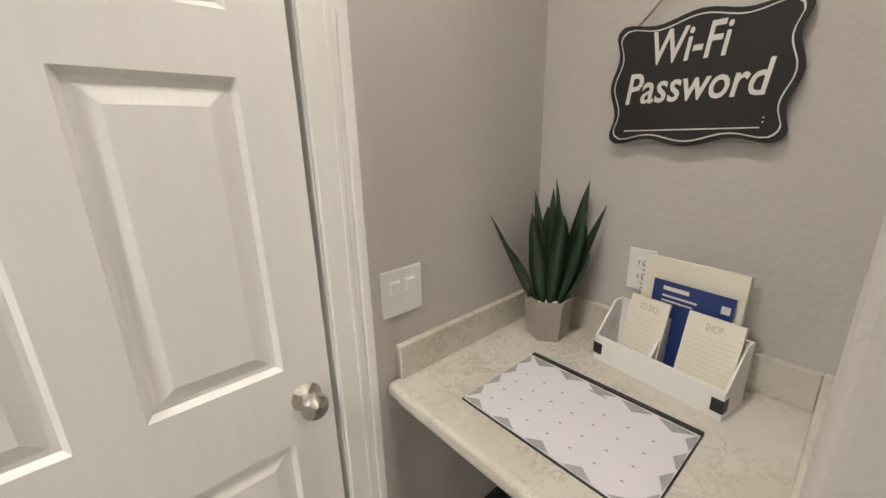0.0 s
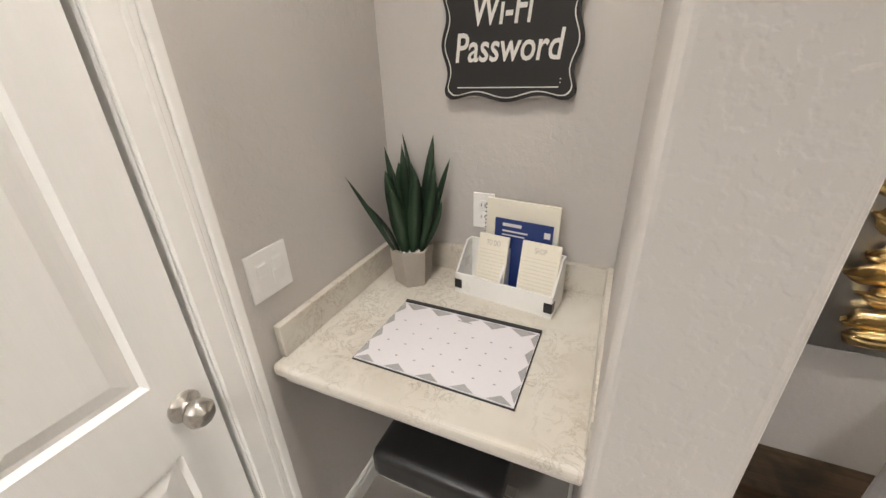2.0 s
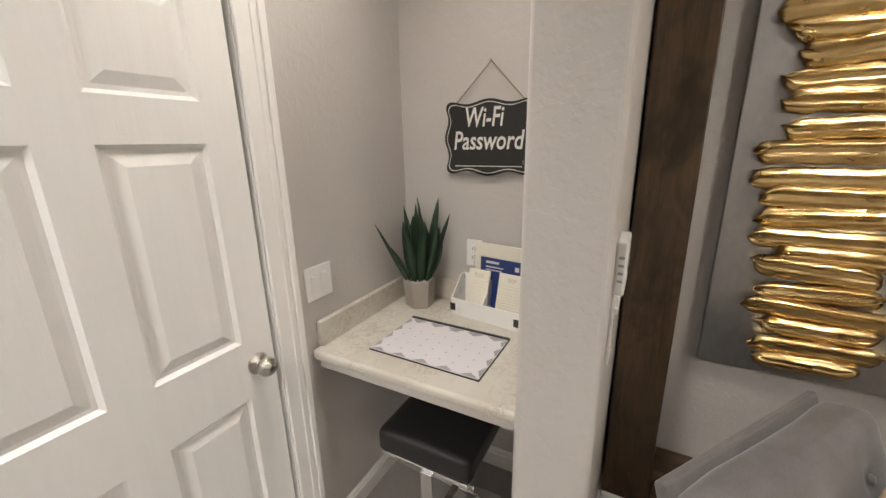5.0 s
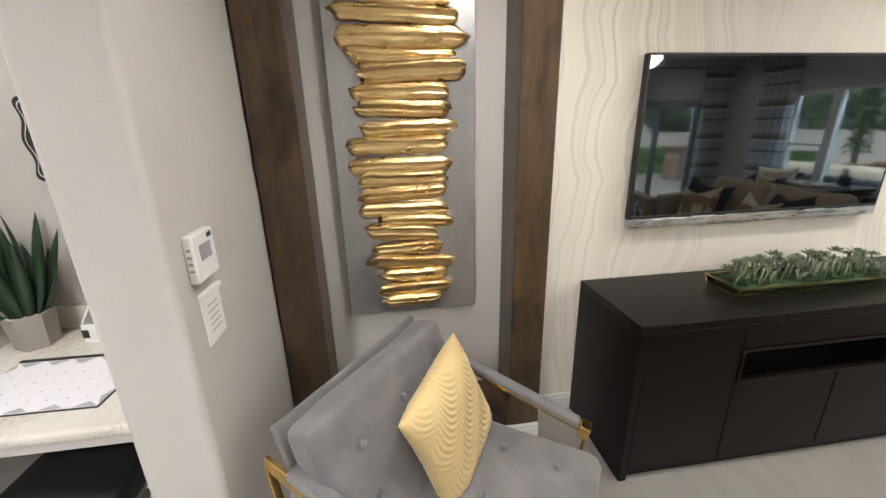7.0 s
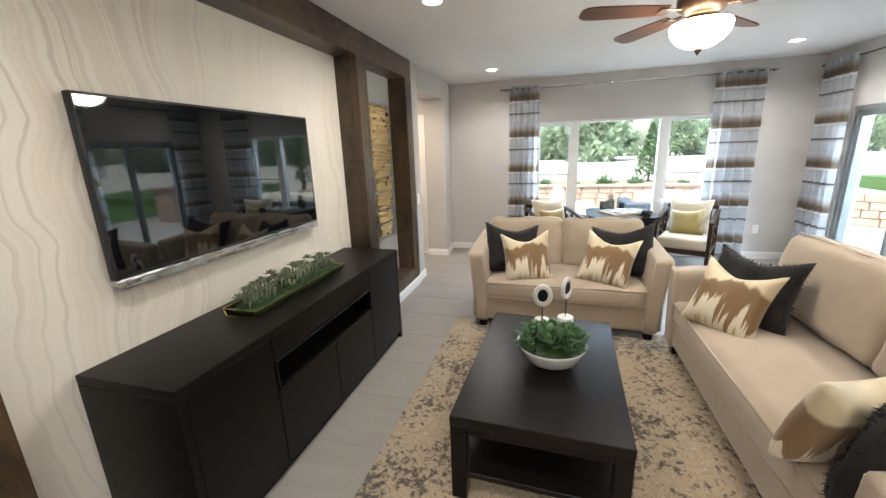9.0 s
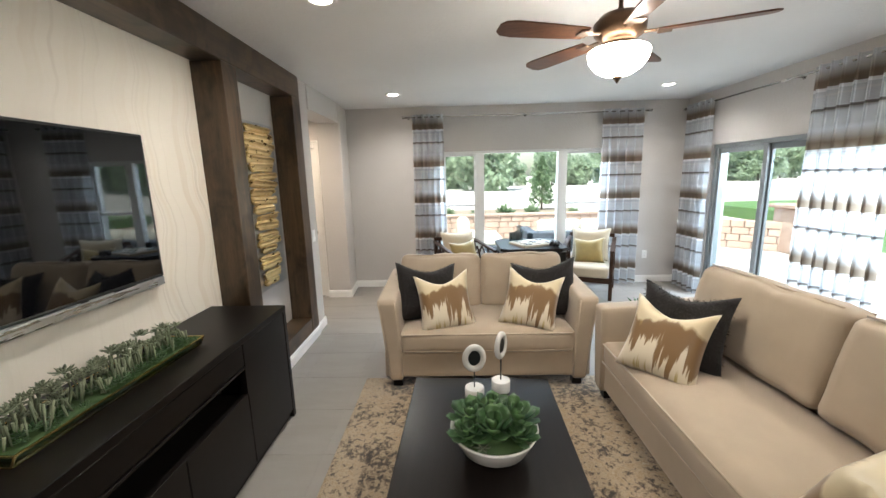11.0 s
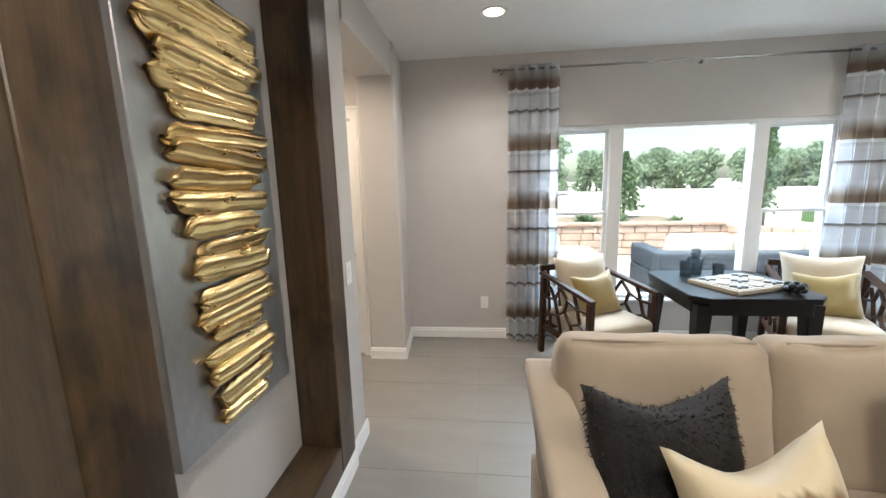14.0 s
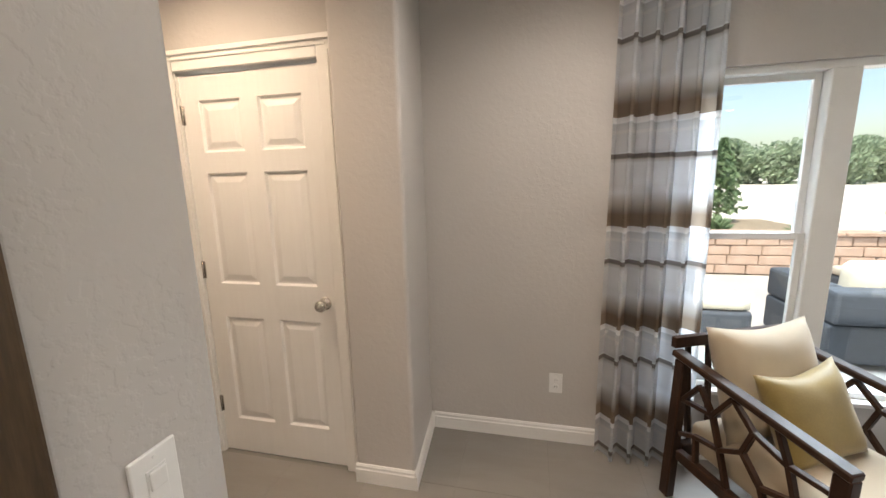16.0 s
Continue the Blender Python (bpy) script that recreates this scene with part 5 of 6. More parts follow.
for s in spots:
    part("button", lathe(bmesh.new(), [(0.014, -0.004), (0.013, 0.004), (0.006, 0.008)], 12, Matrix.Translation(s - Vector((0, 0, 0.012)))), M["velvet"], seat)
for s in (-1, 1):
    x = s * (HW + 0.025)
    q = bmesh.new()
    bar(q, (x, 0.42, 0.695), (x, -0.36, 0.475), 0.014, 0.046, up=(0, 0, 1))
    bar(q, (x, 0.41, 0.675), (x, 0.30, 0.0), 0.025, 0.012, up=(0, 1, 0))
    bar(q, (x, -0.35, 0.465), (x, -0.30, 0.0), 0.025, 0.012, up=(0, 1, 0))
    bar(q, (x, 0.33, 0.27), (x, -0.32, 0.25), 0.02, 0.012, up=(0, 0, 1))
    part("side_frame", q, M["brass"], ac, "polished brass side frame")
    q = bmesh.new()
    bar(q, (x - s * 0.012, 0.33, 0.694), (x - s * 0.012, -0.325, 0.509), 0.050, 0.026, up=(0, 0, 1), bevel=0.006)
    part("arm_pad", q, M["velvet"], ac)
    q = bmesh.new()
    bar(q, (x - s * 0.015, -0.327, 0.4935), (x - s * 0.015, -0.365, 0.4845), 0.052, 0.048, up=(0, 0, 1), bevel=0.002)
    part("arm_cap", q, M["brass"], ac, "brass cap on the arm")
q = bmesh.new()
for y in (-0.28, 0.25):
    bar(q, (-HW - 0.025, y, 0.262), (HW + 0.025, y, 0.262), 0.02, 0.02, up=(0, 0, 1))
part("cross_rail", q, M["brass"], ac)


def wave_pillow(m):
    """A yellow pillow embossed with columns of nested arches along its diagonal."""
    bm = bmesh.new()
    pillow(bm, 0.43, 0.43, 0.15, n=84, wob=0.004, seed=7)
    for v in bm.verts:
        x, y, z = v.co
        a, b = (x + y) * 0.707, (x - y) * 0.707
        k = (b / 0.115 + 50.5) % 1 - 0.5
        ph = math.sin(2 * math.pi * (a - 0.34 * k * k * 0.5) / 0.021)
        edge = max(0, 1 - (max(abs(x), abs(y)) / 0.21) ** 6)
        v.co.z += math.copysign(0.0045, z) * ph * edge * (1 - 0.5 * abs(2 * k) ** 4)
    return solid("throw_pillow", bm, M["yellow"], "pale yellow pillow embossed with wavy ridges", "pillow", at=m)


wave_pillow(pose(0.765, -0.785, 0.600, 74, 0, -36) @ Matrix.Rotation(radians(12), 4, "Z"))

# ---------------------------------------------------------------- lattice chairs and game table


def lattice_chair(m):
    c = thing("lattice_armchair", "dark walnut armchair with lattice sides and cream cushions", "chair", "lattice armchairs by the window", m)
    D, B, A = -0.33, 0.33, 0.30
    for s in (-1, 1):
        x = s * A
        part("leg", bar(bmesh.new(), (x, D + 0.03, 0), (x, D + 0.025, 0.625), 0.045, 0.05, up=(0, 1, 0), bevel=0.005), M["walnut"], c)
        part("leg", bar(bmesh.new(), (x, B - 0.03 + 0.03, 0), (x, B - 0.03, 0.695), 0.045, 0.05, up=(0, 1, 0), bevel=0.005), M["walnut"], c)
        part("arm_rail", bar(bmesh.new(), (x, D, 0.635), (x, B + 0.01, 0.72), 0.055, 0.03, up=(0, 0, 1), bevel=0.006), M["walnut"], c)
        part("side_rail", bar(bmesh.new(), (x, D + 0.05, 0.25), (x, B - 0.05, 0.25), 0.035, 0.05, up=(0, 0, 1), bevel=0.004), M["walnut"], c)
        q = bmesh.new()
        y0, y1, z0, z1 = D + 0.05, B - 0.05, 0.275, 0.63
        P = {k: (y0 + u * (y1 - y0), z0 + v * (z1 - z0 + 0.04 * u)) for k, (u, v) in {
            "a": (0, 0.3), "b": (0.16, 0.42), "c": (0.0, 0.75), "d": (0.22, 0.72), "e": (0.30, 1), "f": (0.36, 0.30), "g": (0.28, 0), "h": (0.50, 0.52), "i": (0.44, 0.80), "j": (0.60, 1), "k": (0.66, 0.36), "l": (0.58, 0), "m": (0.74, 0.68), "n": (0.86, 0.90), "o": (1, 0.62), "p": (0.86, 0.30), "q": (0.84, 0), "r": (1, 0.2)}.items()}
        for e in ("ab", "bd", "cd", "de", "bf", "fg", "fh", "hi", "di", "ij", "hk", "kl", "km", "mj", "mn", "no", "kp", "pq", "pr", "mo"):
            (ya, za), (yb, zb) = P[e[0]], P[e[1]]
            bar(q, (x, ya, za), (x, yb, zb), 0.018, 0.024, up=(1, 0, 0), bevel=0.002)
        part("lattice", q, M["walnut"], c, "walnut lattice side")
    for ya, yb in ((D + 0.01, D + 0.05), (B - 0.05, B - 0.01)):
        part("seat_rail", boxes(((-A + 0.02, ya, 0.22), (A - 0.02, yb, 0.29)), bevel=0.004), M["walnut"], c)
    q = bmesh.new()
    for k in range(5):
        bar(q, (-0.22 + 0.11 * k, B - 0.01, 0.29), (-0.22 + 0.11 * k, B + 0.035, 0.76), 0.022, 0.02, up=(0, 1, 0))
    bar(q, (-A, B + 0.03, 0.755), (A, B + 0.03, 0.755), 0.03, 0.05, up=(0, 0, 1))
    part("back_frame", q, M["walnut"], c)
    part("seat_cushion", soft(bmesh.new(), (-A + 0.03, D - 0.005, 0.285), (A - 0.03, B - 0.06, 0.425), 0.035, (0, 0, 0.02), n=10), M["cream"], c, "cream seat cushion")
    mm = Matrix.Translation((0, B - 0.16, 0.64)) @ Matrix.Rotation(radians(72), 4, "X")
    part("back_cushion", pillow(bmesh.new(), 0.52, 0.48, 0.19, m=mm, seed=3, chop=0.02), M["cream"], c, "cream loose back cushion")
    return c


chair_a = lattice_chair(pose(-0.375, -6.40, 0, 0, 0, -155.8))
copy_thing(chair_a, pose(-2.07, -6.40, 0, 0, 0, 155.8))


def olive_pillow(cx, cy, th):
    r = Matrix.Rotation(radians(th), 4, "Z")
    m = Matrix.Translation((cx, cy, 0)) @ r @ Matrix.Translation((0, 0.00, 0.585)) @ Matrix.Rotation(radians(66), 4, "X") @ Matrix.Rotation(radians(4), 4, "Z")
    return solid("throw_pillow", pillow(bmesh.new(), 0.40, 0.36, 0.14, seed=9, chop=0.03), M["olive"], "olive-gold satin throw pillow on the armchair", "pillow", "olive pillows", at=m)


olive_pillow(-0.375, -6.40, -155.8)
olive_pillow(-2.07, -6.40, 155.8)

gt = thing("game_table", "black square game table with clipped corners", "table", at=pose(-1.21, -6.17, 0))
hw, cc = 0.41, 0.085
ring = [(-hw + cc, -hw), (hw - cc, -hw), (hw, -hw + cc), (hw, hw - cc), (hw - cc, hw), (-hw + cc, hw), (-hw, hw - cc), (-hw, -hw + cc)]


def prism(ring, z0, z1, k=1.0):
    bm = bmesh.new()
    lo, hi = [bm.verts.new((x * k, y * k, z0)) for x, y in ring], [bm.verts.new((x, y, z1)) for x, y in ring]
    bm.faces.new(lo[::-1])
    bm.faces.new(hi)
    for i in range(len(ring)):
        bm.faces.new((lo[i], lo[(i + 1) % len(ring)], hi[(i + 1) % len(ring)], hi[i]))
    bmesh.ops.bevel(bm, geom=bm.edges[:], offset=0.004, segments=2, affect="EDGES")
    return bm


part("tabletop", prism(ring, 0.705, 0.742), M["espresso_t"], gt)
part("apron", prism([(x * 0.93, y * 0.93) for x, y in ring], 0.62, 0.704), M["espresso_t"], gt)
for sx in (-1, 1):
    for sy in (-1, 1):
        q = bmesh.new()
        t = bmesh.new()
        bmesh.ops.create_cube(t, size=1)
        for v in t.verts:
            top = v.co.z > 0
            w = 0.10 if top else 0.055
            o = 0.325 if top else 0.345
            v.co = Vector((sx * o + v.co.x * w, sy * o + v.co.y * w, 0.69 if top else 0))
        bmesh.ops.bevel(t, geom=t.edges[:], offset=0.005, segments=1, affect="EDGES")
        merge(q, t)
        part("leg", q, M["espresso_t"], gt)

gb = thing("game_board", "square wooden game board with pale round pieces", "board game", at=pose(-1.25, -6.09, 0.742, 0, 0, 22) @ Matrix.Diagonal((1.4, 1.25, 1, 1)))
part("board", bx(bmesh.new(), (-0.18, -0.15, 0), (0.18, 0.15, 0.028), 0.003), M["cream"], gb, "pale wooden board")
q = bmesh.new()
for i in range(4):
    bx(q, (-0.165 + 0.11 * i - 0.004, -0.135, 0.028), (-0.165 + 0.11 * i + 0.004, 0.135, 0.034))
    bx(q, (-0.165, -0.135 + 0.09 * i - 0.004, 0.028), (0.165, -0.135 + 0.09 * i + 0.004, 0.033))
part("grid", q, M["ceramic"], gb)
for i in range(3):
    for j in range(3):
        cx, cy = -0.11 + 0.11 * i, -0.09 + 0.09 * j
        if (i + j) % 2:
            part("piece", lathe(bmesh.new(), [(0.032, 0.029), (0.036, 0.036), (0.032, 0.044), (0.02, 0.044), (0.018, 0.032)], 18, Matrix.Translation((cx, cy, 0))), M["ceramic"], gb, "white ring piece")
        else:
            q = bmesh.new()
            for a in (45, -45):
                bx(q, (-0.038, -0.008, 0.029), (0.038, 0.008, 0.043 + (a > 0) * 0.001), 0.002, 1, Matrix.Translation((cx, cy, 0)) @ Matrix.Rotation(radians(a), 4, "Z"))
            part("piece", q, M["alu"], gb, "grey cross piece")


def tumbler(x, y, r, h, lid):
    t = thing("glass_jar", "smoked grey glass on the game table", "glass", "smoked glasses", pose(x, y, 0.742))
    part("glass", lathe(bmesh.new(), [(r * 0.8, 0), (r * 0.85, 0.004), (r, h), (r * 0.94, h), (r * 0.78, 0.01), (0.002, 0.009)], 24), M["jar"], t)
    if lid:
        part("stopper", lathe(bmesh.new(), [(r * 0.5, h), (r * 0.45, h + 0.03), (r * 0.6, h + 0.04), (r * 0.6, h + 0.075), (r * 0.3, h + 0.08)], 20), M["jar"], t)


tumbler(-1.02, -6.35, 0.045, 0.12, False)
tumbler(-1.12, -6.42, 0.055, 0.13, True)
tumbler(-1.26, -6.36, 0.042, 0.10, False)
orn = thing("knot_ornament", "small black beaded knot ornament", "ornament", at=pose(-1.47, -5.90, 0.742))
q = bmesh.new()
for i in range(11):
    a = 2 * math.pi * i / 11
    t = bmesh.new()
    bmesh.ops.create_icosphere(t, subdivisions=2, radius=0.024)
    for f in t.faces:
        f.smooth = True
    merge(q, t, Matrix.Translation((0.042 * math.cos(a), 0.042 * math.sin(a), 0.028 + 0.022 * (i % 2))))
part("beads", q, M["black"], orn)


# ---------------------------------------------------------------- desk alcove
CZ = 0.855
CFX = 0.605
COUNTER_END = PIN - 0.021
ctr = thing("desk_counter", "marbled cream quartz desk counter with low backsplash", "counter", at=pose(CFX, COUNTER_END, 0))
q = bmesh.new()
bx(q, (0, 0.001, CZ - 0.038), (ALC - CFX - 0.001, NORTH - COUNTER_END - 0.001, CZ), 0.014, 4)
part("worktop", q, M["quartz"], ctr)
L, Wd = NORTH - COUNTER_END, ALC - CFX
part("backsplash", bx(bmesh.new(), (0.035, L - 0.023, CZ + 0.0005), (Wd - 0.001, L - 0.001, CZ + 0.095), 0.003, 2), M["quartz"], ctr)
part("backsplash", bx(bmesh.new(), (Wd - 0.022, 0.024, CZ + 0.0005), (Wd - 0.001, L - 0.0235, CZ + 0.095), 0.003, 2), M["quartz"], ctr)
part("backsplash", bx(bmesh.new(), (0.035, 0.001, CZ + 0.0005), (Wd - 0.001, 0.0235, CZ + 0.095), 0.003, 2), M["quartz"], ctr)
part("support_rail", boxes(((0.035, 0.001, CZ - 0.085), (0.055, L - 0.001, CZ - 0.0385)), ((0.056, L - 0.02, CZ - 0.085), (Wd - 0.001, L - 0.001, CZ - 0.0385)), ((0.056, 0.001, CZ - 0.085), (Wd - 0.001, 0.02, CZ - 0.0385))), M["wall"], ctr, "painted grey rail under the counter")

dp = thing("desk_planner", "desk pad planner with grey checked border and black binding", "planner", at=pose(0.84, 0.437, CZ, 0, 0, -90.8))
PW, PD = 0.208, 0.140
part("backing", bx(bmesh.new(), (-PW - 0.003, -PD - 0.003, 0.0), (PW + 0.003, PD + 0.004, 0.004)), M["black"], dp)
part("sheet", bx(bmesh.new(), (-PW, -PD, 0.004), (PW, PD - 0.008, 0.0065)), M["sheet"], dp, "printed planner sheet")
part("binding", bx(bmesh.new(), (-PW - 0.003, PD - 0.010, 0.004), (PW + 0.003, PD + 0.005, 0.010), 0.002), M["black"], dp, "black binding strip")
q = bmesh.new()


def flat(bm, pts, z):
    vs = [bm.verts.new((x, y, z)) for x, y in pts]
    f = bm.faces.new(vs)
    f.normal_update()
    if f.normal.z < 0:
        f.normal_flip()


def clipped(bm, cx, cy, a, b, z):
    """A lozenge kept within the sheet."""
    pts = [(max(-PW, min(PW, x)), max(-PD, min(PD - 0.012, y))) for x, y in ((cx - a, cy), (cx, cy - b), (cx + a, cy), (cx, cy + b))]
    flat(bm, pts, z)


for i in range(5):
    clipped(q, -PW + 0.045 + 0.082 * i, PD - 0.016, 0.036, 0.026, 0.0069)
    clipped(q, -PW + 0.03 + 0.088 * i, -PD + 0.002, 0.030, 0.020, 0.0069)
for i in range(4):
    clipped(q, -PW + 0.002, -PD + 0.04 + 0.066 * i, 0.016, 0.030, 0.0069)
    clipped(q, PW - 0.002, -PD + 0.04 + 0.066 * i, 0.016, 0.030, 0.0069)
part("border_print", q, M["greyink"], dp, "grey checked border")
q = bmesh.new()
for i in range(7):
    for j in range(4):
        x, y = -0.165 + 0.052 * i, -0.095 + 0.046 * j
        bx(q, (x, y, 0.0066), (x + 0.006, y + 0.004, 0.0070))
bx(q, (-0.02, PD - 0.040, 0.0066), (0.022, PD - 0.036, 0.0071))
tagged(part("date_print", q, M["greyink"], dp), kind="stuff")

og = thing("desk_organizer", "white two-slot desk organizer with black corner tabs", "organizer", at=pose(1.125, 0.362, CZ, 0, 0, -98.0))
OW, OF, OB = 0.158, -0.052, 0.060
part("base", bx(bmesh.new(), (-OW, OF, 0), (OW, OB, 0.006)), M["plate"], og)
part("front_panel", bx(bmesh.new(), (-OW, OF, 0.006), (OW, OF + 0.006, 0.072), 0.001), M["plate"], og)
part("back_panel", bx(bmesh.new(), (-OW, OB - 0.006, 0.006), (OW, OB, 0.155), 0.001), M["plate"], og)


def side(x0, x1):
    bm = bmesh.new()
    prof = [(OF + 0.006, 0.006), (OB - 0.006, 0.006), (OB - 0.006, 0.155), (OB - 0.035, 0.155), (OF + 0.006, 0.072)]
    a, b = [bm.verts.new((x0, y, z)) for y, z in prof], [bm.verts.new((x1, y, z)) for y, z in prof]
    bm.faces.new(a)
    bm.faces.new(b[::-1])
    for i in range(5):
        bm.faces.new((a[i], b[i], b[(i + 1) % 5], a[(i + 1) % 5]))
    bmesh.ops.recalc_face_normals(bm, faces=bm.faces[:])
    return bm


for x0, x1 in ((-OW, -OW + 0.006), (OW - 0.006, OW), (-0.012, -0.006)):
    part("side_panel", side(x0, x1), M["plate"], og)
for s in (-1, 1):
    q = bmesh.new()
    bx(q, (s * (OW + 0.0012), OF - 0.0012, 0.018), (s * (OW - 0.024), OF + 0.0002, 0.050))
    bx(q, (s * (OW + 0.0012), OF, 0.018), (s * (OW - 0.0002), OF + 0.022, 0.050))
    part("corner_tab", q, M["black"], og, "black corner tab")


def in_organizer(x, y, z, tilt):
    return pose(1.125, 0.362, CZ, 0, 0, -98.0) @ Matrix.Translation((x, y, z)) @ Matrix.Rotation(radians(-tilt), 4, "X")


nb = thing("spiral_notebook", "white spiral notebook standing in the organizer", "notebook", at=in_organizer(0.005, 0.040, 0.014, 4))
part("page_block", bx(bmesh.new(), (-0.105, -0.006, 0), (0.125, 0.006, 0.285), 0.001), M["pad"], nb)
q = bmesh.new()
for i in range(14):
    lathe(q, [(0.005, -0.001), (0.0062, 0), (0.005, 0.001)], 8, Matrix.Translation((-0.106, 0, 0.10 + 0.0125 * i)))
part("spiral", q, M["black"], nb, "black wire spiral")
cd = thing("navy_card", "navy blue printed card behind the notepads", "card", at=in_organizer(0.022, 0.021, 0.012, 4))
part("card", bx(bmesh.new(), (-0.085, -0.001, 0), (0.095, 0.001, 0.235)), M["blue"], cd)
q = bmesh.new()
for z, x0, x1, h in ((0.212, -0.060, 0.000, 0.010), (0.195, -0.060, 0.020, 0.005), (0.183, -0.060, 0.012, 0.004)):
    bx(q, (x0, -0.0016, z), (x1, -0.0010, z + h))
bx(q, (0.070, -0.0016, 0.195), (0.088, -0.0010, 0.213))
part("print", q, M["print"], cd, "white print bars")


def notepad(x, text, w, h, label):
    t = thing("notepad", label, "notepad", "small notepads", in_organizer(x, -0.034, 0.008, 14))
    part("page_block", bx(bmesh.new(), (-w / 2, -0.004, 0), (w / 2, 0.004, h), 0.0008), M["pad"], t)
    q = words(text, 0.020, 0.0003)
    bmesh.ops.transform(q, matrix=Matrix.Translation((0, -0.0046, h - 0.032)) @ Matrix.Rotation(radians(90), 4, "X") @ Matrix.Diagonal((0.7, 1.2, 1, 1)), verts=q.verts[:])
    part("heading", q, M["ink"], t, "printed heading")
    q = bmesh.new()
    for i in range(11):
        z = h - 0.048 - 0.0115 * i
        if z > 0.01:
            bx(q, (-w / 2 + 0.008, -0.0044, z), (w / 2 - 0.008, -0.0040, z + 0.0008))
    part("lines", q, M["ink"], t)


notepad(-0.052, "TO DO", 0.098, 0.195, "cream lined notepad headed to do")
notepad(0.096, "SHOP", 0.115, 0.198, "cream lined notepad headed shop")

# potted sansevieria
sv = thing("sansevieria_plant", "dark green snake plant in a grey concrete pot", "plant", at=pose(1.115, 0.690, CZ, 0, 0, 5))
q = bmesh.new()
lathe(q, [(0.057, 0), (0.061, 0.004), (0.073, 0.125), (0.071, 0.130), (0.062, 0.130), (0.058, 0.112), (0.002, 0.112)], 6, smooth=False)
part("pot", q, M["concrete"], sv)
q = bmesh.new()
for i in range(40):
    t = bmesh.new()
    bmesh.ops.create_icosphere(t, subdivisions=1, radius=rnd.uniform(0.005, 0.008))
    a, r = rnd.uniform(0, 6.28), rnd.uniform(0.0, 0.045)
    merge(q, t, Matrix.Translation((r * math.cos(a), r * math.sin(a), 0.116)))
part("pebbles", q, M["print"], sv, "white pebbles")
TIPS = [(-0.15, 0.125, 0.40, 0.016), (0.085, 0.06, 0.485, 0.030), (0.08, -0.12, 0.41, 0.022), (0.10, -0.055, 0.475, 0.036), (-0.08, 0.125, 0.30, 0.024), (0.05, 0.03, 0.46, 0.032), (0.06, 0.10, 0.44, 0.030), (0.01, 0.06, 0.40, 0.030)]
for i in range(13):
    a = i * 2.4
    TIPS.append((0.02 + 0.075 * math.cos(a) + rnd.uniform(-0.02, 0.02), 0.085 * math.sin(a) + rnd.uniform(-0.02, 0.02), rnd.uniform(0.26, 0.42), rnd.uniform(0.038, 0.054)))
for i, (tx, ty, tz, w) in enumerate(TIPS):
    q = bmesh.new()
    b0 = Vector((tx * 0.28, ty * 0.28, 0.112))
    leaf_blade(q, b0, (tx, ty, tz), w * 1.15, -0.02 - 0.015 * math.sin(i * 1.7), (-0.8, 0.5 * math.sin(i * 2.1), 0.25 + 0.3 * math.cos(i * 1.3)), 0.003, 9)
    part("leaf", q, M["sans"], sv)

# hanging sign
SW, SH = 0.375, 0.285
sg = thing("hanging_sign", "black scalloped Wi-Fi password sign hung on twine", "sign", at=pose(ALC - 0.004, 0.4165, 1.572, 0, 0, -90))


def sign_outline(k):
    w, h, pts = SW / 2 - k, SH / 2 - k, []
    n = 20
    for side_i in range(4):
        for i in range(n):
            u = 2 * i / n - 1
            wave = 0.0085 * math.cos(u * math.pi * 2.0) * (1 - u ** 6)
            if side_i == 0:
                pts.append((u * w, -h - wave + 0.004))
            elif side_i == 1:
                pts.append((w + wave - 0.004, u * h))
            elif side_i == 2:
                pts.append((-u * w, h + wave - 0.004))
            else:
                pts.append((-w - wave + 0.004, -u * h))
    out = []
    for x, z in pts:
        dx, dz = max(0, abs(x) - (w - 0.03)), max(0, abs(z) - (h - 0.03))
        if dx > 0 and dz > 0:
            s = 0.03 / max(0.03, math.hypot(dx, dz))
            x, z = math.copysign(w - 0.03 + dx * s, x), math.copysign(h - 0.03 + dz * s, z)
        out.append((x, z))
    return out


q = bmesh.new()
o = sign_outline(0)
fr_, bk_ = [q.verts.new((x, -0.022, z)) for x, z in o], [q.verts.new((x, -0.008, z)) for x, z in o]
q.faces.new(fr_)
q.faces.new(bk_[::-1])
for i in range(len(o)):
    q.faces.new((fr_[i], bk_[i], bk_[(i + 1) % len(o)], fr_[(i + 1) % len(o)]))
bmesh.ops.recalc_face_normals(q, faces=q.faces[:])
part("board", q, M["sign"], sg, "matt black scalloped board")
q = bmesh.new()
i1, i2 = sign_outline(0.010), sign_outline(0.0128)
a_, b_ = [q.verts.new((x, -0.0226, z)) for x, z in i1], [q.verts.new((x, -0.0226, z)) for x, z in i2]
for i in range(len(i1)):
    q.faces.new((a_[i], a_[(i + 1) % len(i1)], b_[(i + 1) % len(i1)], b_[i]))
part("border", q, M["print"], sg, "thin white painted border")
for text, x, z, size, sx in (("Wi-Fi", -0.022, 0.045, 0.090, 0.80), ("Password", -0.006, -0.042, 0.088, 0.86)):
    q = words(text, size, 0.0004, 0.16)
    bmesh.ops.transform(q, matrix=Matrix.Translation((x, -0.0226, z)) @ Matrix.Rotation(radians(90), 4, "X") @ Matrix.Diagonal((sx, 1.15, 1, 1)), verts=q.verts[:])
    part("lettering", q, M["print"], sg, "white painted lettering")
q = bmesh.new()
bx(q, (-0.145, -0.0229, -0.110), (0.140, -0.0221, -0.1072))
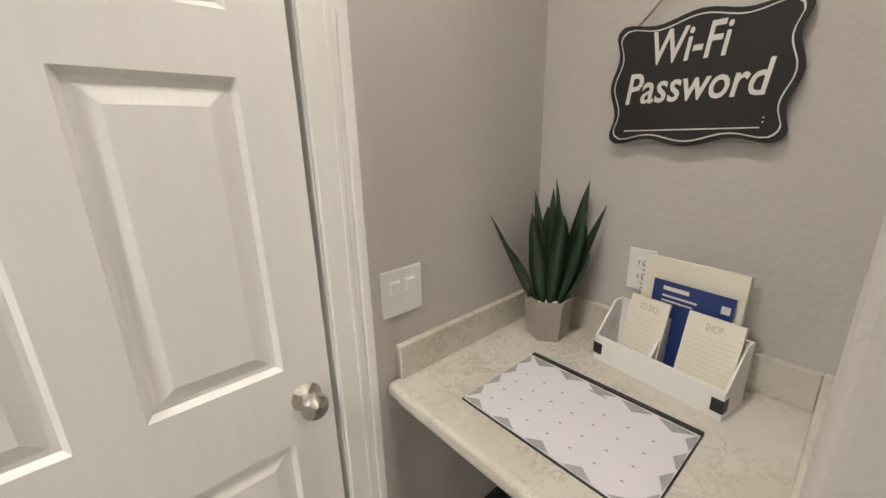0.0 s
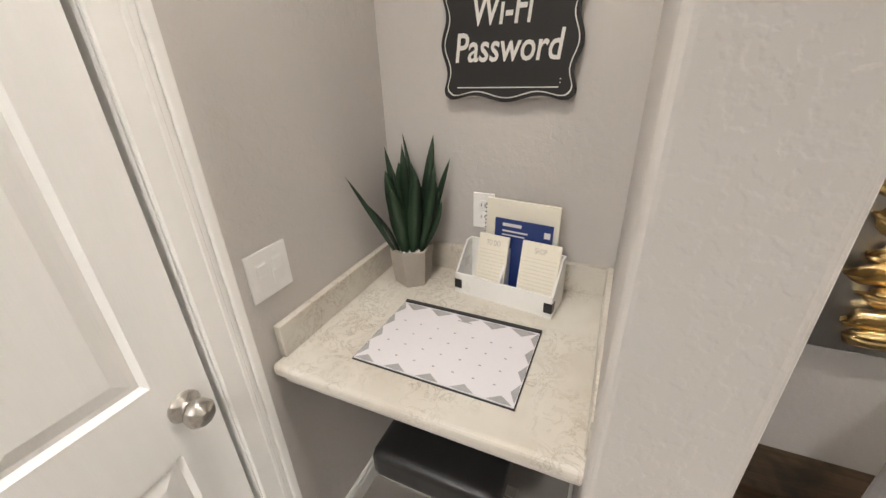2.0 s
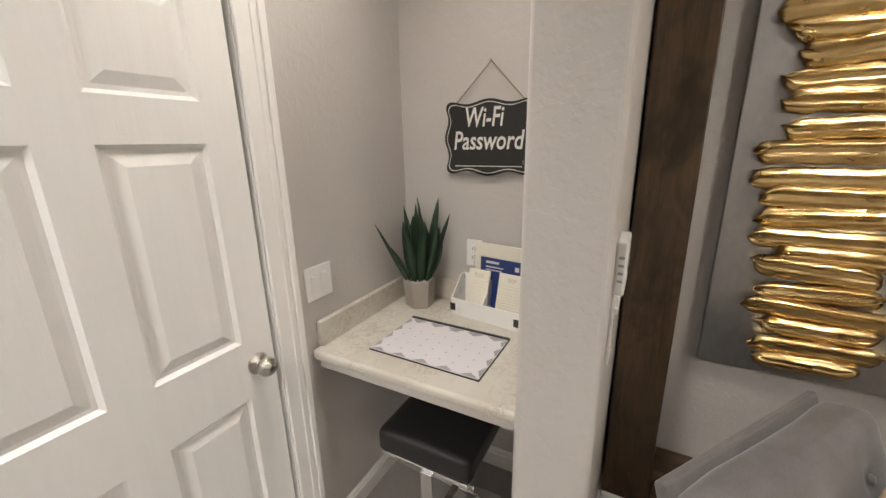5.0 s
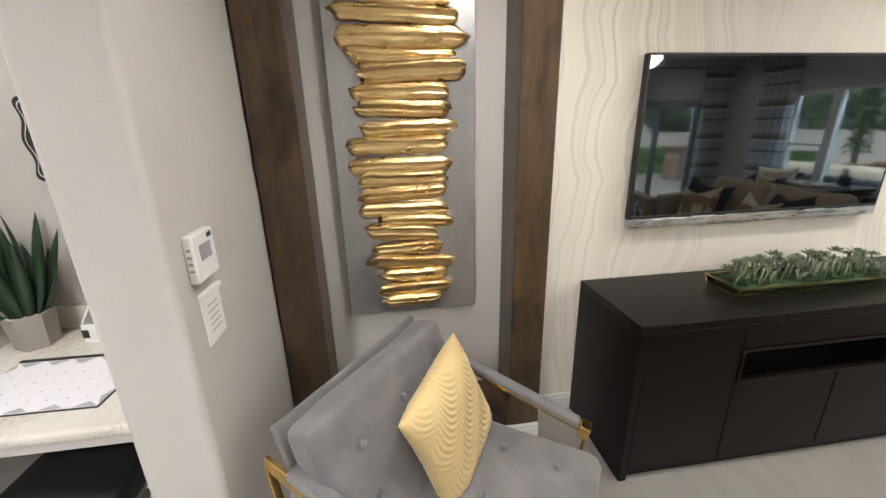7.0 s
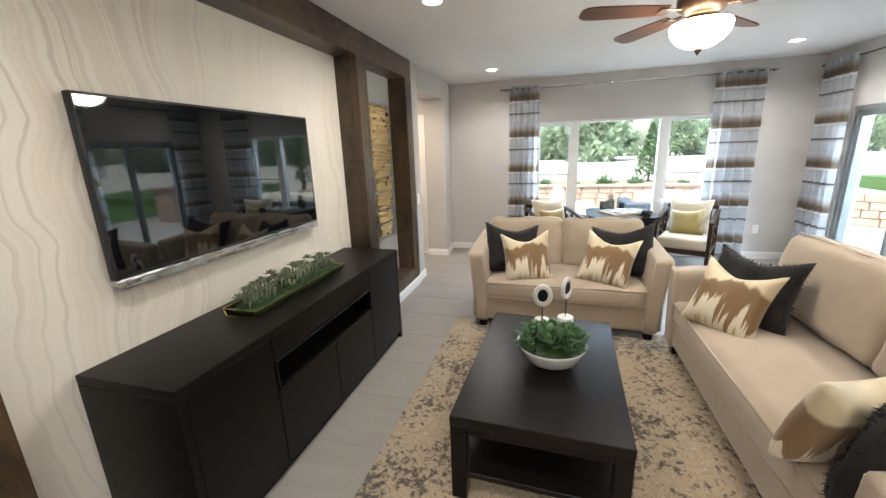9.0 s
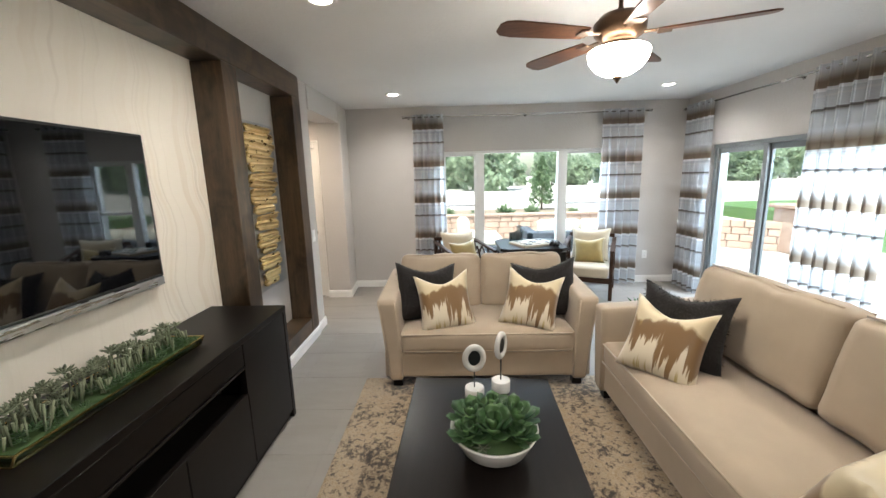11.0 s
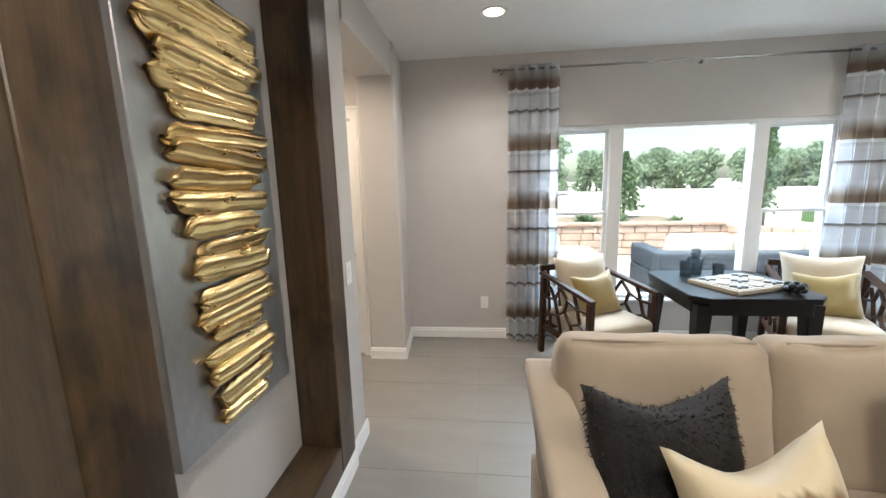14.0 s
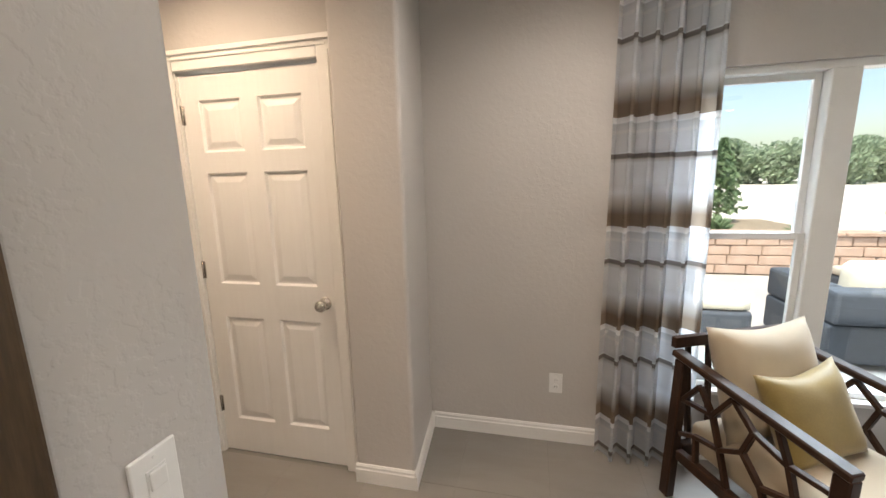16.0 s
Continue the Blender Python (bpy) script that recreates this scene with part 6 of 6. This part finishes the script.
for z in (-0.090, -0.099):
    bx(q, (0.142, -0.0229, z), (0.1445, -0.0221, z + 0.003))
part("rule", q, M["print"], sg, "white painted line")
q = bmesh.new()
for x in (-0.15, 0.145):
    tube(q, (x, -0.015, 0.128), (0.0, -0.004, 0.282), 0.0022, 6)
    tube(q, (x + 0.004, -0.017, 0.128), (0.002, -0.006, 0.282), 0.0022, 6)
part("twine", q, M["twine"], sg, "jute hanging twine")
part("nail", tube(bmesh.new(), (0, 0.003, 0.284), (0, -0.012, 0.285), 0.003, 8), M["nickel"], sg)


def plate(name, m, w, h, kind, label):
    """A wall plate facing local -y."""
    t = thing(name, label, "wall plate", at=m)
    part("plate", bx(bmesh.new(), (-w / 2, -0.007, -h / 2), (w / 2, 0, h / 2), 0.003, 2), M["plate"], t)
    n = 2 if w > 0.1 else 1
    for i in range(n):
        cx = (i - (n - 1) / 2) * 0.046
        if kind == "switch":
            q = bmesh.new()
            bx(q, (cx - 0.0165, -0.0085, -0.033), (cx + 0.0165, -0.006, 0.033), 0.001)
            bx(q, (cx - 0.014, -0.013, -0.002), (cx + 0.014, -0.008, 0.030), 0.003, 2)
            part("rocker", q, M["plate"], t)
        else:
            for z in (-0.02, 0.02):
                q = bmesh.new()
                lathe(q, [(0.017, 0), (0.017, 0.0085), (0.015, 0.010)], 18, Matrix.Translation((cx, 0, z)) @ Matrix.Rotation(radians(90), 4, "X"))
                so = part("socket", q, M["plate"], t)
                part("slots", boxes(((cx - 0.007, -0.0106, z - 0.004), (cx - 0.005, -0.0101, z + 0.006)), ((cx + 0.005, -0.0106, z - 0.004), (cx + 0.007, -0.0101, z + 0.005))), M["black"], so)
        for z in (-h / 2 + 0.012, h / 2 - 0.012):
            part("screw", lathe(bmesh.new(), [(0.0035, 0), (0.003, 0.0085)], 10, Matrix.Translation((cx, 0, z)) @ Matrix.Rotation(radians(90), 4, "X")), M["plate"], t)
    return t


plate("light_switch", pose(0.669, NORTH, 1.092, 0, 0, 0), 0.122, 0.122, "switch", "white double rocker switch plate on the wall")
plate("power_outlet", pose(ALC, 0.482, 1.088, 0, 0, -90), 0.072, 0.120, "outlet", "white power outlet above the desk")
plate("light_switch", pose(WF, -5.192, 1.045, 0, 0, -90), 0.076, 0.122, "switch", "white single rocker switch plate on the wall")
plate("power_outlet", pose(0.535, FAR, 0.36, 0, 0, 180), 0.072, 0.118, "outlet", "white power outlet low on the wall")
plate("power_outlet", pose(-3.05, FAR, 0.42, 0, 0, 180), 0.072, 0.118, "outlet", "white power outlet low on the wall")
plate("power_outlet", pose(BACK, -4.33, 0.36, 0, 0, -90), 0.072, 0.118, "outlet", "white power outlet in the timber niche")

th = thing("thermostat", "white wall thermostat with a small grey display", "thermostat", at=pose(0.695, POUT, 1.283, 0, 0, 0))
part("body", bx(bmesh.new(), (-0.060, -0.024, -0.062), (0.060, 0, 0.062), 0.005, 2), M["plate"], th)
part("display", bx(bmesh.new(), (-0.03, -0.0255, -0.01), (0.03, -0.0240, 0.030)), M["greyink"], th, "grey display")
part("badge", bx(bmesh.new(), (0.022, -0.0255, 0.040), (0.045, -0.0240, 0.052)), M["black"], th)
for i in range(4):
    part("vent", bx(bmesh.new(), (-0.0615, -0.018, -0.03 + 0.018 * i), (-0.0600, -0.007, -0.024 + 0.018 * i)), M["greyink"], th)
kp = thing("control_panel", "flush white wall panel below the thermostat", "control panel", at=pose(0.705, POUT, 1.11, 0, 0, 0))
part("body", bx(bmesh.new(), (-0.055, -0.007, -0.075), (0.055, 0, 0.075), 0.003, 2), M["plate"], kp)
part("top_lip", bx(bmesh.new(), (-0.055, -0.016, 0.060), (0.055, -0.0071, 0.075), 0.002), M["plate"], kp)
for i in range(5):
    part("slot", bx(bmesh.new(), (-0.030, -0.0082, 0.030 - 0.018 * i), (0.030, -0.0071, 0.034 - 0.018 * i)), M["ink"], kp, "thin printed line")

st = thing("bar_stool", "black leatherette stool with a flat chrome frame", "stool", at=pose(0.87, 0.435, 0))
part("seat", soft(bmesh.new(), (-0.20, -0.185, 0.455), (0.20, 0.185, 0.555), 0.022, (0, 0, 0.008), n=8), M["leather"], st, "black stitched leatherette seat")
q = bmesh.new()
bx(q, (-0.19, -0.175, 0.440), (0.19, 0.175, 0.456), 0.002)
part("seat_plate", q, M["chrome"], st)
for x in (-0.195, 0.185):
    q = bmesh.new()
    bar(q, (x, -0.02, 0.012), (x, -0.02, 0.445), 0.045, 0.012, up=(1, 0, 0))
    part("upright", q, M["chrome"], st, "flat chrome upright")
    q = bmesh.new()
    bar(q, (x, -0.17, 0.007), (x, 0.17, 0.007), 0.045, 0.012, up=(0, 0, 1))
    part("foot_bar", q, M["chrome"], st)
q = bmesh.new()
bar(q, (-0.19, -0.02, 0.17), (0.18, -0.02, 0.17), 0.03, 0.012, up=(0, 0, 1))
part("foot_rest", q, M["chrome"], st)

# ---------------------------------------------------------------- outdoors
ground = solid("ground", boxes(((-300, -600, -0.2), (300, 200, -0.105))), M["sand"], "pale sunlit sandy ground reaching far off", "ground", kind="structure")
patio = structure("patio", M["paver"], ((-8.5, -11.35, -0.1), (6.5, FAR - 0.22, -0.03)), ((-8.5, FAR - 0.22, -0.1), (WEST - 0.2, 3.0, -0.03)), label="grey paved patio outside the windows", category="patio")
bed = structure("planting_bed", M["mulch"], ((-4.2, -14.5, -0.1), (7, -11.62, 0.50)), label="raised mulch bed behind the retaining wall", category="bed")
lawn = structure("lawn", M["grass"], ((-16, -11.3, -0.1), (-8.5, 3.0, -0.02)), ((-16, -18, -0.1), (-10.5, -11.3, 0.30)), label="green lawn beside the patio", category="lawn")

rw = thing("retaining_wall", "low retaining wall of tan and rose stone blocks", "garden wall", at=pose(0, -11.5, -0.03))
block = {}
for k, L_ in enumerate((0.30, 0.42, 0.24)):
    b = bmesh.new()
    bx(b, (-L_ / 2 + 0.006, -0.13, 0.004), (L_ / 2 - 0.006, 0.13, 0.146), 0.012, 1)
    me = bpy.data.meshes.new("block")
    b.to_mesh(me)
    b.free()
    me.materials.append(M["stone"])
    block[L_] = me


def block_run(x0, y0, x1, y1, rows, parent, rr):
    a, e = Vector((x0, y0, 0)), Vector((x1, y1, 0))
    ln, ang = (e - a).length, math.atan2(y1 - y0, x1 - x0)
    for r in range(rows):
        s = -0.15 * (r % 2)
        while s < ln:
            L_ = rr.choice((0.30, 0.42, 0.24, 0.42))
            p = a + (e - a).normalized() * (s + L_ / 2)
            o = new("block", block[L_])
            o.parent = parent
            o.matrix_basis = Matrix.Translation((p.x, p.y + 11.5 + 0, r * 0.15)) @ Matrix.Rotation(ang, 4, "Z") @ Matrix.Translation((0, rr.uniform(-0.008, 0.008), 0))
            s += L_


rr = random.Random(11)
block_run(-4.2, -11.5, 5.0, -11.5, 4, rw, rr)
block_run(-7.0, -8.9, -4.3, -11.4, 4, rw, rr)
q = bmesh.new()
for x0 in range(-42, 50, 5):
    bx(q, (x0 / 10 + 0.006, -0.17, 0.602), (x0 / 10 + 0.494, 0.17, 0.66), 0.01)
part("coping", q, M["stone"], rw, "flat stone coping")
q = bmesh.new()
bx(q, (-7.35, 2.3, 0.0), (-6.75, 2.9, 0.88), 0.02)
bx(q, (-7.42, 2.23, 0.882), (-6.68, 2.97, 0.95), 0.015)
part("pillar", q, M["stone"], rw, "square stone pillar")

so = thing("outdoor_sectional", "grey wicker outdoor sectional with beige cushions", "outdoor sofa", at=pose(-2.9, -8.6, -0.03))
part("frame", bx(bmesh.new(), (-1.35, -0.45, 0.04), (1.32, 0.42, 0.36), 0.03, 2), M["wicker"], so)
part("back", bx(bmesh.new(), (-1.35, 0.24, 0.361), (1.32, 0.44, 0.63), 0.03, 2), M["wicker"], so)
part("arm", bx(bmesh.new(), (1.14, -0.45, 0.361), (1.32, 0.235, 0.63), 0.03, 2), M["wicker"], so)
for i in range(3):
    part("seat_cushion", soft(bmesh.new(), (-1.3 + i * 0.8, -0.44, 0.362), (-0.51 + i * 0.8, 0.2, 0.48), 0.04, (0, 0, 0.02), n=6), M["outcush"], so)
    part("back_cushion", soft(bmesh.new(), (-1.3 + i * 0.8, 0.04, 0.48), (-0.51 + i * 0.8, 0.23, 0.80), 0.06, (0, 0.03, 0.02), n=8, wob=0.01, seed=i), M["outcush"], so)
ch = thing("outdoor_chaise", "grey wicker outdoor chaise with a beige cushion", "outdoor sofa", at=pose(-0.75, -9.1, -0.03))
part("frame", bx(bmesh.new(), (-0.45, -0.75, 0.04), (0.45, 0.65, 0.34), 0.03, 2), M["wicker"], ch)
part("seat_cushion", soft(bmesh.new(), (-0.44, -0.74, 0.341), (0.44, 0.64, 0.46), 0.04, (0, 0, 0.02), n=6), M["outcush"], ch)
part("back_cushion", soft(bmesh.new(), (0.20, -0.70, 0.46), (0.42, 0.2, 0.78), 0.07, (0.03, 0, 0.02), n=8, wob=0.01, seed=5), M["outcush"], ch)
tb = thing("outdoor_ottoman", "beige cushioned outdoor ottoman on a wicker base", "ottoman", at=pose(-3.2, -9.8, -0.03))
part("frame", bx(bmesh.new(), (-0.4, -0.4, 0.03), (0.4, 0.4, 0.32), 0.03, 2), M["wicker"], tb)
part("cushion", soft(bmesh.new(), (-0.4, -0.4, 0.321), (0.4, 0.4, 0.43), 0.04, n=6), M["outcush"], tb)


def tree_meshes(seed, height, spread, base, count, leaf, conical, mat):
    """Trunk with limbs, and a crown of many small leaf clumps with an uneven outline."""
    r = random.Random(seed)
    tk = bmesh.new()
    tube(tk, (0, 0, 0), (0, 0, height * 0.55), height * 0.022, 8, height * 0.012)
    tube(tk, (0, 0, height * 0.55), (0, 0, height * 0.92), height * 0.012, 6, height * 0.003)
    for i in range(8):
        z = height * (base + (0.85 - base) * i / 8)
        a = 2.4 * i
        ln = spread * (1 - i / 10) * 0.75
        tube(tk, (0, 0, z), (ln * math.cos(a), ln * math.sin(a), z + ln * 0.45), height * 0.007, 5, height * 0.002)
    verts, faces = [], []
    lobes = [(r.uniform(0, 6.28), r.uniform(base, 0.95), r.uniform(0.5, 1.0)) for _ in range(16)]
    for i in range(count):
        if conical:
            k = r.random() ** 0.8
            rad = spread * (1 - k) ** 0.75 * math.sqrt(r.uniform(0.15, 1)) * (0.8 + 0.4 * r.random())
            a, z = r.uniform(0, 6.28), height * (base + (1 - base) * k)
            c = Vector((rad * math.cos(a), rad * math.sin(a), z))
        else:
            la, lz, lr = lobes[i % 16]
            d = Vector((r.gauss(0, 1), r.gauss(0, 1), r.gauss(0, 0.8))).normalized() * r.uniform(0.4, 1.0) * spread * 0.42
            c = Vector((math.cos(la) * spread * 0.6 * lr, math.sin(la) * spread * 0.6 * lr, height * (base + 0.12 + (0.88 - base) * lz * 0.85))) + d
            c.z = min(max(c.z, height * base * 0.8), height)
        n = Vector((r.uniform(-1, 1), r.uniform(-1, 1), r.uniform(-0.2, 1))).normalized()
        u = n.orthogonal().normalized()
        v = n.cross(u)
        s = leaf * r.uniform(0.6, 1.4)
        k0 = len(verts)
        verts += [c - u * s, c + v * s * 0.5, c + u * s, c - v * s * 0.5 + n * s * 0.3]
        faces.append((k0, k0 + 1, k0 + 2, k0 + 3))
    me = bpy.data.meshes.new("crown")
    me.from_pydata([tuple(v) for v in verts], [], faces)
    me.materials.append(mat)
    return tk, me


def tree(name, label, seed, height, spread, base, count, leaf, conical, mat, at, group=""):
    t = thing(name, label, "tree", group, at)
    tk, me = tree_meshes(seed, height, spread, base, count, leaf, conical, mat)
    part("trunk", tk, M["bark"], t)
    c = new("crown", me)
    c.parent = t
    return t


tree("young_tree", "young conical tree with dark leaves in the bed", 1, 1.75, 0.46, 0.12, 1500, 0.06, True, M["leaf"], pose(-3.15, -14.0, 0.45))
tree("young_tree", "tall slender young tree beyond the patio", 2, 4.3, 0.34, 0.12, 1700, 0.06, True, M["leaf"], pose(-7.55, -15.5, -0.105))
far_a = tree("broad_tree", "broad green tree on the far tree line", 3, 8.5, 5.5, 0.02, 4200, 0.42, False, M["leaf_far_hazed"], pose(-4, -50, -0.1), "far tree line")
far_b = tree("broad_tree", "broad green tree on the far tree line", 4, 7.0, 5.0, 0.02, 3800, 0.42, False, M["leaf_far_hazed"], pose(8, -56, -0.1), "far tree line")
rr = random.Random(21)
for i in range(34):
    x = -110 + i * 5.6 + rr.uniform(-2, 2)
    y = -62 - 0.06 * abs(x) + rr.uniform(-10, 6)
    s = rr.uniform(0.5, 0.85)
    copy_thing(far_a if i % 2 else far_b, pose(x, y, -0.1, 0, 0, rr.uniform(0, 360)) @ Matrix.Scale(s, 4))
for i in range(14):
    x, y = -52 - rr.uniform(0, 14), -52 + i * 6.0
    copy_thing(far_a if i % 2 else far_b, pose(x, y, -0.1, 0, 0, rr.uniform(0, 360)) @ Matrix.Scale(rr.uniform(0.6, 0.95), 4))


def shrub(x, y, z, s, seed):
    r = random.Random(seed)
    q = bmesh.new()
    for i in range(90):
        a, el = r.uniform(0, 6.28), r.uniform(0.2, 1.5)
        d = Vector((math.cos(a) * math.cos(el), math.sin(a) * math.cos(el), math.sin(el)))
        leaf_blade(q, d * s * 0.1, d * s * r.uniform(0.6, 1.1), s * 0.16, 0.02, d.orthogonal(), 0.003, 3)
    return solid("low_shrub", q, M["leaf"], "low leafy green shrub in the raised bed", "shrub", "bed shrubs", at=pose(x, y, z))


for i, x in enumerate((-3.6, -2.5, -1.7, -0.9, -0.1, 0.7, 1.4)):
    shrub(x, -12.1 - 0.3 * (i % 2), 0.5, 0.26 + 0.06 * (i % 3), i + 40)

# ---------------------------------------------------------------- floor tiles
T = 0.455
tm = bmesh.new()
bx(tm, (0.0012, 0.0012, -0.012), (T - 0.0012, T - 0.0012, 0.0), 0.0005)
tme = bpy.data.meshes.new("tile")
tm.to_mesh(tme)
tm.free()
tme.materials.append(M["tile"])


def lay(x, y):
    o = new("tile", tme)
    o.parent = floor
    o.matrix_basis = Matrix.Translation((x, y, 0))


for i in range(11):
    for j in range(17):
        x, y = WEST + i * T, FAR + j * T
        if x < BACK and y < NORTH + 0.2:
            lay(x, y)
for i in range(11, 15):
    for j in range(1, 4):
        lay(WEST + i * T, FAR + j * T)
